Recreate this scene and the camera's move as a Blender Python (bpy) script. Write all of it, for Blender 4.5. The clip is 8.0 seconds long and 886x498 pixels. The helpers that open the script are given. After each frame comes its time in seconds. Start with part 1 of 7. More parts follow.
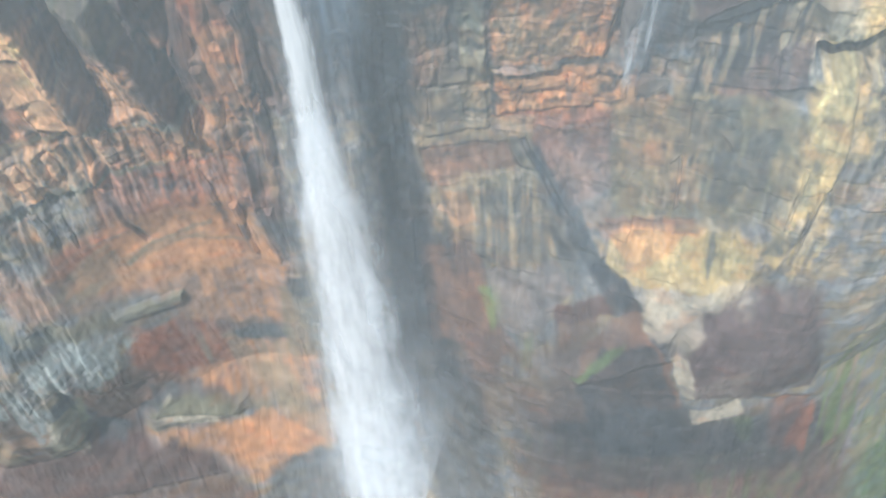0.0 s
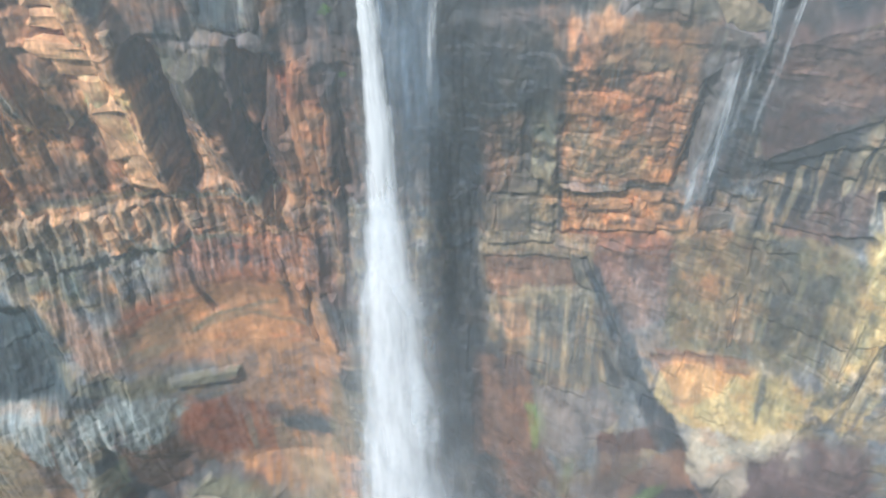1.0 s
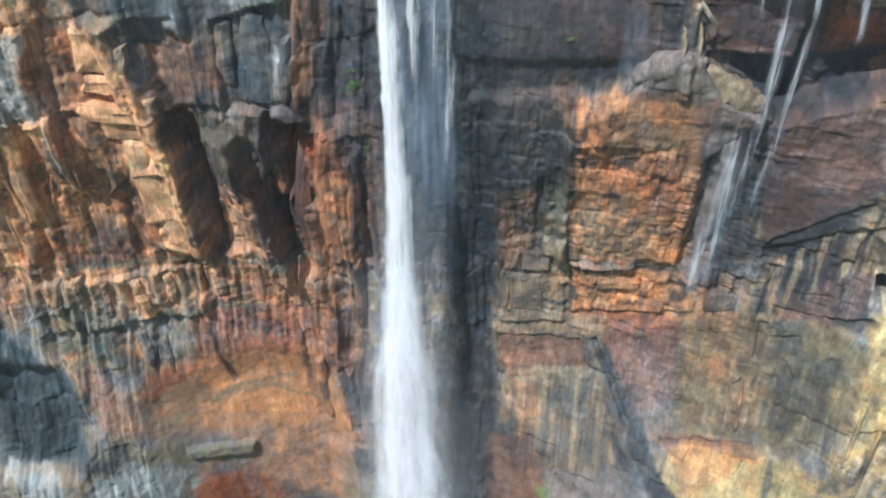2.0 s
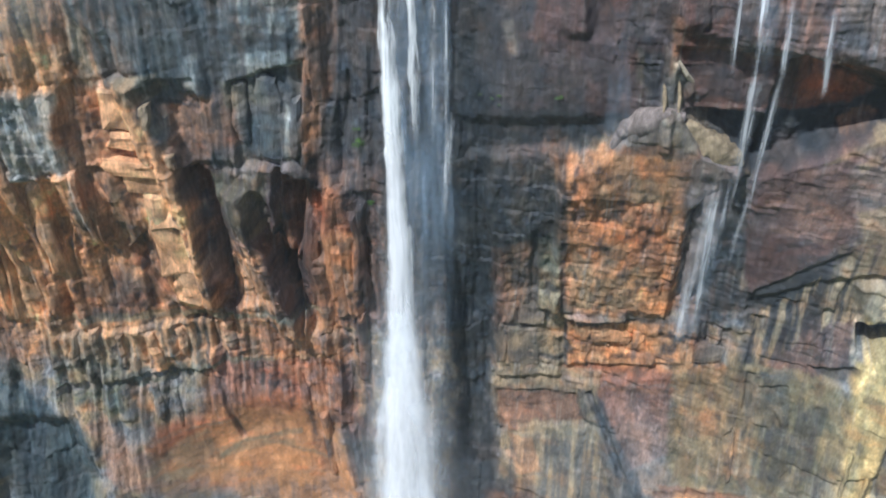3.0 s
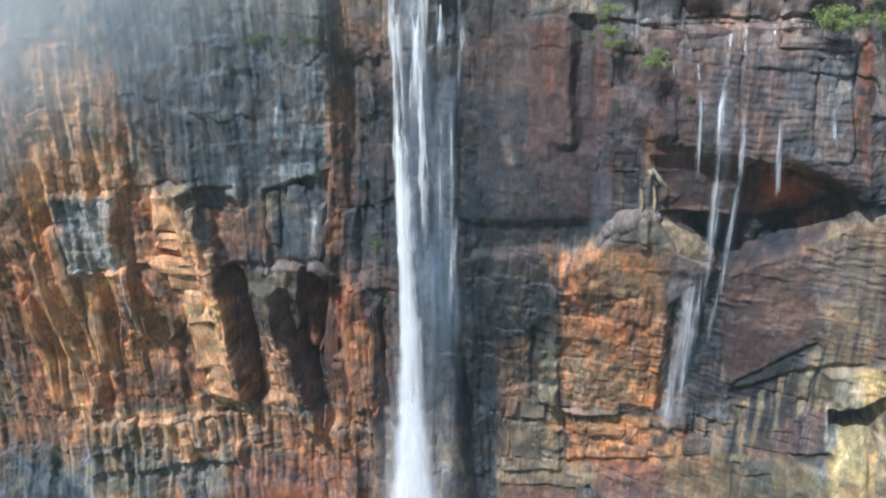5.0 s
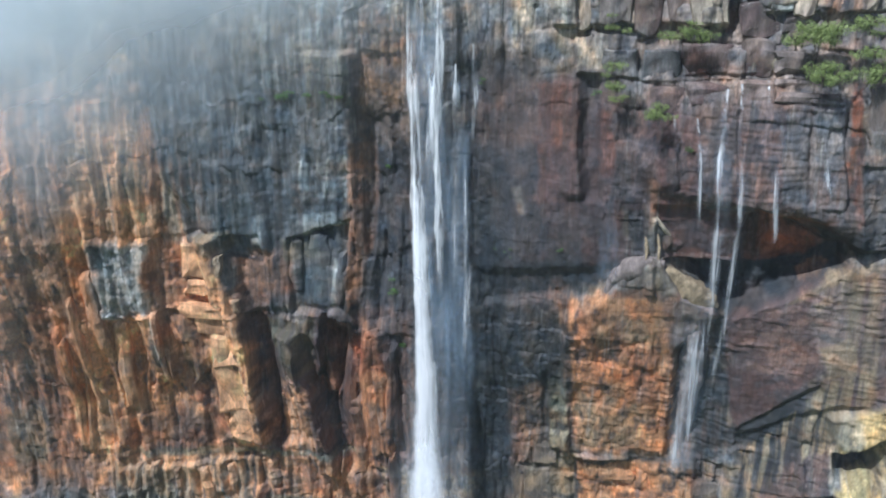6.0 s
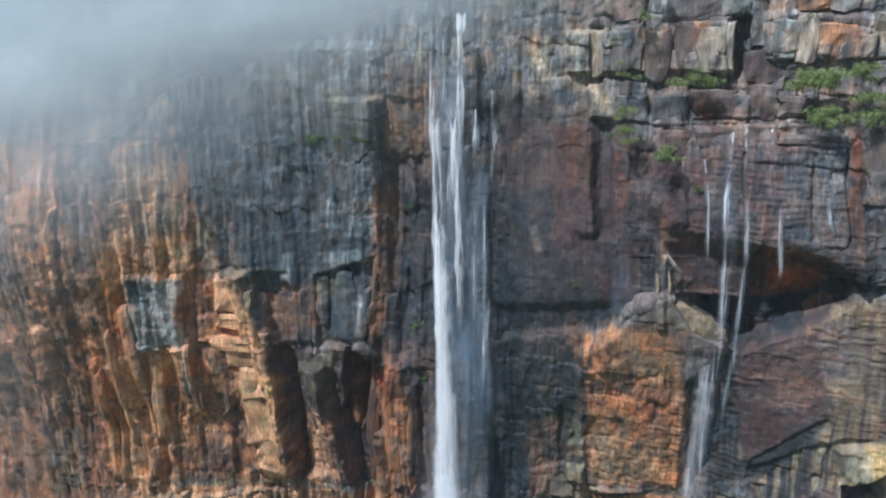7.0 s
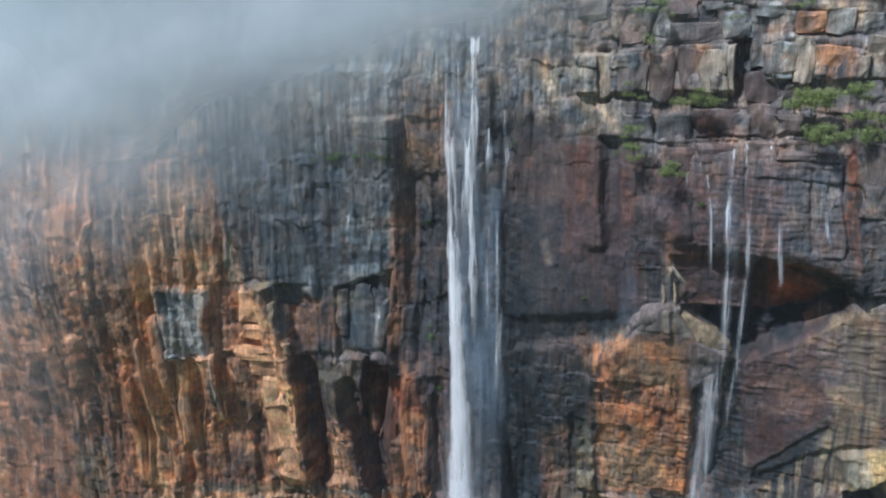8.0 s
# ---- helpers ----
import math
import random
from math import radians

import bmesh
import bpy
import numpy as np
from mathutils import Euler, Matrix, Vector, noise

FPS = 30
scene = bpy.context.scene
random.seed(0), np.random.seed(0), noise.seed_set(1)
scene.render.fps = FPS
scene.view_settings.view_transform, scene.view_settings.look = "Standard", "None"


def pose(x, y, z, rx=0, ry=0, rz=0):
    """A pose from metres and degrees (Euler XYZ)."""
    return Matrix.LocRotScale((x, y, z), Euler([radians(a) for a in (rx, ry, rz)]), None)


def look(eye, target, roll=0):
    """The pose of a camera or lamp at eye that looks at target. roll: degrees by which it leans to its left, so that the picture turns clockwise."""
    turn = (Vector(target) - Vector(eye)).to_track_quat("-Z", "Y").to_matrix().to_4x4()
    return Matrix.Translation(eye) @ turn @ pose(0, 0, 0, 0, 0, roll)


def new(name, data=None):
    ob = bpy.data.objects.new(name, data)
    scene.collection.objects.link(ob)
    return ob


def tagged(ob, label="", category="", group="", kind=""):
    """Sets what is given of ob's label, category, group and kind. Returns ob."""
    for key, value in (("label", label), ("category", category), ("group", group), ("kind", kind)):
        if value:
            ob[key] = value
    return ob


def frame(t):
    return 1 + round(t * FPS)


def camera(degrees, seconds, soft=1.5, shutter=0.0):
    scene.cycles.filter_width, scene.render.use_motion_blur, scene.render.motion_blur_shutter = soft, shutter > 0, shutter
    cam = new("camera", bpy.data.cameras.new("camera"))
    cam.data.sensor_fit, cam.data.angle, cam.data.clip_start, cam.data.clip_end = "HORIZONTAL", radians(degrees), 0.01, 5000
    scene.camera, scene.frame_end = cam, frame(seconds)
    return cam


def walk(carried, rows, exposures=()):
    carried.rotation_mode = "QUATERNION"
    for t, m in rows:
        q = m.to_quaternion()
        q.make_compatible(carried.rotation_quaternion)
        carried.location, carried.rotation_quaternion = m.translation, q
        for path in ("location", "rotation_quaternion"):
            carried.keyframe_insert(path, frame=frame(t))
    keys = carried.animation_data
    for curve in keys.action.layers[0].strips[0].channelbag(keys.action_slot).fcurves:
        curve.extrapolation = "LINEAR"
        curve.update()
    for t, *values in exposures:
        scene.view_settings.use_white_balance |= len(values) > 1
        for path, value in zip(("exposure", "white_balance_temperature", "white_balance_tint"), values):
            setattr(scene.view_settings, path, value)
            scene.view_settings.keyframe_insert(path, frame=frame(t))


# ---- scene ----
# metres; x along the cliff, y into the rock, z up; the cliff face lies near y = 0
PATH = (
    # seconds, x, y, z, pitch, roll, yaw in degrees
    (0.0, 34.92, -233.60, 441.29, -56.28, -2.06, -2.64),
    (0.5, 39.57, -246.03, 438.48, -50.92, -0.07, 2.95),
    (1.0, 44.56, -258.72, 435.66, -46.90, 0.19, 4.71),
    (1.5, 49.64, -271.91, 433.04, -42.91, 0.42, 6.34),
    (3.0, 63.63, -312.05, 425.54, -33.15, 0.24, 8.41),
    (3.5, 68.28, -324.97, 423.64, -30.46, 0.17, 9.04),
    (4.0, 73.06, -338.03, 422.10, -27.84, 0.07, 9.55),
    (4.5, 77.76, -350.89, 420.50, -25.42, -0.01, 10.00),
    (6.0, 89.76, -383.71, 413.76, -18.57, -0.30, 11.96),
    (6.5, 93.21, -393.98, 411.85, -16.76, -0.31, 12.77),
    (7.0, 96.54, -404.08, 410.20, -15.14, -0.41, 13.48),
    (7.5, 99.85, -414.00, 408.63, -14.02, -0.55, 14.15),
    (8.0, 103.12, -423.85, 407.05, -13.31, -0.53, 14.58),
)
cam = camera(48.0, 8.0, soft=1.9)
walk(cam, [(t, pose(x, y, z, 0, 0, yaw) @ pose(0, 0, 0, 90 + pitch) @ pose(0, 0, 0, 0, 0, roll))
           for t, x, y, z, pitch, roll, yaw in PATH],
     exposures=((0.0, 0.0, 5600, 6), (2.2, 0.06, 5450, 7), (3.5, 0.02, 5430, 8), (4.5, 0.03, 5450, 9), (6.0, -0.05, 5250, 8), (6.6, -0.21, 5250, 8), (8.0, -0.48, 5300, 10)))

# ---- light ----
SUN_ELEVATION, SUN_SIDE = radians(56), radians(-33)     # side: from straight behind the viewer, negative to the left
SUN_FROM = Vector((math.sin(SUN_SIDE) * math.cos(SUN_ELEVATION), -math.cos(SUN_SIDE) * math.cos(SUN_ELEVATION), math.sin(SUN_ELEVATION)))
world = bpy.data.worlds.new("sky")
scene.world = world
world.use_nodes = True
sky = world.node_tree.nodes.new("ShaderNodeTexSky")
sky.sky_type, sky.sun_disc = "NISHITA", False
sky.sun_elevation, sky.sun_rotation = SUN_ELEVATION, math.atan2(SUN_FROM.x, SUN_FROM.y)
sky.air_density, sky.dust_density = 1.0, 2.0
world.node_tree.nodes["Background"].inputs["Strength"].default_value = 0.085
world.node_tree.links.new(sky.outputs["Color"], world.node_tree.nodes["Background"].inputs["Color"])
sun = new("sun", bpy.data.lights.new("sun", "SUN"))
sun.data.energy, sun.data.angle, sun.data.color = 5.0, radians(0.8), (1.0, 0.95, 0.88)
sun.matrix_world = look(SUN_FROM * 900, (0, 0, 0))
scene.view_settings.exposure = 0.0

# ---- noise on arrays ----


def hashed(i, j, seed):
    """A random number from 0 to 1 for each pair of whole numbers."""
    n = np.asarray(i).astype(np.int64).astype(np.uint32) * np.uint32(374761393)
    n = n + np.asarray(j).astype(np.int64).astype(np.uint32) * np.uint32(668265263) + np.uint32((seed * 362437 + 977) % 4294967295)
    n = (n ^ (n >> np.uint32(13))) * np.uint32(1274126177)
    n = (n ^ (n >> np.uint32(15))) * np.uint32(2246822519)
    return ((n ^ (n >> np.uint32(16))) & np.uint32(65535)).astype(np.float64) / 65535


def smooth(v):
    v = np.clip(v, 0, 1)
    return v * v * (3 - 2 * v)


def grain(x, z, seed):
    """Value noise from -1 to 1."""
    i, j = np.floor(x), np.floor(z)
    u, v = smooth(x - i), smooth(z - j)
    a, b = hashed(i, j, seed), hashed(i + 1, j, seed)
    c, d = hashed(i, j + 1, seed), hashed(i + 1, j + 1, seed)
    return ((a + (b - a) * u) * (1 - v) + (c + (d - c) * u) * v) * 2 - 1


def clouds(x, z, seed, octaves=4, gain=0.5):
    total, size, high = 0, 1.0, 0
    for k in range(octaves):
        total = total + grain(x * 2**k + 17.3 * k, z * 2**k - 9.1 * k, seed + k) * size
        high += size
        size *= gain
    return total / high


def blocks(x, z, wide, high, seed):
    """Courses of jointed rock: a random number for each block, and the distance to its nearest joint in metres."""
    z = z + 0.25 * high * grain(x / (wide * 5), z / (high * 4), seed + 1)
    v = z / high
    r = np.floor(v)
    bottom = r + 0.4 * hashed(r, 7, seed)
    r = np.where(v < bottom, r - 1, r)
    low, top = r + 0.4 * hashed(r, 7, seed), r + 1 + 0.4 * hashed(r + 1, 7, seed)
    x = x + 0.2 * wide * grain(x / wide, z / (high * 0.7), seed + 2)
    u = x / (wide * (0.6 + 0.8 * hashed(r, 3, seed))) + 9 * hashed(r, 5, seed)
    c = np.floor(u)
    c = np.where(u < c + 0.45 * hashed(c, r, seed + 3), c - 1, c)
    left, right = c + 0.45 * hashed(c, r, seed + 3), c + 1 + 0.45 * hashed(c + 1, r, seed + 3)
    gap = np.minimum(np.minimum(u - left, right - u) * wide, np.minimum(v - low, top - v) * high)
    return hashed(c, r, seed + 4), gap


def inside(x, z, outline, soft):
    """1 inside an outline of x, z pairs, fading to 0 over soft metres across its edge."""
    pts = np.array(outline, float).reshape(-1, 2)
    near = np.full(x.shape, 1e9)
    odd = np.zeros(x.shape, bool)
    for (ax, az), (bx, bz) in zip(pts, np.roll(pts, -1, 0)):
        dx, dz = bx - ax, bz - az
        k = np.clip(((x - ax) * dx + (z - az) * dz) / (dx * dx + dz * dz + 1e-9), 0, 1)
        near = np.minimum(near, np.hypot(x - ax - k * dx, z - az - k * dz))
        if dz:
            odd ^= ((az > z) != (bz > z)) & (x < ax + (z - az) * dx / dz)
    return smooth(0.5 + np.where(odd, near, -near) / (2 * soft))


def over(areas, x, z, margin):
    """Each area, with the places near it."""
    for area in areas:
        pts = np.array(area[-1], float).reshape(-1, 2)
        (x0, z0), (x1, z1) = pts.min(0) - margin, pts.max(0) + margin
        yield area, np.nonzero((x > x0) & (x < x1) & (z > z0) & (z < z1))[0]


# ---- the rock face: form and minerals as functions of x and z ----
ROCK = {
    "grey": (0.20, 0.195, 0.19), "orange": (0.60, 0.265, 0.105), "cream": (0.52, 0.43, 0.31), "brown": (0.30, 0.150, 0.078),
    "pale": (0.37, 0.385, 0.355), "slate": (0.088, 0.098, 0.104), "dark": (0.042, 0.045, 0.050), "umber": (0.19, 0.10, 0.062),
    "maroon": (0.080, 0.044, 0.039), "rust": (0.29, 0.092, 0.042), "mauve": (0.205, 0.165, 0.145), "purple": (0.110, 0.073, 0.067),
    "pinkrock": (0.235, 0.15, 0.118), "tan": (0.275, 0.208, 0.125), "olive": (0.150, 0.126, 0.072), "peach": (0.70, 0.37, 0.18),
    "greengrey": (0.185, 0.168, 0.105), "teal": (0.052, 0.072, 0.078), "yellow": (0.50, 0.365, 0.16), "moss": (0.13, 0.18, 0.05),
    # near-black serves wet rock and shade painted into caves, flanks and hollows
    "wetshade": (0.026, 0.031, 0.035), "leaf": (0.06, 0.13, 0.035), "drab": (0.074, 0.061, 0.058),
}
AREAS, BULGES, CALMS, BUTTRESSES = [], [], [], []


def zone(mineral, strength, soft, streaky, *outline):
    AREAS.append((mineral, strength, soft, streaky, outline))


def bulge(out, soft, *outline):
    BULGES.append((out, soft, outline))


def calm(strength, soft, *outline):
    CALMS.append((strength, soft, outline))


def buttress(out, flank, face, *edge):
    BUTTRESSES.append((out, flank, face, edge))


# broad swells of the face, metres into the rock, on a coarse lattice
SWELL_X = (-180, -115, -50, 15, 80, 145, 210)
SWELL_Z = (-80, -17.5, 45, 107.5, 170, 232.5, 295, 357.5, 420)
SWELLS = (
    (-2.1, 3.7, 5.9, 3.5, -3.4, -1.9, -0.8),
    (-17.9, -6.3, 7.1, 6.2, -21, -13, -7.7),
    (-23.9, -4.2, 4.8, 6.8, -15.4, -13.1, -18.8),
    (-16.5, 0.6, 1.6, -1.9, 7.1, 0.7, -21.4),
    (-2.4, 4.3, 7.6, 9.2, 8.1, -2.8, -15.4),
    (-11.5, -1.7, -7, -3.8, 1.3, 13.7, -12.9),
    (-31.8, 6.9, 6.4, 7.2, -10.3, -9.2, -1.8),
    (-20.9, 0.3, -6.9, 0.3, 10.3, -4.4, 2.6),
    (-5.9, 0.7, 7.5, 2, 0.3, 1.8, 0.4),
)
# buttresses and hollows: metres out of the face, softness of the edge, outline
bulge(5, 5, 86, 354, 160, 352, 170, 297, 150, 306, 119, 308, 94, 314, 86, 324)
bulge(-4, 1.5, 94, 306, 119, 307, 152, 306, 168, 296, 165, 289, 124, 264, 107, 271, 98, 284)
bulge(2, 1.2, 124, 264, 158, 284, 165, 289, 188, 296, 198, 234, 169, 231, 132, 208)
bulge(5, 2, 75, 267, 86, 282, 95, 287, 107, 281, 120, 270, 120, 263, 106, 246, 105, 191, 60, 183, 59, 255)
bulge(-1.5, 2, 108, 261, 122, 261, 127, 206, 108, 201)
bulge(2, 2, -112, 384, -113, 339, -109, 310, -90, 280, -80, 247, -36, 252, -33, 291, -27, 339, -25, 384)
bulge(4, 1.5, 160, 352, 166, 353, 188, 359, 193, 294, 167, 296)
bulge(1.5, 1.5, -137, 284, -118, 282, -120, 248, -137, 248)
bulge(1.5, 6, -139, 356, -114, 358, -118, 282, -143, 284)
bulge(1.5, 3, -89, 315, -66, 315, -68, 277, -90, 280)
bulge(-4, 1.5, -60, 282, -33, 291, -36, 250, -59, 248)
bulge(-2, 7, -28, 339, -5, 339, -6, 251, -30, 249)
bulge(-4, 7, 10, 357, 23, 357, 32, 327, 33, 178, 7, 176)
bulge(2.5, 1, -145, 168, -80, 170, -81, 143, -104, 145, -147, 142)
bulge(1, 2, 63, 184, 119, 193, 123, 165, 69, 150)
bulge(2, 1, 37, 190, 63, 198, 65, 152, 38, 147)
bulge(-6, 12, -110, 99, -65, 118, -32, 110, -28, 34, -46, -51, -106, -2)
bulge(3, 0.8, -100, 66, -71, 63, -72, 56, -99, 60)
bulge(2, 2.5, 82, 151, 109, 167, 116, 115, 110, 97, 102, 108)
bulge(2, 3, 111, 115, 145, 124, 168, 127, 168, 107, 158, 85, 135, 64, 123, 83)
bulge(1.5, 3, 40, 128, 56, 130, 80, 143, 101, 95, 96, 75, 72, 78, 59, 89)
bulge(2, 2, 166, 160, 173, 202, 181, 203, 186, 169, 172, 107)
bulge(3, 1.5, 166, 225, 186, 235, 190, 216, 172, 209)
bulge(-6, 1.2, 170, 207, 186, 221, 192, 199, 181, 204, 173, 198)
bulge(3, 4, -109, -25, -97, -11, -83, -22, -63, -41, -68, -48, -107, -33)
bulge(2, 4, -145, 24, -133, 12, -135, -24, -151, -16)
bulge(-4, 4, -131, 39, -102, 3, -111, -44, -129, -39, -137, -4)
bulge(4, 4, 145, 70, 162, 87, 187, 102, 218, 12, 171, 28, 151, 29)
bulge(3, 3, 97, 39, 117, 59, 140, 69, 141, 54, 102, 32)
bulge(-8, 6, -171, 126, -146, 123, -135, 92, -144, 72, -183, 79)
bulge(-5, 0.8, 114, 396, 123, 396, 124, 385, 118, 373, 115, 373)
bulge(3, 1, 50, 389, 112, 395, 113, 376, 51, 373)
bulge(2.5, 1, 125, 398, 171, 398, 172, 381, 126, 380)
bulge(-0.7, 1.5, 53, 372, 120, 373, 121, 368, 53, 366)
bulge(2, 1, 84, 366, 125, 368, 127, 357, 86, 354)
bulge(-1, 1.5, 127, 378, 172, 380, 173, 370, 127, 368)
bulge(2, 0.8, 89, 308, 94, 304, 101, 292, 99, 289, 94, 299, 95, 271, 92, 271)
bulge(-2.5, 3, 22, 271, 76, 278, 74, 266, 25, 258)
bulge(1.2, 2, 63, 185, 114, 192, 116, 186, 64, 172)
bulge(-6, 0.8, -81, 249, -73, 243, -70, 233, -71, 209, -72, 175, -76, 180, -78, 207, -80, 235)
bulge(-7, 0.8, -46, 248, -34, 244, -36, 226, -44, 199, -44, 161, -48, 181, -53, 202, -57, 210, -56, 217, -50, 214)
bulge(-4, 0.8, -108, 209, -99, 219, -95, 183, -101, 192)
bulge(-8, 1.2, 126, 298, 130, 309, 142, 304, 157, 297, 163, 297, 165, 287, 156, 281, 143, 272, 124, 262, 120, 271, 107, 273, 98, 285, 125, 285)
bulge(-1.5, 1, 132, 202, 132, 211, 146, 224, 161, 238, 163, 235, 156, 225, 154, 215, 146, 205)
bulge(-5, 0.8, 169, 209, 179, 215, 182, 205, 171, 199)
bulge(1.6, 1.2, 66, 186, 110, 191, 114, 170, 67, 158)
bulge(3, 3, -155, 21, -138, 7, -124, -33, -103, -45, -86, -69, -80, -86, -188, -40)
bulge(2, 1.5, -108, -25, -95, -14, -81, -26, -68, -39, -63, -48, -76, -41, -99, -26)
bulge(-3, 0.8, 60, 392, 65, 392, 66, 369, 61, 369)
bulge(-2.5, 1.2, 62, 355, 70, 355, 72, 306, 65, 306)
bulge(-2, 0.7, 158, 346, 159, 346, 162, 314, 161, 314)
bulge(-2, 0.7, 146, 346, 147, 346, 150, 314, 148, 313)
bulge(-1.5, 0.7, 121, 345, 122, 345, 124, 312, 123, 311)
bulge(-2, 0.7, 83, 369, 85, 369, 87, 342, 85, 342)
bulge(-2, 0.6, 102, 356, 121, 357, 142, 358, 159, 357, 159, 358, 142, 359, 121, 358, 102, 357)
bulge(-2, 0.6, 133, 348, 157, 348, 157, 349, 133, 349)
bulge(-2, 0.6, 92, 393, 123, 394, 123, 395, 92, 394)
bulge(-2.5, 0.7, 138, 397, 170, 396, 170, 398, 137, 399)
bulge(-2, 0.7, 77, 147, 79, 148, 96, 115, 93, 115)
bulge(-1.2, 0.8, 142, 171, 151, 176, 153, 170, 148, 164, 152, 159, 147, 148, 145, 157)
bulge(1.5, 0.8, 170, 196, 182, 203, 185, 177, 184, 155, 171, 149, 170, 182)
bulge(-2, 0.8, 156, 187, 171, 194, 170, 185, 162, 184)
bulge(-1.5, 0.7, 117, 192, 121, 193, 120, 171, 117, 171)
bulge(-1.5, 0.7, 125, 191, 128, 193, 128, 174, 125, 173)
bulge(-1.5, 0.7, 135, 201, 139, 202, 138, 179, 136, 178)
bulge(-1.5, 0.7, 137, 176, 140, 177, 139, 159, 137, 159)
bulge(-1.5, 0.8, 50, 227, 52, 228, 55, 183, 52, 182)
bulge(-1.2, 0.8, 38, 139, 73, 144, 77, 133, 42, 121)
bulge(1.2, 0.7, 54, 206, 62, 211, 64, 190, 55, 186)
bulge(-1.5, 0.6, -85, 139, -83, 138, -75, 100, -77, 100)
bulge(-1.5, 0.7, -40, 99, -36, 100, -35, 90, -39, 89)
bulge(-1.5, 0.7, -31, 110, -26, 112, -21, 73, -25, 72)
bulge(-1.5, 0.7, -112, 166, -109, 163, -106, 146, -109, 147)
bulge(-2, 0.8, -92, 172, -79, 172, -81, 151, -88, 155)
bulge(-1, 0.6, 110, 114, 129, 120, 143, 125, 143, 123, 127, 116, 113, 111)
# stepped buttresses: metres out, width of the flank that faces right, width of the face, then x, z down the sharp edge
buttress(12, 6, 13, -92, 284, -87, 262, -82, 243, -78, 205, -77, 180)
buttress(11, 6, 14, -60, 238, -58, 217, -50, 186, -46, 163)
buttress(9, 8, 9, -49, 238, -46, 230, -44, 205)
buttress(5, 5, 12, -120, 249, -117, 236, -113, 214)
buttress(4, 5, 9, -108, 262, -103, 230, -98, 203, -92, 179)
buttress(2, 7, 18, -119, 284, -118, 265, -117, 246)
buttress(5, 8, 26, -31, 362, -31, 300, -34, 244)
buttress(2, 5, 12, -142, 346, -143, 300, -145, 284)
buttress(2, 4, 10, -72, 330, -71, 300, -70, 276)
buttress(2.5, 4, 10, -140, 245, -134, 220, -128, 172)
buttress(2.5, 3, 7, -150, 240, -144, 205, -140, 172)
buttress(5, 5, 8, -22, 240, -20, 215, -19, 175)
buttress(3, 3, 6, -100, 168, -97, 145)
buttress(3, 3, 6, -86, 170, -84, 146)
buttress(4, 4, 8, -33, 165, -30, 120)
buttress(4, 4, 13, 61, 352, 64, 307)
buttress(4, 3, 12, 114, 396, 114, 374)
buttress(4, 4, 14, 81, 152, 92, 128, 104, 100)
# smooth, little jointed rock
calm(0.8, 8, -163, 52, -15, -67, -17, -144, -209, -59)
calm(0.9, 12, -114, 114, -63, 126, -31, 120, -22, 39, -33, -56, -106, -2)
calm(0.75, 4, 124, 264, 158, 284, 188, 296, 198, 234, 132, 208)
calm(0.6, 3, 77, 268, 95, 287, 119, 270, 105, 243, 77, 256)
calm(0.4, 6, 38, 150, 83, 160, 190, 205, 200, 82, 135, 62, 60, 85)
calm(0.5, 5, 94, 310, 162, 309, 160, 285, 107, 271)
calm(0.5, 8, 80, 63, 233, 87, 308, -134, 81, -64)
calm(0.35, 10, -114, 402, -28, 402, -33, 255, -80, 250, -100, 300)
calm(0.6, 6, 23, 357, 73, 358, 76, 275, 31, 268)
# minerals, stains and painted shade: strength, softness, streaks (0 none, 1 upright, 2 slanted), outline
zone("orange", 0.75, 7, 0, -246, 346, -113, 347, -117, 281, -106, 284, -76, 244, -77, 162, -286, 143)
zone("grey", 0.6, 6, 0, -234, 350, -186, 348, -175, 284, -259, 246)
zone("cream", 0.5, 3, 1, -139, 346, -114, 346, -119, 285, -142, 287)
zone("grey", 0.75, 3, 1, -160, 343, -140, 343, -144, 289, -161, 292)
zone("brown", 0.8, 3, 0, -179, 263, -149, 272, -149, 229, -199, 225)
zone("pale", 0.75, 1.5, 0, -137, 283, -118, 282, -120, 250, -137, 248)
zone("brown", 0.85, 2, 0, -117, 286, -105, 282, -105, 256, -98, 208, -107, 198, -118, 229, -118, 259)
zone("slate", 0.95, 5, 0, -113, 357, -28, 357, -33, 291, -36, 252, -80, 246, -90, 280, -109, 310, -115, 313)
zone("slate", 0.65, 6, 0, -115, 434, -29, 432, -28, 354, -113, 355)
zone("grey", 0.5, 6, 0, -29, 432, 52, 430, 52, 398, -28, 379)
zone("pale", 0.45, 3, 1, -58, 316, -32, 317, -34, 289, -57, 288)
zone("pale", 0.45, 4, 1, -69, 389, -26, 391, -28, 352, -65, 346)
zone("brown", 0.7, 2, 0, -84, 274, -58, 279, -58, 257, -82, 249)
zone("umber", 0.6, 5, 0, -30, 379, -3, 379, -4, 249, -31, 247)
# brown rock left of the fall, with the recesses' shade painted in
zone("umber", 0.75, 4, 0, -78, 246, -7, 250, -8, 168, -77, 162)
zone("orange", 0.6, 2, 0, -31, 247, -20, 237, -30, 178, -40, 176)
# wet band right of the fall, with the fall's shadow painted in
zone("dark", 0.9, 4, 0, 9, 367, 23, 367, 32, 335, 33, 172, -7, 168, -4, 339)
zone("maroon", 0.85, 5, 0, 23, 357, 73, 358, 76, 275, 31, 268)
zone("rust", 0.2, 3, 1, 43, 350, 61, 353, 60, 307, 51, 301, 45, 321)
zone("maroon", 0.9, 3, 0, 66, 345, 96, 347, 96, 284, 70, 276)
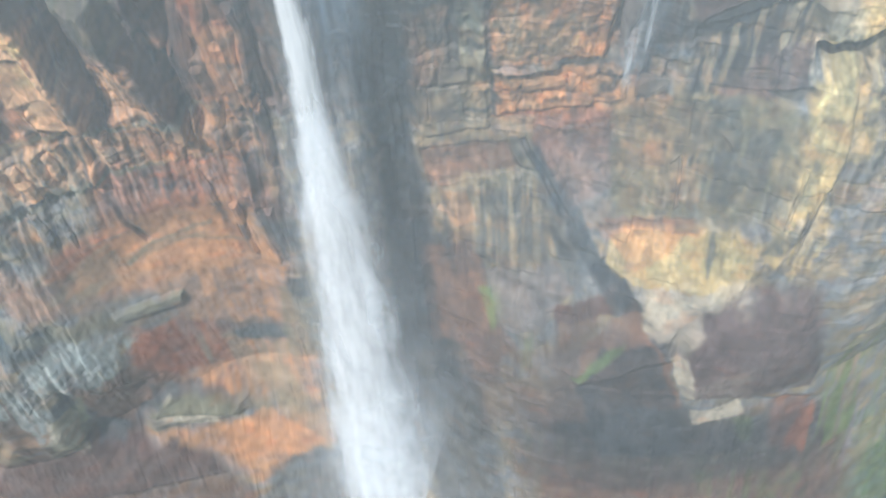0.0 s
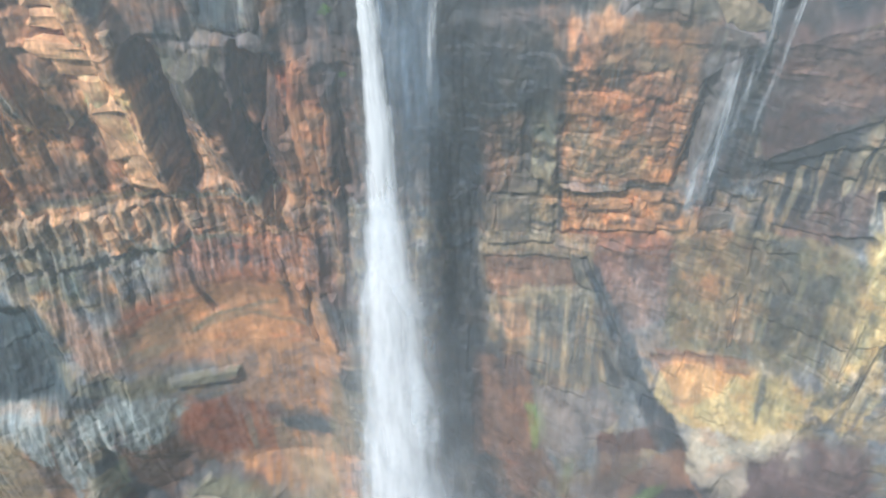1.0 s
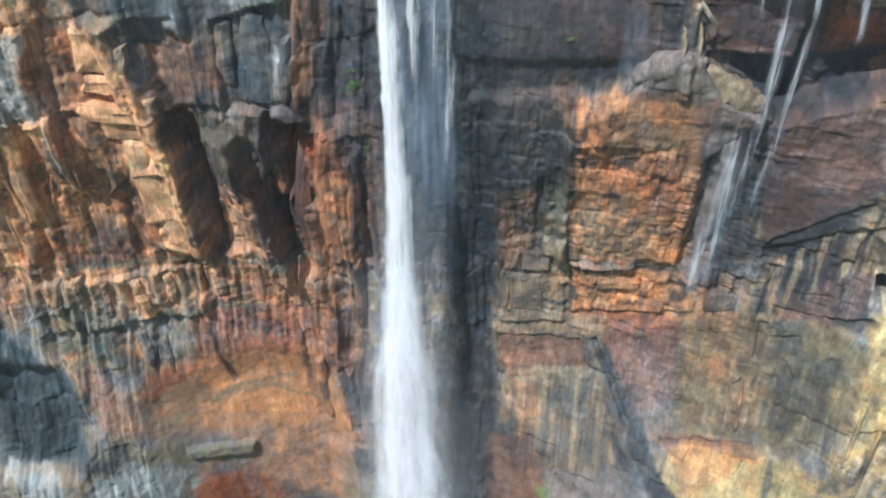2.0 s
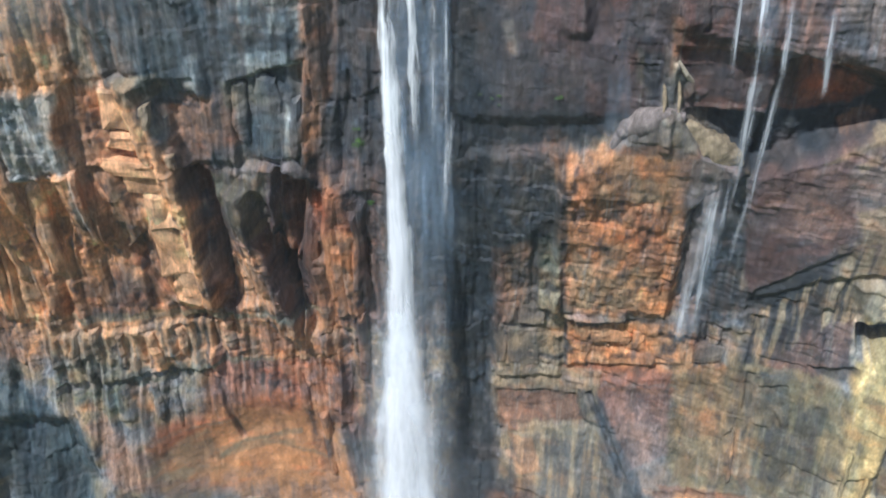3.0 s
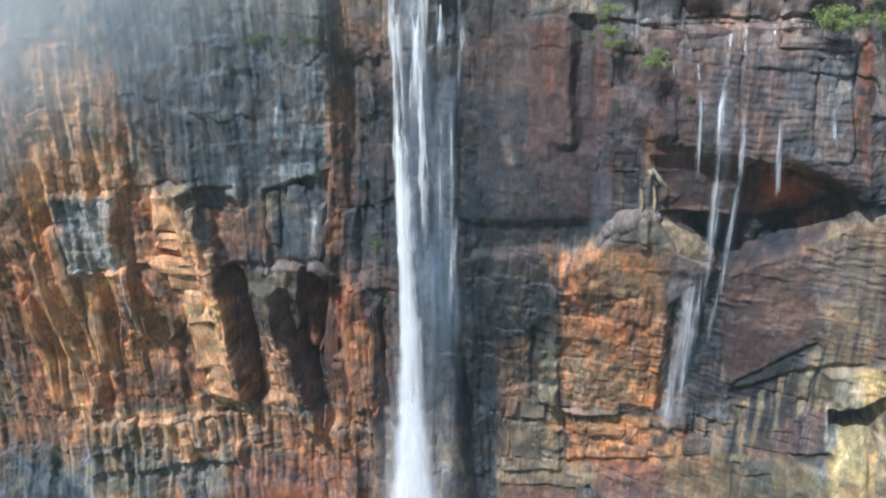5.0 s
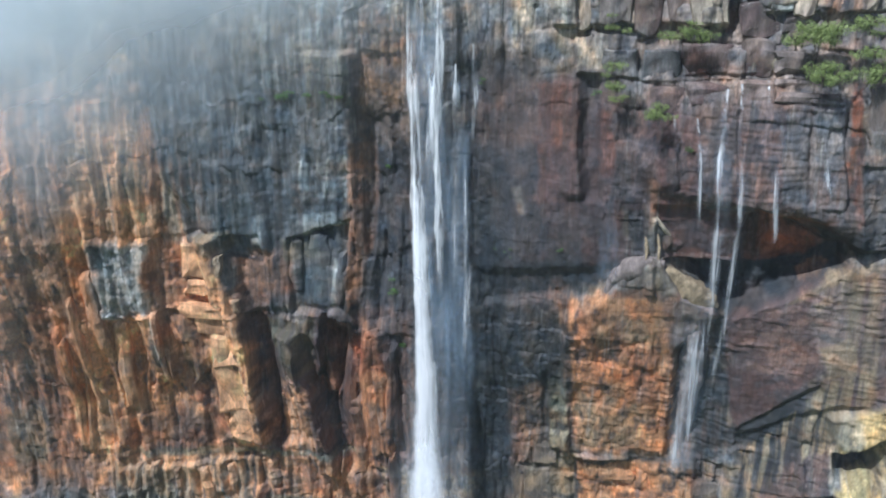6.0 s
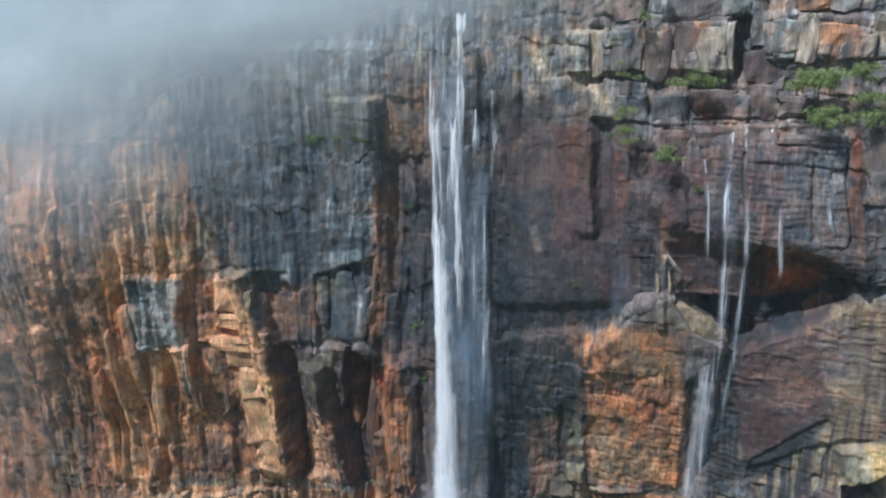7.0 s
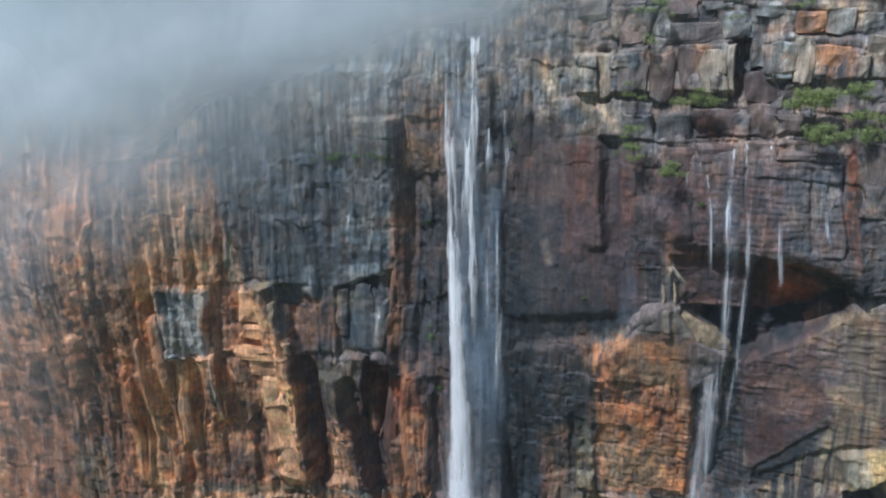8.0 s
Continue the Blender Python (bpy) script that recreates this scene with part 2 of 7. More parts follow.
zone("wetshade", 0.4, 4, 0, 24, 308, 92, 315, 93, 279, 27, 268)
zone("cream", 0.7, 1.5, 0, 36, 311, 42, 312, 42, 297, 38, 296)
zone("grey", 0.6, 4, 0, 9, 400, 52, 399, 54, 352, 9, 354)
zone("mauve", 0.85, 4, 0, 50, 421, 179, 419, 184, 353, 61, 345)
zone("cream", 0.75, 1.5, 0, 100, 394, 113, 395, 114, 374, 102, 376)
zone("cream", 0.75, 1.5, 0, 135, 398, 145, 398, 147, 381, 137, 380)
zone("cream", 0.75, 1.5, 0, 34, 386, 44, 388, 44, 367, 36, 368)
zone("cream", 0.75, 1.5, 0, 67, 391, 74, 391, 74, 368, 68, 368)
zone("cream", 0.75, 1.5, 0, 145, 411, 156, 411, 157, 400, 146, 400)
zone("cream", 0.75, 1.5, 0, 165, 398, 171, 398, 172, 381, 167, 381)
zone("cream", 0.75, 1.5, 0, 52, 412, 64, 412, 64, 403, 52, 403)
zone("cream", 0.75, 1.5, 0, 160, 411, 168, 411, 169, 402, 161, 402)
zone("cream", 0.75, 1.5, 0, 60, 370, 73, 366, 73, 358, 62, 358)
zone("orange", 0.45, 1, 1, 145, 393, 161, 393, 160, 381, 147, 381)
zone("orange", 0.45, 1, 1, 138, 405, 150, 406, 150, 398, 141, 398)
zone("maroon", 0.5, 2, 0, 79, 391, 92, 392, 92, 373, 80, 372)
zone("maroon", 0.7, 2, 0, 104, 366, 118, 367, 119, 357, 106, 356)
zone("purple", 0.9, 4, 0, 86, 351, 160, 351, 166, 299, 150, 307, 119, 309, 92, 314)
zone("maroon", 0.5, 4, 0, 88, 343, 106, 344, 108, 314, 90, 312)
zone("grey", 0.6, 3, 1, 143, 349, 157, 349, 162, 307, 147, 310)
zone("rust", 0.9, 1, 0, 160, 352, 165, 353, 166, 324, 165, 302, 162, 324)
zone("mauve", 0.6, 3, 0, 165, 361, 184, 361, 188, 294, 167, 296)
zone("rust", 0.9, 3, 0, 93, 313, 119, 307, 154, 308, 164, 296, 143, 285, 98, 284)
# cave under the overhang, its shade painted dark
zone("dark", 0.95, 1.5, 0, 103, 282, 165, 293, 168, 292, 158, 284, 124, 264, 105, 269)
zone("orange", 0.5, 1.5, 0, 148, 284, 161, 288, 158, 283, 147, 277)
zone("purple", 0.95, 2, 0, 124, 264, 158, 284, 165, 289, 188, 296, 194, 233, 169, 231, 132, 208)
# sunlit top edge of the purple boulder, painted in cream
zone("cream", 0.25, 0.8, 0, 158, 282, 165, 288, 172, 291, 178, 294, 178, 288, 162, 282)
zone("pinkrock", 0.6, 3, 0, 142, 265, 165, 270, 165, 248, 144, 240)
zone("orange", 0.85, 3, 0, 59, 263, 106, 273, 107, 194, 64, 189)
zone("maroon", 0.5, 3, 0, 64, 266, 77, 268, 83, 224, 65, 222)
zone("tan", 0.8, 2, 0, 84, 260, 100, 261, 99, 243, 87, 245)
zone("tan", 0.6, 2, 0, 70, 218, 100, 225, 101, 199, 72, 194)
zone("olive", 0.8, 4, 0, 30, 254, 61, 262, 66, 185, 33, 178)
zone("tan", 0.8, 1.2, 0, 77, 270, 86, 282, 95, 287, 107, 281, 119, 270, 118, 265, 104, 272, 91, 276)
zone("cream", 0.7, 1, 0, 91, 300, 94, 302, 102, 289, 97, 286, 92, 287)
zone("orange", 0.3, 1, 0, 89, 317, 94, 315, 93, 297, 90, 300)
# wet right flank of the orange block, its shade mixed into the colour
zone("dark", 0.8, 2, 0, 103, 269, 122, 264, 126, 245, 129, 196, 108, 191)
zone("peach", 0.9, 1.5, 0, -106, 281, -91, 278, -84, 253, -89, 244, -81, 243, -79, 225, -76, 186, -90, 181, -96, 210, -98, 244, -105, 255)
zone("peach", 0.75, 2, 0, -130, 246, -118, 248, -116, 218, -125, 212, -139, 201)
zone("peach", 0.6, 3, 1, -133, 308, -116, 308, -117, 283, -144, 284)
zone("peach", 0.5, 2, 0, -156, 240, -156, 215, -157, 174, -161, 174, -163, 215)
zone("umber", 0.6, 2, 0, -141, 201, -109, 202, -98, 180, -131, 177)
zone("rust", 0.5, 3, 0, -111, 283, -105, 279, -108, 244, -115, 247)
zone("orange", 0.6, 2, 0, -70, 210, -58, 214, -58, 175, -69, 171)
zone("orange", 0.6, 2, 0, -40, 212, -25, 214, -29, 167, -42, 168)
zone("greengrey", 0.65, 3, 0, -153, 169, -79, 174, -80, 139, -104, 147, -147, 142)
zone("peach", 0.7, 1, 0, -109, 166, -103, 167, -102, 146, -107, 145)
zone("peach", 0.7, 1, 0, -97, 168, -92, 167, -93, 152, -97, 151)
zone("rust", 0.7, 5, 0, -86, 156, -19, 163, -14, 107, -95, 105)
zone("teal", 0.8, 4, 0, -189, 164, -161, 162, -159, 108, -194, 113)
zone("tan", 0.75, 3, 0, 37, 178, 57, 196, 67, 185, 117, 191, 120, 167, 38, 144)
zone("orange", 0.5, 2, 0, 67, 182, 102, 188, 104, 164, 71, 157)
zone("orange", 0.6, 2, 0, 115, 171, 128, 175, 129, 167, 117, 163)
zone("olive", 0.7, 4, 0, 38, 144, 81, 154, 92, 131, 45, 118)
zone("pinkrock", 0.6, 3, 0, 81, 151, 111, 162, 116, 137, 92, 131)
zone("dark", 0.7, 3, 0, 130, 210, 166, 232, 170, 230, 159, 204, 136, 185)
zone("purple", 0.6, 3, 0, 142, 203, 168, 222, 170, 190, 143, 180)
zone("yellow", 0.3, 1, 1, 134, 233, 180, 249, 181, 231, 143, 198)
zone("yellow", 0.9, 2, 0, 166, 225, 186, 235, 195, 171, 172, 164, 171, 194, 173, 206)
# hole in the yellow wall: the hollow's shade put into its colour
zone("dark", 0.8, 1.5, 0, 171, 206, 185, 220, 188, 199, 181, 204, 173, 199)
zone("olive", 0.7, 3, 0, 116, 166, 169, 185, 171, 163, 118, 138)
zone("orange", 0.8, 6, 0, -117, 107, -91, 119, -63, 130, -40, 125, -22, 77, -24, -55, -83, -33, -101, 29, -76, 40, -77, 68, -111, 82)
zone("tan", 0.7, 4, 0, -109, 102, -88, 101, -88, 86, -103, 79, -118, 88)
zone("rust", 0.6, 3, 0, -111, 119, -91, 119, -87, 110, -108, 101)
zone("rust", 0.85, 3, 0, -102, 39, -75, 45, -78, -9, -100, 0)
zone("greengrey", 0.8, 1.5, 0, -100, 66, -71, 62, -72, 57, -99, 61, -121, 71)
zone("tan", 0.7, 1, 0, -76, 109, -57, 108, -49, 92, -57, 87, -61, 94, -73, 93, -85, 93)
zone("teal", 1, 3, 0, -169, 122, -146, 123, -135, 92, -144, 72, -179, 78)
zone("slate", 0.8, 2, 0, -134, 81, -120, 77, -122, 66, -135, 73)
zone("pale", 0.95, 2, 1, -175, 77, -155, 75, -135, 31, -140, 6, -154, 53, -176, 65)
zone("pale", 0.8, 3, 1, -133, 64, -112, 60, -97, 44, -107, 33, -129, 33, -140, 49)
zone("brown", 0.7, 3, 0, -161, 55, -146, 52, -140, 15, -163, -6, -178, 12)
zone("tan", 0.7, 4, 0, 40, 121, 56, 130, 71, 142, 87, 123, 101, 95, 96, 75, 72, 81, 57, 91)
zone("orange", 0.4, 2, 0, 45, 124, 57, 116, 60, 94, 49, 95)
zone("slate", 0.5, 4, 1, 39, 143, 70, 150, 83, 111, 70, 109, 45, 127)
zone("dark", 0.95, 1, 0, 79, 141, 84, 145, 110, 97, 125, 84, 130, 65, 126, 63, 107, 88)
zone("mauve", 0.8, 3, 0, 82, 151, 109, 167, 114, 114, 102, 111)
zone("olive", 0.85, 4, 0, 109, 172, 164, 188, 168, 144, 158, 125, 114, 116)
zone("orange", 0.5, 2, 0, 120, 173, 129, 176, 140, 128, 134, 129)
zone("tan", 0.6, 2, 0, 141, 174, 164, 186, 166, 171, 153, 155)
zone("slate", 0.6, 2, 0, 134, 173, 149, 183, 151, 162, 142, 153)
zone("yellow", 1, 3, 0, 117, 113, 145, 124, 168, 125, 166, 106, 157, 89, 149, 99, 129, 89)
zone("orange", 0.7, 3, 0, 111, 111, 145, 124, 144, 115, 116, 100)
zone("cream", 0.8, 3, 0, 127, 94, 147, 98, 166, 106, 169, 95, 160, 86, 135, 64, 128, 78)
zone("yellow", 0.9, 2, 0, 170, 152, 168, 175, 173, 202, 178, 202, 186, 169, 176, 116, 169, 114)
zone("maroon", 0.7, 3, 0, 37, 97, 57, 91, 65, 49, 69, 19, 38, -14)
zone("moss", 0.5, 1.5, 0, 60, 77, 68, 78, 71, 61, 66, 50, 61, 59)
zone("moss", 0.45, 2, 0, 77, 51, 82, 56, 81, 35, 76, 31)
zone("umber", 0.8, 3, 0, 90, 67, 117, 83, 114, 70, 95, 47)
zone("purple", 0.9, 3, 0, 122, 59, 173, 104, 193, 106, 203, 71, 136, 44)
zone("purple", 0.9, 3, 0, 147, 82, 162, 87, 186, 104, 206, 43, 170, 29, 148, 36)
zone("maroon", 0.85, 14, 0, 80, 16, 234, 2, 255, -100, 81, -64)
zone("dark", 0.7, 4, 0, 89, 48, 120, 60, 140, 69, 147, 34, 132, 6, 93, 0)
zone("moss", 0.9, 1.5, 0, 99, 41, 115, 57, 118, 56, 101, 38)
zone("moss", 0.55, 16, 1, 241, 80, 218, 55, 227, -12, 239, -90, 308, -134)
zone("leaf", 0.7, 10, 0, 259, -58, 283, -48, 308, -134, 255, -100)
zone("moss", 0.5, 4, 0, 61, 76, 68, 72, 70, 57, 63, 51)
zone("moss", 0.25, 5, 1, 80, -6, 225, -18, 239, -90, 81, -64)
zone("cream", 0.3, 2, 0, 137, 66, 147, 65, 147, 52, 143, 48)
zone("cream", 0.3, 2, 0, 150, 39, 173, 55, 179, 26, 154, 27)
zone("rust", 0.9, 4, 0, -97, 52, -59, 27, -63, -21, -93, -5)
zone("tan", 0.9, 2, 0, -109, -25, -97, -12, -83, -22, -63, -41, -68, -48, -107, -33)
zone("cream", 0.9, 1.5, 0, -140, 24, -133, 11, -135, -21, -151, -16)
zone("slate", 0.8, 4, 0, -128, 46, -97, 21, -97, -10, -116, -44, -137, -4)
zone("orange", 0.7, 4, 0, -112, -35, -63, -54, -22, -58, -20, -84, -64, -107, -84, -69)
zone("umber", 0.85, 5, 0, -178, 15, -114, -34, -83, -67, -69, -107, -64, -141, -214, -71)
zone("slate", 0.7, 4, 0, -58, -99, -18, -92, -8, -152, -71, -139)
zone("slate", 0.8, 4, 0, -65, 26, -29, 9, -29, -8, -59, 2)
zone("moss", 0.4, 2, 1, -135, 17, -107, 39, -115, -1, -136, 0)
# lower stretch of that band, the shadow again in its colour
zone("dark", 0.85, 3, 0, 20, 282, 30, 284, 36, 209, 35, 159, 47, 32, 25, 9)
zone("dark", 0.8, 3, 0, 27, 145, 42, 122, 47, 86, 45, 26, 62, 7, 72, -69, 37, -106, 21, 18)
# cave shade painted near-black, as the hollow alone stays sunlit
zone("wetshade", 1, 1, 0, 106, 283, 164, 294, 167, 292, 158, 284, 124, 264, 106, 268)
zone("wetshade", 0.9, 1, 0, 148, 306, 171, 305, 176, 295, 161, 291)
zone("yellow", 0.8, 0.6, 0, 171, 128, 181, 160, 182, 157, 173, 126)
zone("yellow", 0.8, 0.6, 0, 177, 123, 186, 148, 186, 144, 178, 118)
zone("dark", 0.6, 0.6, 0, 171, 124, 183, 156, 185, 149, 175, 121)
zone("cream", 0.8, 0.6, 0, 137, 134, 141, 153, 142, 152, 139, 132)
zone("dark", 0.6, 1, 0, 136, 166, 140, 173, 142, 159, 136, 140, 133, 144)
zone("dark", 0.6, 0.8, 0, 111, 116, 127, 119, 145, 123, 145, 121, 127, 117, 112, 113)
zone("peach", 0.8, 1, 0, -107, 161, -102, 160, -103, 145, -108, 145)
zone("peach", 0.8, 1, 0, -96, 161, -93, 160, -93, 150, -96, 150)
zone("peach", 0.7, 1, 0, -118, 139, -111, 136, -112, 125, -117, 127)
zone("dark", 0.6, 1, 0, -110, 167, -107, 161, -108, 145, -112, 151)
zone("dark", 0.6, 1, 0, -101, 163, -96, 158, -98, 145, -102, 146)
zone("peach", 0.7, 2, 0, -140, 132, -130, 130, -117, 90, -124, 87, -134, 108)
zone("pinkrock", 0.7, 3, 0, -78, 148, -64, 153, -60, 139, -76, 130)
# right flanks of the orange buttresses: their shade put into the rock colour
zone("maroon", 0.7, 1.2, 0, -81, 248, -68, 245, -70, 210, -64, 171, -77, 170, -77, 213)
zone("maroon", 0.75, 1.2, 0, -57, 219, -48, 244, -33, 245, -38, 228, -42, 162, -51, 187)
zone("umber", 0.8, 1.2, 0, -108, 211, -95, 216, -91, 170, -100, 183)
zone("cream", 0.35, 0.6, 0, 89, 308, 94, 304, 100, 292, 98, 291, 93, 300, 93, 286, 91, 286)
zone("cream", 0.6, 0.6, 0, 90, 284, 93, 284, 95, 271, 92, 271)
zone("peach", 0.8, 1, 0, -157, 240, -153, 243, -156, 215, -155, 174, -159, 171, -163, 208)
zone("peach", 0.7, 1, 0, -153, 214, -148, 215, -151, 195, -154, 195)
zone("rust", 0.6, 2, 0, -154, 262, -150, 256, -160, 202, -176, 186)
zone("pale", 0.6, 2, 0, -119, 247, -118, 241, -116, 218, -122, 215)
zone("olive", 0.6, 2, 0, -110, 243, -104, 238, -105, 211, -112, 211)
zone("cream", 0.6, 2, 1, 50, 391, 65, 391, 65, 370, 53, 370)
zone("pale", 0.6, 2, 1, 119, 396, 136, 396, 137, 380, 120, 380)
zone("pale", 0.5, 2, 1, 78, 412, 139, 411, 140, 398, 78, 398)
zone("orange", 0.7, 1, 0, 98, 392, 106, 394, 105, 385, 101, 385)
zone("pale", 0.6, 3, 1, -19, 399, 11, 398, 9, 369, -14, 372)
zone("olive", 0.5, 3, 1, -54, 364, -30, 367, -31, 342, -53, 338)
zone("pale", 0.55, 2, 0, -102, 307, -95, 305, -90, 286, -100, 284)
zone("slate", 0.7, 3, 0, 69, 394, 76, 394, 80, 366, 68, 365)
zone("yellow", 0.6, 1, 0, 126, 363, 132, 364, 130, 357, 125, 357)
zone("rust", 0.5, 2, 0, 103, 366, 111, 366, 111, 356, 103, 356)
zone("rust", 0.3, 1.5, 0, 46, 350, 51, 350, 57, 326, 55, 312, 51, 316)
zone("pinkrock", 0.6, 3, 1, 119, 345, 136, 346, 140, 314, 123, 313)
zone("peach", 0.95, 1, 0, -101, 280, -91, 272, -84, 253, -82, 243, -82, 225, -83, 179, -92, 177, -94, 200, -96, 221, -94, 237, -101, 243, -105, 261)
zone("cream", 0.85, 0.7, 0, -119, 248, -118, 242, -118, 214, -123, 213)
zone("peach", 0.8, 1, 0, -126, 249, -120, 249, -130, 213, -136, 208, -137, 220)
zone("peach", 0.7, 1, 0, -65, 210, -59, 214, -59, 190, -66, 183)
zone("peach", 0.6, 1.5, 0, -151, 218, -147, 214, -151, 177, -162, 169)
zone("orange", 0.6, 2, 0, -38, 197, -26, 200, -27, 166, -39, 163)
zone("orange", 0.4, 2, 0, -114, 282, -105, 279, -105, 244, -115, 243, -119, 253)
zone("umber", 0.7, 2, 0, -135, 198, -112, 198, -100, 179, -136, 174)
# shade below the maroon wall's overhang, painted into the colour
zone("wetshade", 0.75, 2, 0, 23, 273, 79, 280, 76, 268, 26, 258)
zone("olive", 0.6, 1.5, 0, 82, 262, 95, 261, 99, 251, 86, 247)
zone("rust", 0.6, 2, 0, 63, 258, 72, 261, 78, 217, 68, 213)
zone("tan", 0.6, 2, 0, 68, 213, 87, 215, 89, 194, 72, 190)
zone("rust", 0.55, 1.5, 0, 82, 150, 109, 159, 111, 141, 86, 136)
zone("orange", 0.5, 2, 0, 112, 167, 124, 173, 126, 145, 117, 142)
zone("slate", 0.6, 2, 0, 139, 172, 151, 182, 155, 160, 142, 150)
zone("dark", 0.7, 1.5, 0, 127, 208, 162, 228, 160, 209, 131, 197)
# same hole, painted shade deepened
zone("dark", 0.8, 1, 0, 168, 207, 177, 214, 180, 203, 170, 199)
zone("pinkrock", 0.55, 2, 0, 135, 261, 156, 269, 161, 245, 140, 236)
zone("cream", 0.6, 0.8, 0, 172, 230, 166, 227, 165, 215, 170, 219)
zone("dark", 0.6, 12, 0, 88, 14, 148, 27, 218, 12, 222, -16, 99, -14)
zone("umber", 0.7, 14, 0, 83, -16, 242, -31, 260, -104, 84, -62)
zone("rust", 0.5, 3, 0, 194, 18, 213, 18, 211, -26, 198, -17)
zone("moss", 0.5, 2, 0, 176, 10, 185, 8, 188, -10, 180, -7)
zone("cream", 0.3, 2, 0, 144, 37, 173, 56, 181, 31, 153, 27)
zone("moss", 0.6, 3, 1, 162, -24, 220, -39, 228, -73, 168, -54)
zone("pale", 0.7, 2, 0, -135, 68, -117, 70, -104, 52, -105, 39, -123, 49, -136, 52)
zone("teal", 0.8, 3, 0, -139, 85, -118, 80, -119, 71, -134, 71, -143, 72)
zone("maroon", 0.7, 4, 0, -127, 14, -101, 9, -97, -10, -116, -44, -134, -29)
zone("cream", 0.9, 1, 0, -139, 22, -133, 10, -135, -21, -149, -16)
zone("moss", 0.35, 2, 0, -106, -15, -83, -22, -71, -34, -76, -33, -102, -19)
zone("cream", 0.6, 1, 0, -105, -27, -67, -43, -68, -50, -105, -33)
zone("dark", 0.6, 4, 0, -26, 338, -5, 339, -6, 248, -28, 246)
zone("umber", 0.5, 4, 0, -28, 246, -6, 248, -10, 171, -32, 167)
zone("maroon", 0.5, 4, 0, 20, 335, 45, 337, 48, 280, 22, 276)
zone("brown", 0.4, 3, 0, 23, 273, 54, 278, 57, 198, 25, 191)
# deep shade beside the fall, put into the wet rock's colour
zone("wetshade", 0.85, 3, 0, 19, 324, 28, 325, 31, 285, 30, 226, 32, 191, 22, 189, 21, 261)
zone("dark", 0.6, 5, 0, 29, 301, 59, 293, 63, 261, 59, 260, 32, 262)
zone("umber", 0.6, 3, 0, 29, 271, 60, 276, 61, 260, 32, 238)
zone("greengrey", 0.5, 3, 0, 27, 254, 53, 259, 58, 198, 30, 190)
zone("dark", 0.6, 4, 0, 30, 243, 41, 245, 47, 170, 33, 166)
zone("moss", 0.6, 1.2, 0, -18, 265, -12, 268, -11, 257, -16, 254)
zone("brown", 0.5, 2, 0, 40, 309, 54, 313, 57, 297, 43, 294)
zone("peach", 0.6, 3, 1, -128, 327, -104, 325, -109, 300, -125, 295, -134, 300)
zone("cream", 0.5, 2, 1, -124, 297, -114, 297, -111, 277, -115, 270, -121, 280)
zone("wetshade", 0.5, 3, 0, 51, 297, 81, 292, 81, 284, 52, 280)
zone("slate", 0.55, 3, 0, 96, 288, 103, 284, 113, 227, 105, 221, 99, 227, 103, 250)
zone("pinkrock", 0.5, 1.5, 0, 124, 271, 137, 278, 141, 271, 126, 264)
zone("pinkrock", 0.5, 1.5, 0, 128, 260, 145, 266, 148, 257, 132, 251)
zone("pinkrock", 0.3, 2, 0, 142, 285, 157, 290, 161, 254, 149, 252)
zone("tan", 0.45, 2, 0, 69, 268, 82, 274, 87, 248, 73, 239)
zone("rust", 0.6, 2, 0, 81, 238, 86, 273, 91, 243, 92, 216, 84, 214)
zone("greengrey", 0.6, 1.5, 0, 84, 259, 93, 259, 96, 249, 87, 245)
zone("wetshade", 0.6, 5, 0, 45, 318, 91, 320, 92, 279, 48, 270)
zone("dark", 0.6, 3, 0, 159, 324, 181, 329, 184, 296, 164, 295)
zone("maroon", 0.5, 3, 1, 62, 320, 84, 321, 85, 299, 66, 297)
zone("maroon", 0.6, 4, 0, -70, 242, -11, 246, -15, 179, -62, 173)
# flank shade painted over once more in near-black
zone("wetshade", 0.55, 2, 0, -77, 250, -64, 248, -66, 213, -75, 188, -77, 212)
zone("wetshade", 0.5, 2, 0, -51, 241, -34, 241, -38, 198, -45, 174, -51, 200)
zone("brown", 0.6, 1.5, 0, -36, 231, -20, 236, -19, 189, -32, 186)
# wider pass of the fall's painted shadow
zone("wetshade", 0.9, 4, 0, 18, 328, 32, 329, 36, 286, 41, 229, 37, 180, 22, 178, 21, 261)
zone("maroon", 0.5, 2, 1, 35, 297, 51, 299, 53, 259, 38, 256)
zone("peach", 0.5, 4, 1, -126, 321, -91, 318, -91, 284, -113, 283, -132, 294)
zone("peach", 0.35, 3, 0, -134, 288, -114, 284, -117, 198, -161, 203)
zone("cream", 0.4, 2, 1, -127, 289, -117, 289, -115, 274, -125, 275)
zone("wetshade", 0.55, 14, 0, 83, 17, 227, 2, 239, -45, 86, -29)
zone("maroon", 0.5, 14, 0, 88, -13, 246, -47, 260, -104, 89, -59)
zone("dark", 0.5, 4, 0, 97, 45, 137, 66, 147, 29, 100, 17)
zone("grey", 0.4, 5, 1, -79, 73, -21, 68, -25, -48, -56, -86, -95, -13)
zone("slate", 0.5, 3, 0, -107, -29, -95, -13, -95, -37, -104, -41)
zone("tan", 0.5, 3, 1, -79, 22, -36, 1, -37, -25, -79, -13)
zone("peach", 0.45, 3, 1, -167, 334, -143, 334, -144, 289, -174, 225, -197, 223)
zone("cream", 0.4, 3, 1, -143, 340, -118, 341, -119, 308, -139, 300)
zone("peach", 0.5, 1.5, 0, -126, 296, -120, 293, -119, 250, -127, 250)
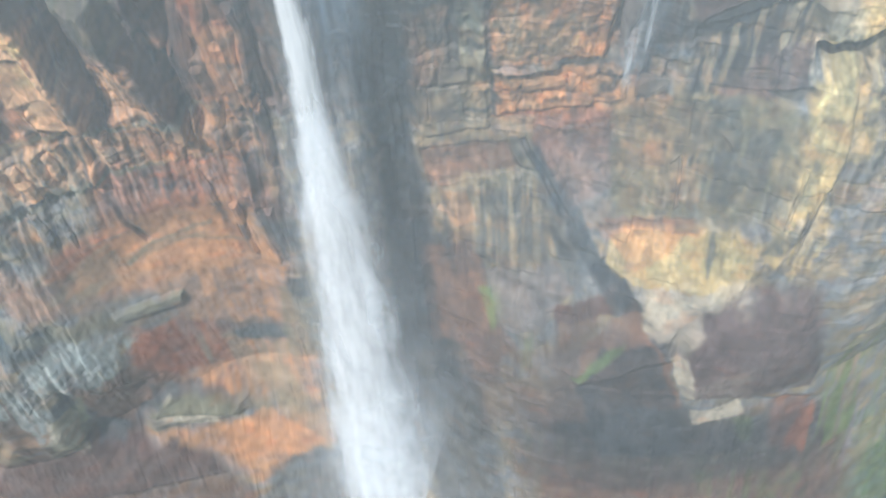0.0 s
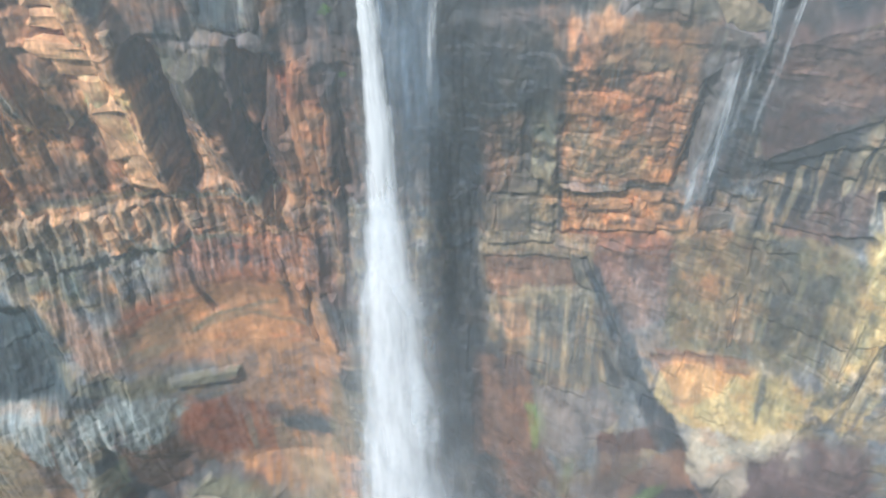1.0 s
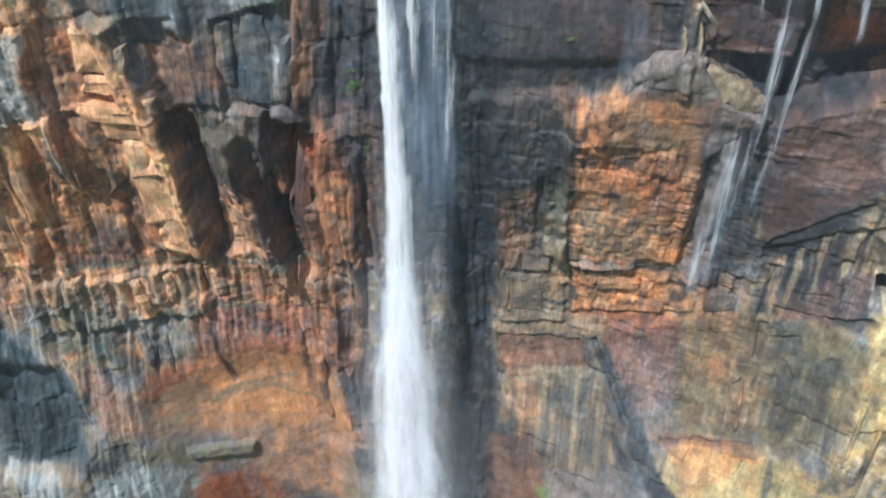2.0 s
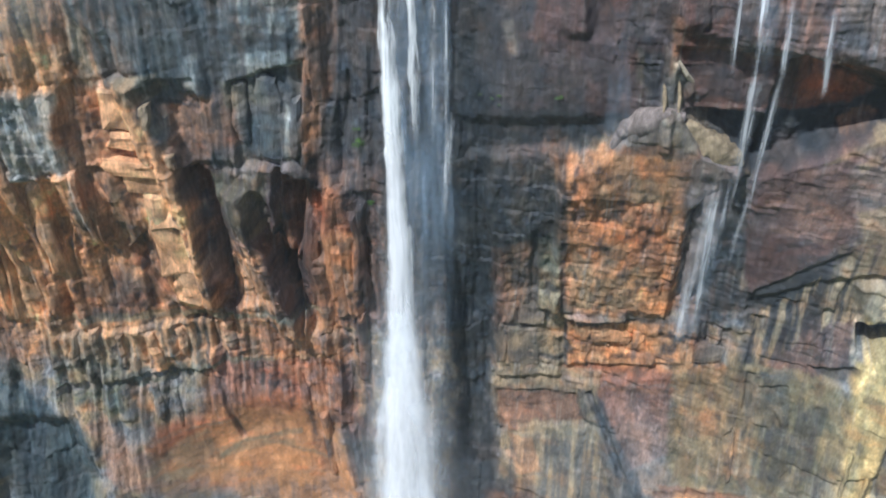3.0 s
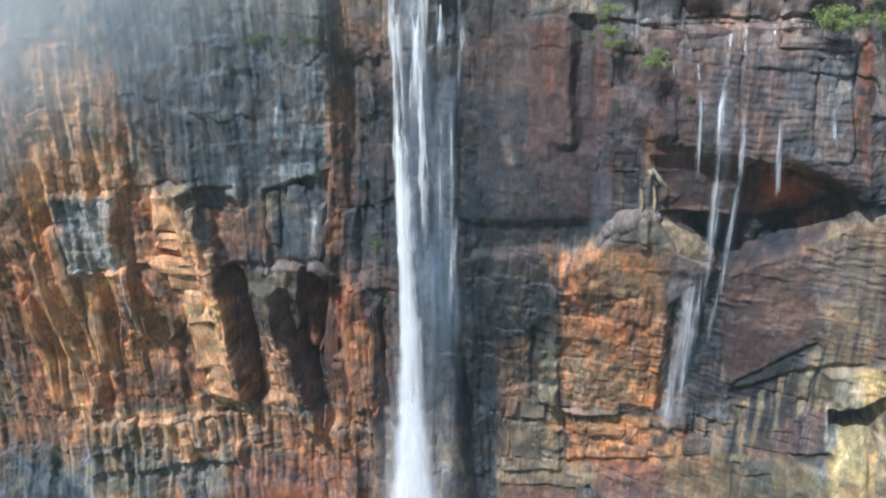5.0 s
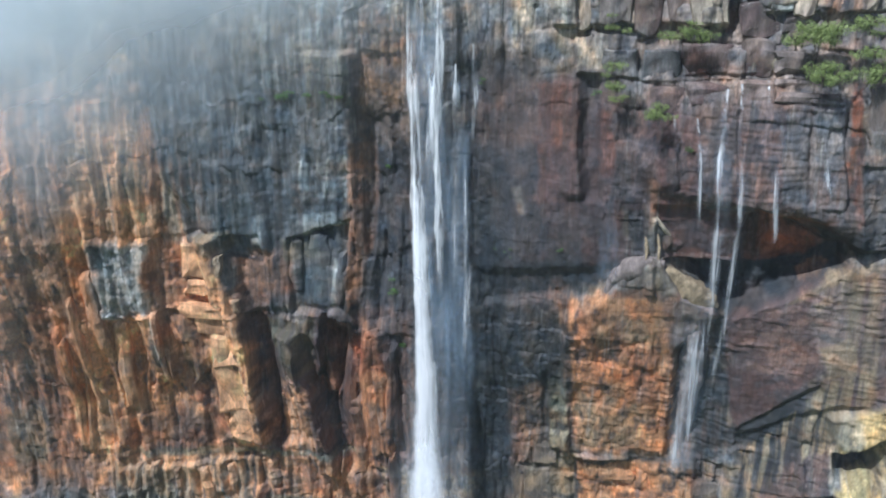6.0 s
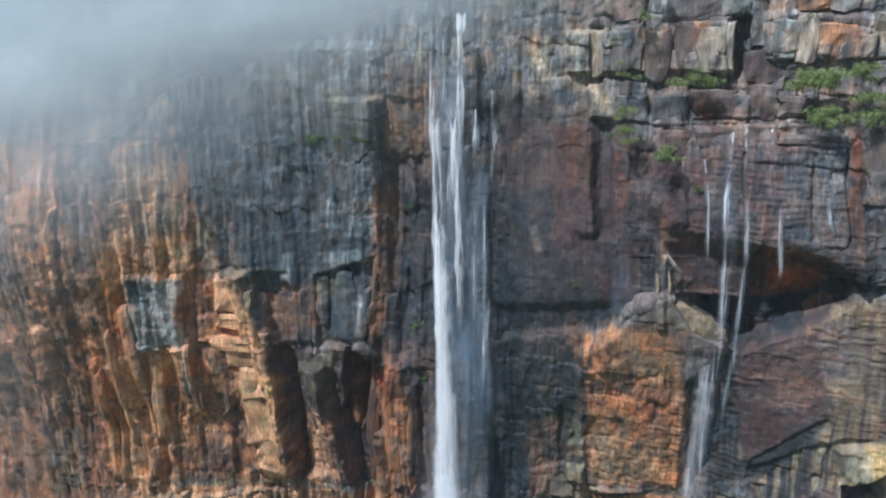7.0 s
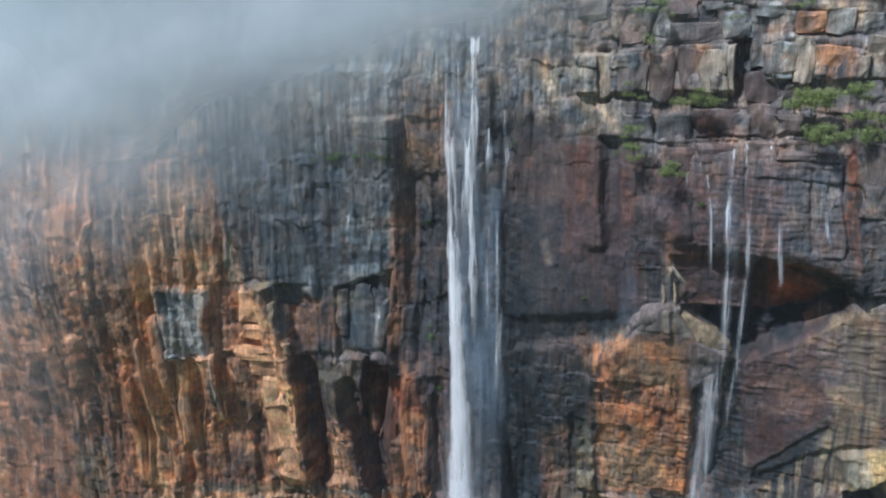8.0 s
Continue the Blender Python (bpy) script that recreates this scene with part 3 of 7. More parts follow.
zone("peach", 0.5, 1.5, 0, -145, 250, -135, 250, -139, 206, -148, 207)
zone("orange", 0.5, 2, 0, -156, 250, -145, 250, -154, 188, -166, 188)
zone("brown", 0.45, 3, 1, -16, 313, -5, 314, -5, 250, -14, 248)
zone("maroon", 0.45, 4, 0, 123, 268, 161, 284, 169, 244, 133, 225)
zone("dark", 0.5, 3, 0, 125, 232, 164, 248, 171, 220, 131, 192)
zone("wetshade", 0.5, 1.5, 0, 111, 270, 123, 268, 130, 208, 117, 189)
zone("tan", 0.5, 2, 1, 153, 275, 177, 291, 179, 278, 161, 257)
zone("cream", 0.5, 0.8, 0, 158, 231, 160, 232, 162, 211, 160, 210)
zone("cream", 0.5, 0.8, 0, 165, 233, 167, 234, 168, 208, 166, 208)
zone("umber", 0.5, 3, 1, 101, 214, 126, 222, 129, 185, 105, 180)
zone("dark", 0.5, 4, 0, 21, 259, 36, 260, 37, 166, 21, 164)
zone("umber", 0.4, 6, 0, 36, 190, 66, 200, 74, 140, 40, 128)
zone("dark", 0.4, 4, 1, 37, 146, 83, 154, 83, 133, 40, 121)
zone("brown", 0.4, 4, 0, 66, 197, 104, 198, 110, 162, 73, 151)
zone("dark", 0.4, 5, 1, 109, 165, 136, 174, 144, 126, 118, 119)
zone("dark", 0.45, 6, 1, 50, 90, 91, 104, 106, 51, 59, 16)
zone("umber", 0.45, 5, 0, 58, 37, 127, 69, 134, 23, 60, -12)
zone("maroon", 0.35, 5, 0, 22, 335, 94, 341, 100, 285, 25, 273)
zone("dark", 0.55, 6, 0, 11, 304, 61, 308, 62, 269, 14, 259)
zone("dark", 0.45, 5, 0, 11, 265, 32, 266, 31, 171, 9, 170)
zone("maroon", 0.5, 4, 0, 44, 304, 85, 308, 84, 283, 47, 278)
zone("dark", 0.5, 5, 0, -55, 297, -2, 298, -2, 248, -53, 245)
zone("maroon", 0.6, 4, 0, -52, 251, -4, 254, -6, 168, -48, 167)
zone("umber", 0.5, 8, 0, -257, 213, -161, 222, -166, 164, -268, 147)
zone("orange", 0.5, 1.5, 0, -29, 246, -21, 244, -23, 206, -30, 204)
zone("peach", 0.6, 1.5, 0, -100, 291, -90, 290, -81, 204, -93, 195, -96, 241)
zone("orange", 0.5, 2, 0, -138, 247, -122, 247, -120, 194, -136, 189)
zone("dark", 0.5, 3, 0, 133, 230, 167, 243, 169, 216, 137, 204)
zone("cream", 0.5, 2, 1, 77, 395, 88, 395, 89, 375, 79, 374)
zone("cream", 0.55, 2, 1, 131, 395, 143, 395, 144, 380, 133, 380)
# wedge hollows beside the buttresses, shade painted in umber, maroon and brown
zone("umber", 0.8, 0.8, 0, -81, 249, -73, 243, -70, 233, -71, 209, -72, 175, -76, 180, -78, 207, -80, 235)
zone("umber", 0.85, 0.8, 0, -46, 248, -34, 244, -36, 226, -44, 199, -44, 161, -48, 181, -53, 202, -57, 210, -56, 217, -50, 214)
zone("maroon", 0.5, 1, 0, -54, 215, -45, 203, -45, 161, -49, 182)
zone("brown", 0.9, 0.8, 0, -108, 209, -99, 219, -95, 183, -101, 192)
zone("olive", 0.7, 1.5, 0, -72, 243, -50, 247, -52, 219, -62, 216, -70, 232)
zone("rust", 0.7, 1.5, 0, -35, 240, -24, 236, -16, 224, -21, 217, -36, 216)
zone("peach", 0.6, 1, 0, -62, 213, -56, 210, -53, 177, -68, 175, -70, 196)
zone("brown", 0.9, 1, 0, -117, 283, -106, 279, -107, 251, -109, 208, -116, 215, -118, 226, -119, 253)
zone("brown", 0.85, 1, 0, -112, 325, -108, 325, -109, 281, -113, 282, -113, 301)
zone("cream", 0.8, 0.8, 0, -109, 312, -107, 312, -105, 285, -105, 281, -108, 282, -110, 295)
zone("peach", 0.95, 0.8, 0, -106, 279, -95, 280, -87, 264, -82, 249, -80, 235, -81, 185, -93, 185, -97, 221, -102, 241, -106, 257)
zone("dark", 0.7, 0.7, 0, -109, 262, -86, 262, -86, 261, -108, 260)
zone("umber", 0.7, 0.7, 0, -107, 256, -86, 255, -86, 254, -107, 254)
zone("umber", 0.6, 0.7, 0, -103, 246, -84, 245, -84, 244, -103, 243)
zone("pale", 0.45, 1.2, 0, -138, 282, -118, 281, -119, 251, -122, 250, -124, 258, -137, 247, -141, 264)
zone("slate", 0.3, 0.7, 0, -132, 278, -130, 278, -131, 255, -134, 255)
zone("slate", 0.3, 0.7, 0, -125, 279, -123, 279, -123, 254, -124, 258)
zone("slate", 0.3, 0.7, 0, -120, 280, -119, 280, -120, 253, -121, 253)
zone("pale", 0.8, 0.7, 0, -119, 246, -118, 240, -117, 217, -121, 217)
zone("peach", 0.7, 0.8, 0, -135, 246, -121, 248, -126, 222, -133, 201, -137, 217)
zone("umber", 0.7, 1, 0, -137, 243, -135, 243, -138, 213, -141, 195, -142, 208)
zone("umber", 0.8, 1.5, 0, -141, 189, -118, 193, -95, 191, -103, 175, -140, 173)
zone("peach", 0.8, 0.8, 0, -155, 223, -153, 223, -148, 165, -155, 161)
zone("brown", 0.7, 1, 0, -151, 228, -147, 226, -143, 172, -147, 166)
zone("umber", 0.7, 1, 0, -163, 202, -161, 193, -156, 160, -164, 163, -170, 178)
zone("greengrey", 0.8, 0.6, 0, -144, 178, -103, 176, -69, 175, -31, 176, -31, 173, -69, 172, -103, 172, -144, 174)
zone("greengrey", 0.8, 0.6, 0, -148, 138, -107, 141, -77, 149, -32, 152, -32, 149, -77, 146, -107, 138, -146, 134)
zone("dark", 0.75, 0.8, 0, -93, 171, -79, 172, -81, 151, -88, 155)
zone("dark", 0.8, 0.7, 0, -112, 166, -109, 163, -106, 146, -109, 147)
zone("dark", 0.6, 0.7, 0, -117, 135, -114, 134, -113, 117, -116, 122)
zone("peach", 0.8, 0.7, 0, -108, 163, -104, 159, -105, 143, -107, 146)
zone("peach", 0.7, 0.7, 0, -99, 161, -94, 156, -94, 145, -98, 152)
zone("moss", 0.35, 1.5, 0, -141, 135, -123, 137, -120, 126, -137, 122)
zone("rust", 0.7, 2, 0, -82, 144, -58, 143, -44, 128, -49, 117, -76, 123)
zone("pinkrock", 0.5, 1.5, 0, -82, 144, -66, 143, -61, 128, -78, 129)
zone("orange", 0.9, 2, 0, -110, 89, -102, 108, -75, 113, -42, 114, -36, 77)
zone("greengrey", 0.7, 0.6, 0, -123, 106, -101, 113, -80, 114, -80, 113, -101, 111, -122, 103)
zone("greengrey", 0.7, 0.6, 0, -88, 92, -77, 99, -50, 105, -50, 102, -76, 97, -87, 89)
zone("dark", 0.7, 0.6, 0, -83, 141, -82, 141, -74, 100, -76, 101)
zone("umber", 0.7, 1, 0, -48, 121, -44, 122, -36, 78, -43, 76)
zone("dark", 0.6, 1, 0, -31, 166, -29, 166, -24, 83, -29, 81)
zone("dark", 0.6, 1, 0, -20, 176, -16, 175, -15, 86, -21, 84)
zone("tan", 0.6, 0.8, 0, -26, 167, -22, 167, -19, 116, -23, 117)
zone("brown", 0.6, 1, 0, -35, 209, -30, 210, -31, 166, -38, 165)
zone("dark", 0.6, 0.8, 0, -24, 216, -21, 217, -23, 175, -27, 174)
zone("brown", 0.7, 1.2, 0, -31, 324, -27, 323, -30, 259, -35, 250, -35, 281)
zone("orange", 0.35, 1, 0, -34, 277, -31, 277, -32, 252, -35, 252)
zone("brown", 0.6, 0.8, 0, -83, 273, -71, 272, -72, 260, -83, 262)
zone("umber", 0.7, 1, 0, -83, 261, -67, 261, -73, 244, -83, 249)
zone("dark", 0.85, 0.7, 0, -89, 276, -72, 272, -72, 271, -89, 274)
zone("dark", 0.7, 1, 0, -66, 291, -63, 290, -65, 263, -69, 262)
zone("slate", 0.8, 2, 0, -112, 325, -31, 325, -34, 293, -63, 290, -92, 283, -102, 283, -108, 311)
zone("pale", 0.8, 0.6, 0, -53, 317, -51, 318, -52, 305, -54, 305)
zone("pale", 0.8, 0.6, 0, -50, 317, -48, 317, -49, 303, -51, 303)
zone("pale", 0.8, 0.6, 0, -45, 318, -44, 319, -45, 302, -46, 302)
zone("pale", 0.7, 0.6, 0, -40, 319, -39, 319, -41, 302, -42, 302)
zone("pale", 0.8, 0.6, 0, -33, 321, -32, 320, -33, 302, -34, 302)
zone("dark", 0.7, 0.8, 0, -56, 298, -47, 302, -35, 300, -33, 297, -41, 299, -52, 295)
zone("pale", 0.6, 0.8, 0, -52, 293, -37, 296, -35, 290, -45, 287, -53, 283)
zone("greengrey", 0.6, 1.5, 0, -64, 282, -48, 282, -46, 275, -63, 272)
zone("pale", 0.7, 0.7, 0, -41, 273, -39, 273, -39, 252, -41, 252)
zone("teal", 0.7, 1, 0, -55, 269, -43, 270, -46, 252, -56, 251)
zone("maroon", 0.5, 1, 0, -65, 266, -58, 265, -59, 250, -67, 251)
zone("dark", 0.75, 3, 0, -25, 323, -7, 324, -5, 253, -27, 251, -28, 281)
zone("umber", 0.5, 3, 0, -31, 252, -7, 253, -6, 214, -26, 215)
zone("dark", 0.7, 1.5, 0, -27, 246, -13, 248, -12, 232, -22, 236)
# shadow of the fall painted down the wall
zone("wetshade", 0.8, 3, 0, 18, 324, 28, 325, 34, 255, 36, 148, 25, 98, 16, 206)
zone("maroon", 0.8, 2, 0, 49, 327, 70, 329, 72, 305, 51, 300)
zone("rust", 0.35, 0.9, 0, 46, 327, 50, 327, 48, 302, 45, 302)
zone("rust", 0.3, 2, 0, 57, 328, 62, 328, 61, 317, 58, 317)
zone("rust", 0.35, 1.2, 0, 71, 329, 75, 329, 76, 313, 73, 313)
zone("cream", 0.35, 1, 0, 37, 311, 40, 311, 42, 299, 38, 298)
zone("pinkrock", 0.5, 1, 0, 43, 298, 49, 300, 51, 288, 46, 288)
zone("umber", 0.7, 1.5, 0, 28, 325, 44, 327, 44, 302, 38, 287, 29, 285)
# shading of the lens above the band, painted near-black
zone("wetshade", 0.75, 1.5, 0, 49, 290, 63, 293, 67, 281, 72, 277, 52, 274)
zone("rust", 0.35, 0.9, 0, 66, 291, 69, 291, 70, 285, 66, 285)
# second coat of the overhang's painted shade
zone("wetshade", 0.85, 1, 0, 36, 278, 79, 282, 81, 274, 52, 266, 37, 264)
zone("dark", 0.8, 1.5, 0, 32, 255, 53, 258, 60, 241, 60, 226, 48, 218, 35, 179, 32, 214)
zone("orange", 0.35, 0.7, 0, 90, 316, 93, 316, 94, 305, 92, 305)
zone("cream", 0.85, 0.5, 0, 92, 303, 94, 303, 95, 298, 100, 296, 103, 287, 101, 287, 99, 294, 94, 296)
zone("cream", 0.8, 0.5, 0, 91, 293, 92, 293, 93, 286, 91, 286)
zone("cream", 0.8, 0.5, 0, 95, 295, 96, 294, 97, 285, 96, 285)
zone("dark", 0.7, 0.6, 0, 81, 304, 89, 305, 90, 287, 85, 285)
zone("tan", 0.5, 0.5, 0, 81, 305, 83, 305, 84, 292, 82, 294)
zone("rust", 0.6, 1.2, 0, 126, 298, 130, 308, 142, 303, 157, 296, 154, 288, 129, 285)
# back of the cave again, shade put into the colour
zone("wetshade", 0.95, 0.7, 0, 107, 282, 125, 284, 150, 287, 163, 297, 165, 287, 156, 281, 143, 272, 124, 262, 120, 269)
zone("wetshade", 0.9, 0.7, 0, 141, 306, 162, 300, 163, 296, 158, 295, 144, 300)
zone("brown", 0.6, 1, 0, 149, 283, 157, 287, 161, 286, 151, 280)
zone("purple", 0.9, 0.8, 0, 123, 261, 138, 270, 146, 275, 159, 283, 157, 263, 159, 243, 146, 225, 132, 212, 124, 244)
# sunlight on the boulder's top edge, painted tan
zone("tan", 0.7, 0.6, 0, 159, 283, 165, 287, 165, 285, 159, 281)
zone("mauve", 0.7, 1, 0, 155, 277, 165, 284, 173, 244, 162, 242, 155, 263)
zone("pinkrock", 0.7, 1, 0, 138, 257, 153, 263, 158, 249, 151, 239, 141, 244)
zone("pinkrock", 0.5, 0.8, 0, 138, 267, 150, 273, 151, 270, 141, 264)
zone("maroon", 0.6, 1, 0, 126, 239, 140, 236, 146, 226, 132, 214)
# gash below the purple slab, darkened as its shade
zone("wetshade", 0.85, 0.7, 0, 132, 202, 132, 211, 146, 224, 156, 231, 156, 225, 154, 215, 146, 205)
zone("tan", 0.8, 0.5, 0, 156, 211, 157, 227, 158, 227, 158, 210)
zone("tan", 0.8, 0.5, 0, 160, 212, 160, 232, 161, 232, 162, 211)
zone("tan", 0.8, 0.5, 0, 164, 213, 163, 234, 165, 234, 166, 213)
zone("tan", 0.7, 0.5, 0, 151, 209, 152, 219, 153, 218, 152, 209)
zone("dark", 0.8, 0.5, 0, 158, 211, 159, 227, 160, 230, 160, 212)
zone("dark", 0.8, 0.5, 0, 162, 212, 162, 232, 163, 234, 164, 212)
zone("purple", 0.8, 1, 0, 141, 197, 166, 211, 170, 200, 168, 192, 157, 184, 143, 182)
zone("cream", 0.6, 1, 0, 166, 225, 171, 229, 177, 226, 179, 216, 172, 215, 167, 220)
zone("cream", 0.7, 0.7, 0, 167, 212, 169, 218, 173, 205, 169, 192, 168, 196)
# hole's shade painted once more, in the hollow's own outline
zone("wetshade", 0.85, 0.7, 0, 169, 209, 179, 215, 182, 205, 171, 199)
zone("yellow", 0.95, 0.8, 0, 170, 196, 182, 203, 185, 177, 184, 155, 171, 149, 170, 182)
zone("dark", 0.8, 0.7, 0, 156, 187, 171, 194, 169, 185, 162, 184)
zone("greengrey", 0.8, 1.5, 0, 140, 177, 170, 183, 171, 151, 147, 135)
zone("slate", 0.75, 1, 0, 141, 172, 151, 177, 154, 153, 144, 158)
# shadow line along the ledge, painted as a thin dark strip
zone("dark", 0.8, 0.6, 0, 66, 183, 88, 188, 110, 191, 110, 189, 88, 186, 66, 180)
zone("orange", 0.6, 1, 0, 68, 181, 110, 189, 112, 173, 69, 160)
zone("tan", 0.6, 1, 0, 68, 181, 86, 184, 87, 171, 69, 167)
zone("dark", 0.85, 0.6, 0, 65, 184, 67, 184, 69, 158, 67, 158)
zone("rust", 0.7, 1, 0, 68, 158, 110, 169, 111, 160, 82, 151, 70, 156)
zone("pinkrock", 0.8, 0.8, 0, 84, 150, 112, 157, 113, 130, 97, 117, 84, 143)
zone("maroon", 0.4, 2, 0, 84, 150, 112, 157, 113, 149, 85, 142)
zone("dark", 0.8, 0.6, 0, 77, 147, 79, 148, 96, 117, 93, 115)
zone("tan", 0.7, 1.5, 0, 35, 156, 67, 158, 68, 146, 36, 141)
zone("umber", 0.8, 1.5, 0, 38, 139, 73, 144, 77, 134, 42, 121)
zone("tan", 0.7, 1, 0, 42, 118, 50, 125, 74, 131, 85, 113, 43, 99)
zone("orange", 0.5, 0.8, 0, 46, 120, 55, 121, 61, 106, 50, 103)
zone("slate", 0.5, 1, 0, 60, 119, 72, 125, 76, 111, 64, 108)
zone("orange", 0.5, 1, 0, 121, 175, 129, 177, 130, 165, 124, 160)
zone("dark", 0.75, 0.8, 0, 110, 193, 127, 199, 122, 173, 118, 171)
zone("dark", 0.7, 0.7, 0, 135, 176, 138, 177, 137, 163, 135, 163)
zone("olive", 0.7, 2, 0, 111, 170, 134, 175, 139, 131, 116, 123)
zone("orange", 0.5, 0.7, 0, 134, 151, 136, 152, 136, 130, 133, 129)
zone("cream", 0.5, 0.6, 0, 138, 153, 139, 154, 139, 131, 137, 130)
zone("orange", 0.45, 2, 0, 58, 261, 80, 269, 96, 268, 105, 235, 109, 193, 66, 188)
zone("tan", 0.7, 1, 0, 83, 258, 91, 260, 95, 253, 93, 245, 84, 248)
zone("greengrey", 0.6, 1, 0, 66, 220, 73, 219, 75, 191, 68, 190)
zone("greengrey", 0.55, 1, 0, 75, 209, 92, 216, 94, 195, 78, 192)
zone("greengrey", 0.5, 1, 0, 76, 223, 87, 228, 86, 220, 77, 216)
zone("rust", 0.5, 1, 0, 87, 242, 99, 246, 101, 216, 92, 218)
zone("mauve", 0.6, 1.2, 0, 77, 270, 80, 277, 95, 281, 96, 275, 81, 269)
zone("umber", 0.7, 0.7, 0, 78, 270, 96, 275, 98, 271, 79, 267)
zone("olive", 0.8, 1.2, 0, 41, 217, 60, 226, 64, 206, 63, 188, 42, 181)
zone("greengrey", 0.8, 1, 0, 54, 208, 62, 213, 64, 192, 55, 188)
zone("dark", 0.75, 0.7, 0, 50, 228, 52, 228, 55, 183, 52, 182)
zone("mauve", 0.85, 0.8, 0, 106, 273, 118, 268, 121, 247, 116, 232, 112, 193, 109, 193, 105, 234, 104, 263)
# outer edge of the wet flank, shade painted in as well
zone("wetshade", 0.85, 0.8, 0, 121, 247, 124, 252, 129, 225, 128, 201, 117, 194, 117, 228)
zone("maroon", 0.8, 1.5, 0, -157, 15, -138, 4, -124, -33, -103, -45, -86, -69, -80, -86, -188, -40)
zone("dark", 0.7, 2, 0, -117, 41, -100, 15, -101, -19, -124, -33, -129, 2)
zone("greengrey", 0.9, 0.7, 0, -108, -25, -95, -14, -81, -26, -68, -39, -63, -48, -76, -41, -99, -26)
zone("cream", 0.8, 0.6, 0, -107, -26, -99, -26, -77, -42, -78, -49, -101, -30)
zone("slate", 0.75, 1.5, 0, -104, -14, -94, -6, -80, -20, -65, -40, -81, -26, -95, -14)
zone("cream", 0.9, 0.7, 0, -138, 23, -132, 19, -130, 9, -135, -6, -135, -22, -142, -3)
zone("slate", 0.6, 1, 0, -130, -11, -120, -23, -122, -36, -131, -24)
zone("pale", 0.75, 0.8, 1, -133, 66, -114, 65, -99, 51, -107, 44, -127, 49, -134, 53)
zone("pale", 0.7, 0.7, 1, -151, 72, -143, 63, -139, 16, -144, 17, -150, 54)
zone("dark", 0.6, 1, 0, -155, 74, -149, 64, -144, 14, -155, 21, -157, 58)
zone("slate", 0.8, 0.7, 0, -59, 8, -48, 8, -32, 2, -35, -5, -50, -3)
zone("slate", 0.75, 2, 0, -47, -95, -33, -90, -14, -90, -14, -98, -53, -98)
zone("tan", 0.7, 2, 0, -56, -28, -40, -23, -19, -66, -24, -87, -44, -61)
zone("orange", 0.8, 2, 0, -79, -53, -55, -51, -26, -83, -40, -92, -73, -84)
zone("dark", 0.7, 1, 0, -25, 60, -15, 60, -17, 38, -25, 35)
zone("dark", 0.6, 1, 0, -39, 102, -35, 100, -38, 84, -40, 87)
zone("dark", 0.6, 0.8, 0, -22, 111, -20, 110, -23, 81, -24, 85)
zone("rust", 0.7, 2, 0, -98, 45, -87, 42, -74, 18, -77, -13, -95, 1, -101, 21)
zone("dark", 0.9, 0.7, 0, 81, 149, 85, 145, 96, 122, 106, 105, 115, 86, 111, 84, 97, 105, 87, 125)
zone("yellow", 0.9, 1, 0, 114, 109, 127, 114, 147, 121, 164, 120, 167, 107, 156, 99, 149, 90, 130, 88, 117, 88, 112, 95)
zone("orange", 0.6, 1, 0, 112, 110, 139, 118, 136, 106, 119, 94)
zone("umber", 0.8, 0.6, 0, 107, 113, 123, 115, 143, 121, 143, 120, 123, 114, 109, 111)
zone("cream", 0.5, 1.5, 0, 128, 82, 149, 90, 152, 72, 147, 62, 130, 67)
zone("cream", 0.5, 1.5, 0, 161, 86, 166, 94, 172, 96, 169, 87, 164, 84)
zone("cream", 0.7, 0.8, 0, 140, 57, 148, 56, 153, 39, 146, 37)
zone("cream", 0.7, 0.8, 0, 154, 16, 172, 19, 177, 22, 181, 12, 156, 7)
zone("purple", 0.9, 1, 0, 153, 81, 175, 99, 190, 100, 204, 63, 211, 25, 180, 25, 155, 25, 150, 52)
zone("umber", 0.9, 1, 0, 126, 80, 130, 68, 141, 52, 150, 19, 128, 19, 100, 40, 106, 56, 119, 72)
zone("dark", 0.8, 1, 0, 111, 54, 133, 62, 148, 19, 152, -12, 114, -12, 101, 29)
zone("moss", 0.9, 0.7, 0, 98, 36, 115, 56, 122, 60, 120, 56, 103, 36)
zone("moss", 0.7, 0.7, 0, 62, 73, 67, 74, 70, 55, 65, 52)
zone("slate", 0.8, 1.2, 0, 76, 78, 85, 90, 94, 88, 99, 82, 86, 62, 77, 56)
zone("mauve", 0.7, 1, 0, 62, 78, 73, 86, 76, 77, 64, 70)
zone("umber", 0.85, 1.5, 0, 52, 84, 61, 88, 64, 68, 75, 45, 58, 19, 50, 47)
zone("rust", 0.3, 2, 0, 52, 51, 60, 55, 60, 38, 54, 34)
zone("cream", 0.8, 0.6, 0, 179, 114, 181, 143, 184, 148, 185, 145, 182, 125)
zone("cream", 0.7, 0.6, 0, 174, 116, 176, 141, 178, 140, 177, 114)
zone("dark", 0.6, 0.6, 0, 177, 114, 179, 141, 181, 141, 181, 113)
zone("rust", 0.8, 1, 0, 208, -18, 208, 1, 216, 7, 220, -12, 218, -33)
zone("moss", 0.6, 2, 1, 226, -33, 218, 19, 220, 63, 253, -33)
zone("wetshade", 0.6, 2, 0, 44, 106, 51, 105, 52, 63, 50, -10, 37, -28)
zone("teal", 0.9, 1.5, 0, -159, 137, -147, 129, -143, 111, -135, 77, -171, 80)
zone("wetshade", 0.7, 1.5, 0, -168, 98, -144, 94, -147, 76, -171, 80)
zone("pale", 0.9, 0.8, 0, -171, 80, -155, 76, -146, 64, -149, 59, -157, 70, -170, 75)
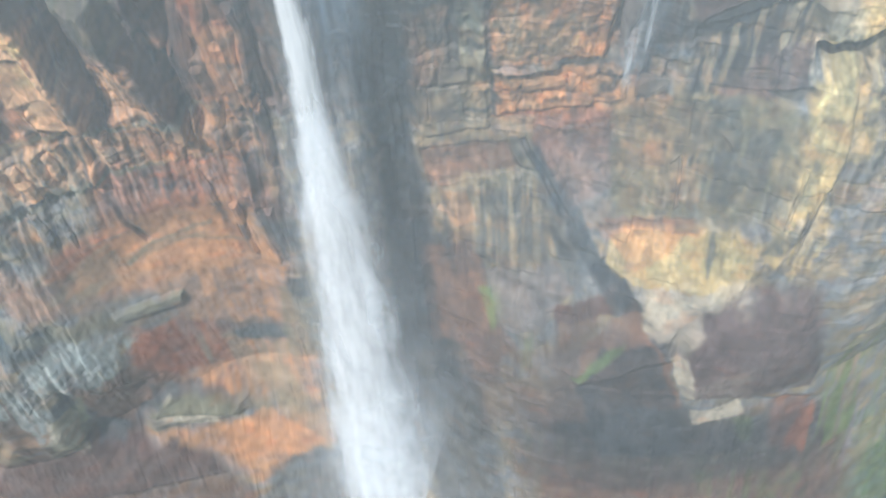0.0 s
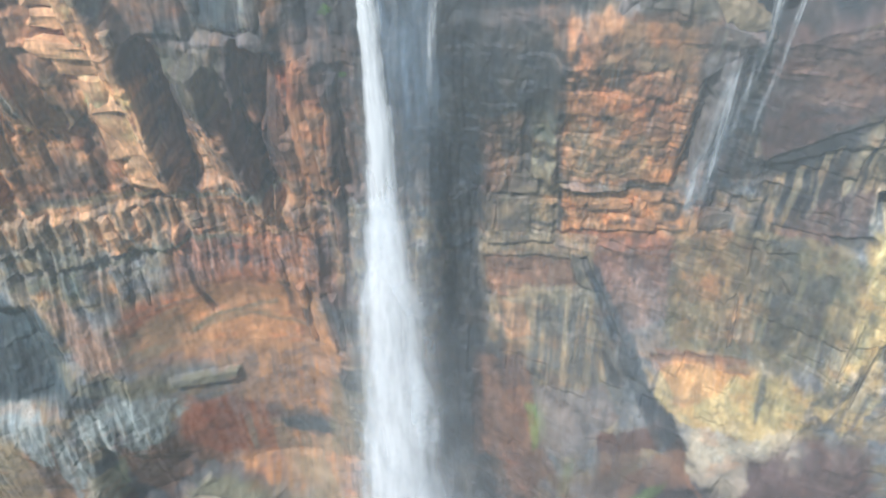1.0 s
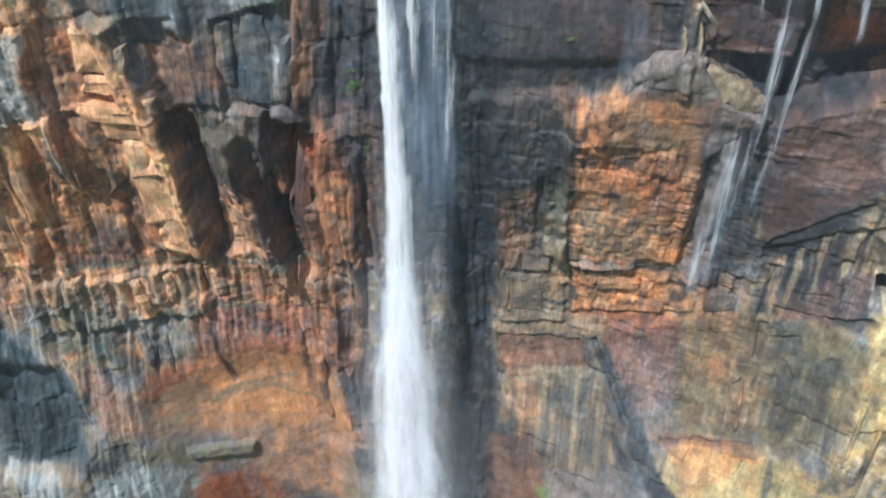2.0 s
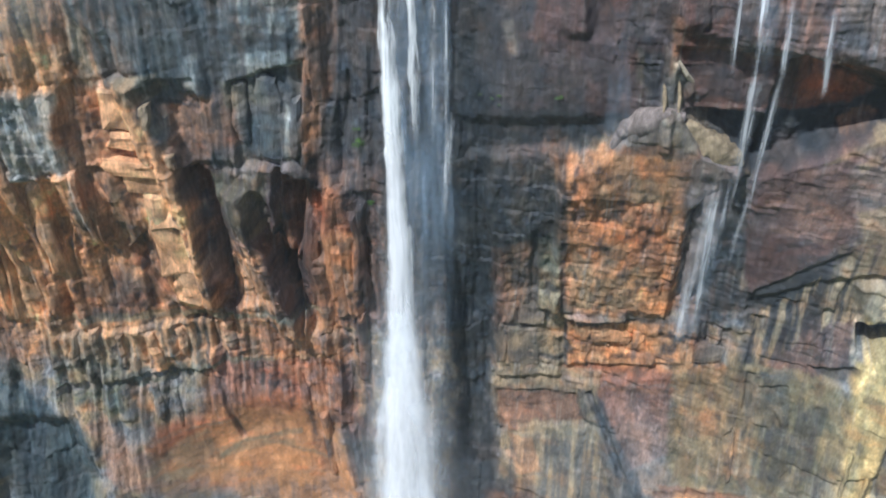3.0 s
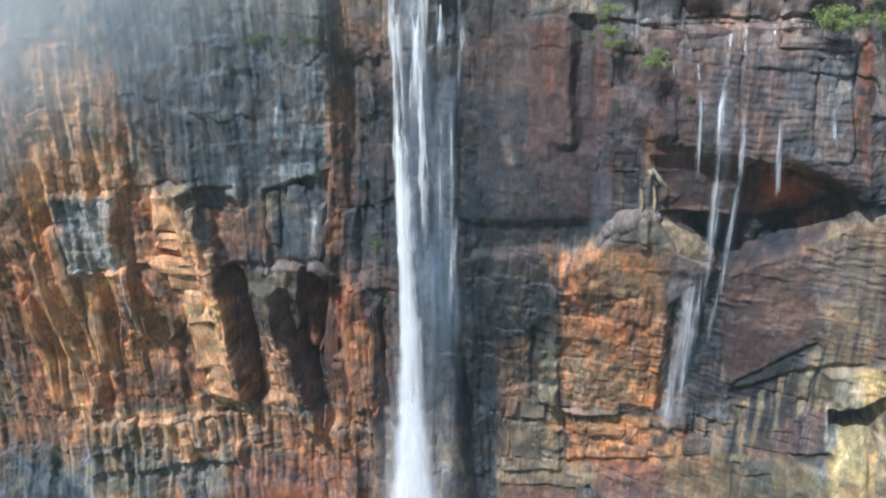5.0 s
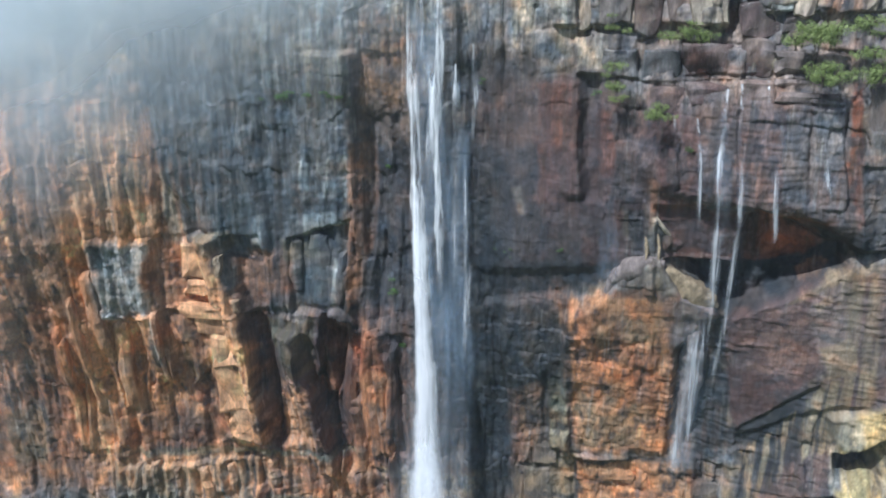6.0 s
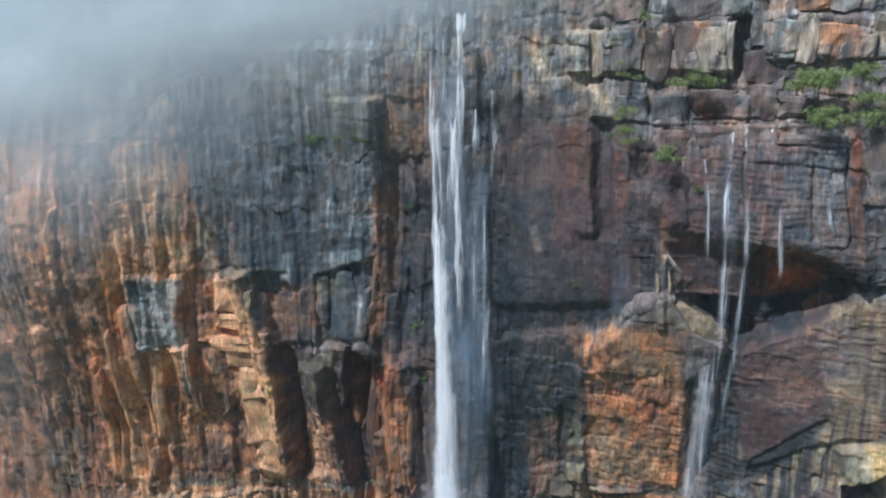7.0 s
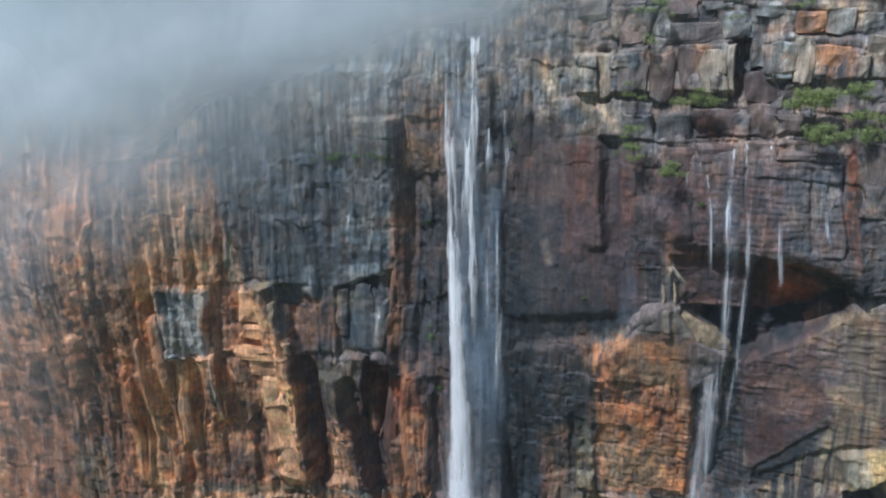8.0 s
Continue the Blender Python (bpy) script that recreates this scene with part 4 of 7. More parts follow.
zone("pale", 0.85, 0.8, 1, -157, 75, -151, 72, -139, 33, -154, 42)
zone("tan", 0.7, 1, 0, -170, 75, -157, 62, -160, 41, -180, 37)
zone("pale", 0.8, 1, 1, -137, 65, -109, 67, -100, 52, -110, 23, -128, 29, -139, 55)
zone("slate", 0.9, 1, 0, -136, 82, -126, 83, -122, 76, -128, 67, -135, 74)
zone("greengrey", 0.6, 1, 0, -140, 125, -139, 94, -125, 78, -98, 62, -102, 56, -125, 72, -140, 87)
zone("pinkrock", 0.7, 1.5, 0, -136, 121, -129, 122, -120, 109, -103, 80, -123, 86, -131, 96)
zone("umber", 0.85, 1, 0, -113, 32, -103, 28, -87, -13, -117, 13)
zone("greengrey", 0.9, 0.6, 0, -96, 66, -71, 63, -71, 59, -94, 63)
zone("greengrey", 0.6, 0.7, 0, -124, 81, -96, 67, -95, 62, -121, 74)
zone("slate", 0.8, 0.8, 0, -59, 12, -46, 12, -32, 4, -42, -10, -58, 3)
zone("greengrey", 0.7, 1.5, 0, -32, 48, -8, 66, -16, -13, -36, -21)
zone("dark", 0.8, 0.8, 0, -27, 56, -17, 64, -17, 44, -24, 44)
zone("rust", 0.6, 1.5, 0, -116, 107, -102, 118, -91, 111, -109, 94)
zone("tan", 0.6, 2, 0, -120, 91, -99, 107, -89, 110, -89, 94, -103, 81)
zone("greengrey", 0.5, 0.7, 0, -90, 95, -73, 101, -54, 98, -54, 95, -71, 97, -86, 91)
zone("dark", 0.7, 0.7, 0, -85, 139, -83, 138, -75, 100, -77, 100)
zone("dark", 0.6, 0.7, 0, -46, 121, -44, 121, -43, 99, -45, 101)
zone("dark", 0.7, 0.7, 0, -40, 99, -36, 100, -35, 90, -39, 89)
zone("dark", 0.7, 0.7, 0, -31, 110, -26, 112, -21, 73, -25, 72)
zone("tan", 0.5, 0.8, 0, -18, 121, -14, 130, -13, 113, -17, 109)
zone("umber", 0.8, 1.5, 0, 43, 139, 68, 141, 71, 132, 44, 125)
zone("umber", 0.85, 1.5, 0, 36, 89, 60, 97, 65, 49, 39, 31)
zone("moss", 0.7, 0.8, 0, 60, 71, 67, 74, 70, 61, 65, 51)
zone("slate", 0.8, 1, 0, 84, 143, 103, 114, 113, 93, 109, 88, 96, 86, 92, 94, 84, 123)
zone("tan", 0.8, 1.5, 0, 58, 122, 82, 127, 91, 98, 75, 92, 63, 95)
zone("mauve", 0.8, 1, 0, 64, 81, 91, 93, 98, 78, 86, 59, 67, 53)
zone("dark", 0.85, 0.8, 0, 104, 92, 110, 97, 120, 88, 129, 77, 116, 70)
zone("maroon", 0.85, 1, 0, 90, 69, 112, 79, 116, 70, 91, 61)
zone("olive", 0.8, 2, 0, 111, 151, 136, 166, 135, 125, 116, 118)
zone("orange", 0.2, 2, 0, 124, 155, 131, 158, 135, 127, 130, 125)
zone("slate", 0.8, 0.8, 0, 141, 178, 150, 180, 152, 163, 147, 157)
zone("slate", 0.8, 0.7, 0, 137, 162, 143, 165, 143, 157, 139, 153)
zone("slate", 0.6, 1, 0, 168, 119, 171, 132, 168, 161, 172, 163, 175, 123)
zone("olive", 0.6, 2, 0, 138, 151, 167, 169, 171, 132, 145, 125)
zone("umber", 0.85, 0.6, 0, 110, 116, 129, 120, 143, 125, 143, 123, 127, 116, 112, 113)
zone("slate", 0.7, 0.7, 0, 148, 108, 149, 124, 151, 124, 151, 99)
zone("wetshade", 0.75, 2, 0, 22, 127, 36, 130, 44, 35, 22, 15)
zone("dark", 0.7, 1, 0, -125, 327, -123, 327, -127, 291, -129, 291)
zone("greengrey", 0.6, 1.5, 0, -128, 315, -119, 314, -119, 298, -128, 297)
zone("brown", 0.5, 1, 0, -117, 322, -114, 321, -117, 295, -119, 295)
zone("umber", 0.6, 1, 0, -135, 296, -131, 297, -132, 284, -137, 284)
zone("peach", 0.6, 1, 0, -121, 300, -115, 297, -117, 284, -123, 286)
zone("slate", 0.5, 0.7, 0, -96, 320, -94, 320, -98, 286, -100, 286)
zone("teal", 0.6, 1.5, 0, -87, 299, -73, 301, -74, 286, -87, 276, -90, 288)
zone("pale", 0.6, 0.7, 0, -73, 292, -69, 293, -71, 279, -74, 279)
zone("greengrey", 0.7, 0.8, 0, -104, 283, -83, 287, -85, 277, -93, 276, -101, 278)
zone("pinkrock", 0.7, 0.6, 0, 130, 253, 137, 255, 137, 253, 130, 250)
zone("pinkrock", 0.7, 0.6, 0, 142, 250, 150, 254, 151, 252, 143, 248)
zone("pinkrock", 0.7, 0.6, 0, 148, 246, 158, 251, 158, 247, 149, 244)
zone("pinkrock", 0.7, 0.6, 0, 146, 263, 156, 268, 157, 266, 148, 261)
zone("pinkrock", 0.6, 0.6, 0, 133, 243, 143, 242, 143, 239, 134, 239)
zone("tan", 0.6, 0.6, 0, 155, 273, 161, 277, 162, 274, 157, 270)
zone("slate", 0.6, 0.6, 0, 158, 260, 167, 260, 167, 257, 159, 257)
zone("dark", 0.5, 0.6, 0, 137, 234, 147, 241, 148, 239, 138, 231)
zone("tan", 0.7, 0.8, 0, 159, 254, 170, 261, 173, 246, 164, 241)
zone("tan", 0.6, 2, 0, -129, 327, -113, 325, -117, 282, -138, 284)
zone("peach", 0.45, 1.5, 1, -129, 327, -113, 325, -117, 282, -138, 284)
zone("greengrey", 0.5, 1.5, 1, -127, 321, -116, 320, -118, 297, -129, 297)
# top of the painted fall shadow, darkened further
zone("dark", 0.6, 3, 0, 18, 324, 44, 327, 48, 279, 38, 256, 19, 254)
zone("maroon", 0.5, 3, 0, 28, 325, 47, 327, 52, 280, 34, 277)
zone("tan", 0.45, 2, 1, -145, 174, -94, 171, -31, 172, -32, 152, -81, 150, -143, 139)
zone("peach", 0.5, 1, 1, -125, 172, -74, 171, -77, 150, -119, 146)
zone("tan", 0.5, 2, 1, 40, 181, 66, 189, 68, 145, 38, 142)
zone("tan", 0.5, 1, 0, 55, 184, 66, 189, 67, 161, 57, 162)
zone("dark", 0.7, 0.7, 0, 35, 162, 67, 164, 67, 161, 35, 159)
zone("maroon", 0.5, 2, 0, 94, 318, 122, 320, 130, 283, 100, 284)
zone("wetshade", 0.5, 2, 0, 80, 302, 121, 299, 126, 283, 81, 283)
# recess right of the maroon column, its shade painted dark
zone("dark", 0.7, 1, 0, 62, 355, 69, 355, 71, 306, 65, 306)
zone("umber", 0.7, 1.5, 0, 47, 352, 61, 352, 64, 306, 48, 304)
zone("rust", 0.35, 1, 1, 49, 351, 61, 351, 62, 340, 50, 340)
zone("rust", 0.35, 0.9, 0, 44, 330, 48, 330, 49, 304, 45, 304)
zone("rust", 0.4, 1, 0, 71, 341, 75, 341, 77, 307, 73, 306)
zone("dark", 0.7, 0.8, 0, 77, 322, 82, 323, 84, 307, 78, 307)
zone("tan", 0.6, 0.7, 0, 34, 388, 38, 388, 38, 364, 35, 364)
zone("cream", 0.6, 0.7, 0, 39, 385, 43, 385, 44, 371, 40, 370)
zone("mauve", 0.5, 1.5, 1, 12, 388, 34, 390, 34, 364, 12, 363)
zone("umber", 0.6, 2, 0, 16, 343, 44, 349, 45, 304, 19, 301)
zone("dark", 0.6, 3, 0, 16, 328, 30, 329, 30, 302, 17, 301)
zone("purple", 0.6, 1, 0, 123, 344, 137, 345, 139, 313, 124, 312)
zone("slate", 0.6, 1, 0, 137, 345, 146, 345, 148, 313, 140, 313)
zone("grey", 0.6, 0.8, 0, 148, 345, 158, 346, 159, 328, 154, 324, 149, 332)
zone("rust", 0.6, 0.7, 1, 160, 356, 164, 356, 167, 314, 162, 314)
zone("maroon", 0.6, 1, 0, 90, 342, 106, 343, 110, 310, 94, 308)
zone("dark", 0.6, 0.6, 0, 123, 340, 137, 341, 137, 340, 123, 339)
zone("dark", 0.6, 0.6, 0, 123, 334, 138, 335, 138, 334, 123, 333)
zone("dark", 0.6, 0.6, 0, 123, 328, 138, 329, 138, 328, 123, 327)
zone("dark", 0.5, 0.6, 0, 124, 322, 138, 323, 138, 322, 124, 321)
zone("umber", 0.6, 4, 0, -230, 239, -159, 254, -167, 169, -248, 157)
zone("brown", 0.5, 3, 0, -216, 267, -161, 284, -159, 248, -235, 225)
zone("greengrey", 0.5, 2, 0, -196, 196, -174, 201, -179, 168, -198, 166)
zone("orange", 0.6, 1, 0, -144, 279, -138, 279, -141, 228, -149, 222)
zone("peach", 0.7, 0.8, 0, -135, 244, -120, 248, -128, 214, -141, 215)
zone("brown", 0.6, 1, 0, -117, 283, -109, 281, -107, 245, -117, 207, -119, 241)
zone("orange", 0.5, 1.5, 0, -156, 277, -143, 283, -146, 253, -159, 248)
zone("drab", 0.75, 2.5, 0, 17, 363, 46, 364, 48, 340, 45, 304, 17, 301)
zone("drab", 0.7, 2.5, 0, 25, 324, 75, 327, 79, 286, 31, 281)
zone("rust", 0.35, 0.9, 0, 46, 326, 50, 326, 51, 305, 47, 304)
zone("rust", 0.35, 1, 0, 71, 327, 76, 328, 76, 314, 73, 313)
zone("cream", 0.35, 1, 0, 37, 309, 40, 310, 42, 298, 39, 297)
zone("orange", 0.5, 2, 1, -140, 339, -115, 338, -117, 282, -138, 284)
zone("tan", 0.4, 2, 0, -140, 339, -115, 338, -117, 282, -138, 284)
zone("olive", 0.5, 1.2, 0, -126, 315, -116, 317, -116, 302, -125, 302)
zone("brown", 0.8, 0.8, 0, -115, 340, -110, 340, -109, 287, -117, 283)
# longer tan strip painting the boulder's lit upper edge
zone("tan", 0.7, 0.8, 0, 145, 272, 157, 281, 165, 287, 175, 293, 176, 289, 165, 283, 149, 273)
zone("tan", 0.5, 1.5, 1, 165, 283, 176, 289, 181, 237, 172, 234)
zone("dark", 0.4, 1.5, 1, 111, 155, 164, 181, 168, 145, 116, 117)
zone("tan", 0.4, 1, 1, 111, 155, 164, 181, 168, 145, 116, 117)
zone("dark", 0.4, 1.5, 1, 44, 121, 83, 129, 92, 92, 49, 76)
zone("slate", 0.5, 1, 1, 61, 121, 83, 126, 87, 96, 63, 94)
zone("brown", 0.6, 1.5, 0, -157, 281, -138, 282, -140, 258, -161, 253)
zone("slate", 0.5, 3, 0, -157, 349, -137, 348, -145, 286, -161, 281)
zone("wetshade", 0.7, 1.5, 0, 96, 305, 130, 307, 134, 287, 97, 288)
zone("wetshade", 0.6, 1.2, 0, 39, 260, 56, 263, 59, 244, 63, 214, 47, 210)
zone("mauve", 0.85, 1, 0, 108, 268, 119, 264, 118, 244, 113, 216, 107, 218, 106, 248)
zone("dark", 0.4, 4, 0, 53, 45, 98, 69, 134, 60, 159, 7, 210, 1, 218, -33, 54, -40)
zone("orange", 0.2, 2, 0, 111, 170, 134, 175, 140, 172, 143, 133, 117, 121)
zone("yellow", 0.2, 2, 0, 152, 174, 170, 182, 172, 150, 155, 139)
zone("rust", 0.5, 1, 0, 116, 149, 127, 156, 130, 145, 119, 139)
zone("dark", 0.7, 0.7, 0, 137, 176, 140, 177, 139, 159, 137, 159)
zone("dark", 0.75, 0.7, 0, 142, 171, 151, 176, 153, 170, 148, 164, 152, 159, 147, 148, 145, 157)
zone("orange", 0.45, 0.7, 0, 136, 150, 138, 152, 137, 130, 134, 129)
zone("orange", 0.4, 1, 0, 68, 178, 117, 188, 120, 169, 71, 158)
zone("tan", 0.6, 0.7, 0, 70, 157, 83, 157, 82, 150, 71, 147)
zone("umber", 0.8, 0.7, 0, 69, 173, 80, 174, 80, 172, 69, 170)
zone("umber", 0.8, 0.7, 0, 85, 169, 110, 174, 110, 172, 85, 166)
zone("umber", 0.8, 0.7, 0, 82, 150, 112, 158, 112, 155, 83, 148)
zone("dark", 0.8, 0.7, 0, 117, 192, 121, 193, 120, 172, 117, 171)
zone("dark", 0.8, 0.7, 0, 125, 191, 128, 193, 128, 174, 125, 173)
zone("tan", 0.6, 0.7, 0, 121, 191, 124, 191, 125, 171, 122, 170)
zone("tan", 0.6, 0.7, 0, 129, 192, 135, 195, 135, 178, 130, 175)
zone("dark", 0.8, 0.7, 0, 135, 201, 139, 202, 138, 179, 136, 178)
zone("umber", 0.7, 1.5, 0, 34, 215, 50, 221, 53, 182, 36, 176)
zone("tan", 0.5, 1, 0, 54, 206, 62, 211, 64, 190, 55, 186)
zone("tan", 0.5, 1, 0, 44, 175, 63, 182, 64, 163, 44, 163)
zone("dark", 0.8, 0.7, 0, 58, 266, 61, 266, 66, 187, 64, 186)
zone("peach", 0.6, 1.5, 0, -151, 305, -109, 301, -112, 285, -148, 283)
zone("orange", 0.5, 1.2, 0, -148, 283, -136, 283, -137, 247, -149, 247)
zone("pale", 0.5, 1, 0, -137, 284, -118, 284, -122, 250, -137, 247)
zone("orange", 0.5, 2, 0, -154, 227, -114, 223, -117, 186, -145, 172, -166, 190)
zone("peach", 0.5, 0.8, 0, -137, 222, -131, 220, -133, 189, -141, 186)
zone("peach", 0.5, 0.8, 0, -149, 226, -145, 226, -146, 190, -151, 189)
zone("teal", 0.9, 1.5, 0, -176, 149, -155, 137, -140, 119, -134, 94, -181, 99)
zone("wetshade", 0.6, 1.5, 0, -171, 121, -159, 120, -151, 103, -149, 93, -173, 95)
zone("orange", 0.5, 1.5, 0, -74, 173, -31, 172, -22, 148, -42, 147, -75, 150)
zone("orange", 0.5, 1, 0, -32, 221, -17, 222, -18, 175, -31, 172)
zone("olive", 0.55, 2, 0, 112, 169, 170, 183, 172, 150, 117, 122)
zone("wetshade", 0.75, 1, 0, 134, 200, 151, 219, 163, 235, 169, 242, 169, 215, 151, 197, 141, 181, 135, 178)
zone("tan", 0.9, 1, 2, 134, 200, 151, 219, 164, 237, 173, 246, 176, 231, 167, 212, 151, 194, 139, 180)
zone("dark", 0.6, 3, 0, -25, 322, -3, 324, -4, 251, -27, 249)
zone("drab", 0.6, 2, 0, -27, 249, -4, 251, -6, 217, -17, 216, -24, 236)
zone("dark", 0.5, 2, 2, 138, 151, 165, 177, 168, 145, 146, 127)
zone("yellow", 0.6, 1, 2, 175, 123, 181, 158, 189, 128, 181, 107)
# last darkening of the fall's painted shadow strip
zone("wetshade", 0.8, 4, 0, 17, 324, 34, 326, 37, 256, 38, 174, 27, 118, 17, 207)
zone("dark", 0.6, 4, 0, 32, 325, 47, 327, 51, 274, 58, 260, 60, 233, 37, 222)
zone("maroon", 0.4, 2, 0, 48, 327, 71, 329, 74, 301, 51, 299)
zone("pale", 0.55, 1.5, 0, -138, 282, -119, 280, -121, 249, -127, 252, -137, 247, -141, 264)
zone("tan", 0.35, 2, 1, -138, 282, -119, 280, -121, 249, -143, 256)
zone("orange", 0.5, 1.5, 0, -143, 266, -140, 246, -120, 247, -119, 214, -138, 213, -154, 227)
zone("peach", 0.5, 1, 1, -129, 327, -112, 325, -118, 282, -138, 284)
zone("brown", 0.4, 1.5, 0, -31, 324, -22, 322, -24, 281, -31, 252, -35, 252)
zone("maroon", 0.65, 2, 0, 47, 353, 62, 353, 64, 306, 48, 304)
zone("purple", 0.4, 1, 1, 47, 353, 62, 353, 64, 306, 48, 304)
zone("drab", 0.5, 1.5, 0, 70, 343, 90, 345, 94, 308, 72, 306)
zone("greengrey", 0.7, 1, 0, -139, 24, -128, 16, -132, -12, -139, -17, -144, -3)
zone("cream", 0.6, 0.8, 0, -141, 16, -135, 13, -134, -13, -139, -11, -144, -3)
zone("umber", 0.7, 1.5, 0, -126, 39, -100, 18, -103, -10, -117, -29, -127, -5)
zone("teal", 0.7, 1.5, 0, -154, 123, -140, 126, -137, 99, -139, 75, -164, 77)
zone("wetshade", 0.5, 1.5, 0, -155, 101, -145, 97, -148, 75, -159, 78)
zone("pale", 0.6, 1, 2, -164, 77, -151, 74, -139, 32, -145, 12, -152, 41, -165, 67)
zone("tan", 0.6, 1.5, 0, -166, 60, -157, 42, -156, -6, -197, -21)
zone("tan", 0.4, 2, 0, -62, -21, -30, -1, -27, -62, -57, -60)
zone("greengrey", 0.5, 0.7, 0, -91, 92, -62, 99, -39, 87, -39, 85, -62, 96, -89, 89)
zone("dark", 0.7, 1, 0, 84, 105, 92, 106, 101, 97, 97, 93)
zone("dark", 0.5, 1.5, 0, -26, 117, -15, 117, -17, 65, -25, 64)


def relief(x, z):
    """How far into the rock the face lies at x, z."""
    y = np.zeros(x.shape)
    foot = -20 + 45 * smooth((x - 20) / 50)      # below this height the face leans out into a steep apron
    low = np.maximum(z, foot)
    for zc, row in zip(SWELL_Z, SWELLS):
        for xc, deep in zip(SWELL_X, row):
            y += deep * np.exp(-((x - xc) ** 2 + (low - zc) ** 2) / 5408.0)
    y -= 0.32 * np.maximum(foot - z, 0)
    wx, wz = x + 2.2 * clouds(x / 16, z / 16, 11, 3), z + 2.0 * clouds(x / 14, z / 14, 21, 3)
    rough = np.ones(x.shape)
    for (strength, soft, outline), at in over(CALMS, x, z, 16):
        rough[at] *= 1 - strength * inside(wx[at], wz[at], outline, soft)
    jointed = smooth(0.35 + 1.6 * clouds(x / 26, z / 22, 35, 3))
    right = smooth((x - 30) / 30)
    high = smooth((z - 335) / 15) * right
    ident, gap = blocks(wx, wz, 12, 13, 31)
    y += rough * (0.35 + 0.65 * right) * ((ident - 0.5) * (2.0 + 0.6 * high) + (0.25 + 0.6 * high) * np.maximum(jointed, high) * np.exp(-((gap / 0.6) ** 2)))
    ident, gap = blocks(x + 0.9 * clouds(x / 6, z / 6, 61, 3), z + 0.7 * clouds(x / 9, z / 9, 63, 3), 5.5, 5.0, 41)
    y += rough * right * jointed * ((ident - 0.5) * 0.9 + 0.15 * np.exp(-((gap / 0.4) ** 2)))
    ident, gap = blocks(x + 2.4 * clouds(x / 14, z / 34, 65, 3), z + 6 * clouds(x / 8, z / 16, 67, 3), 5.0, 34.0, 47)
    y += rough * (1 - right) * ((ident - 0.5) * 2.3 + 0.5 * jointed * np.exp(-((gap / 0.5) ** 2)))
    bed = z / 2.6 + 1.1 * clouds(x / 30, z / 9, 71, 2)
    y += 0.3 * rough * np.abs((bed - np.floor(bed)) * 2 - 1) * smooth((x - 60) / 60) * smooth(0.3 + 1.5 * clouds(x / 30, z / 30, 73, 3))
    ledge = clouds(x / 8 + 0.6 * clouds(x / 5, z / 5, 75, 2), z / 1.7, 77, 3, 0.6)
    y -= 0.5 * (0.3 * smooth((x - 55) / 25) + 0.7 * smooth((x - 110) / 10)) * smooth((z - 196) / 20) * smooth(0.2 + 2.0 * ledge) * smooth(0.55 + 1.3 * clouds(x / 18, z / 12, 79, 3))
    flute = clouds(x / 6.5 + 0.5 * clouds(x / 20, z / 40, 83, 2), z / 70, 81, 4, 0.5)
    y += (0.7 + 1.1 * smooth((20 - x) / 40)) * (0.08 + 0.92 * rough) * (np.abs(flute) * 2.2 - 0.6)
    y += 2.2 * clouds(x / 22, z / 26, 91, 4) * (0.5 + 0.5 * rough) + 0.55 * clouds(x / 2.2, z / 2.6, 95, 3, 0.55) * (0.5 + 0.5 * rough)
    for out, flank, face, edge in BUTTRESSES:
        ex, ez = edge[0::2][::-1], edge[1::2][::-1]
        at = np.nonzero((z > ez[0] - 6) & (z < ez[-1] + 6) & (x > min(ex) - face - 12) & (x < max(ex) + flank + 12))[0]
        s = x[at] * 0.5 + wx[at] * 0.5 + 0.7 * clouds(x[at] / 3, z[at] / 5, 97, 2) - np.interp(z[at], ez, ex)
        side = np.where(s < 0, smooth(1 + s / face), np.clip(1 - s / flank, 0, 1))
        y[at] -= out * (side - 0.45 * np.exp(-((s - flank) / (flank + 4)) ** 2)) * smooth((z[at] - ez[0]) / 5 + 0.5) * smooth((ez[-1] - wz[at]) / 2 + 0.5)
    for (out, soft, outline), at in over(BULGES, x, z, 16):
        y[at] -= out * inside(wx[at] * 0.6 + x[at] * 0.4, wz[at] * 0.6 + z[at] * 0.4, outline, soft)
    return y


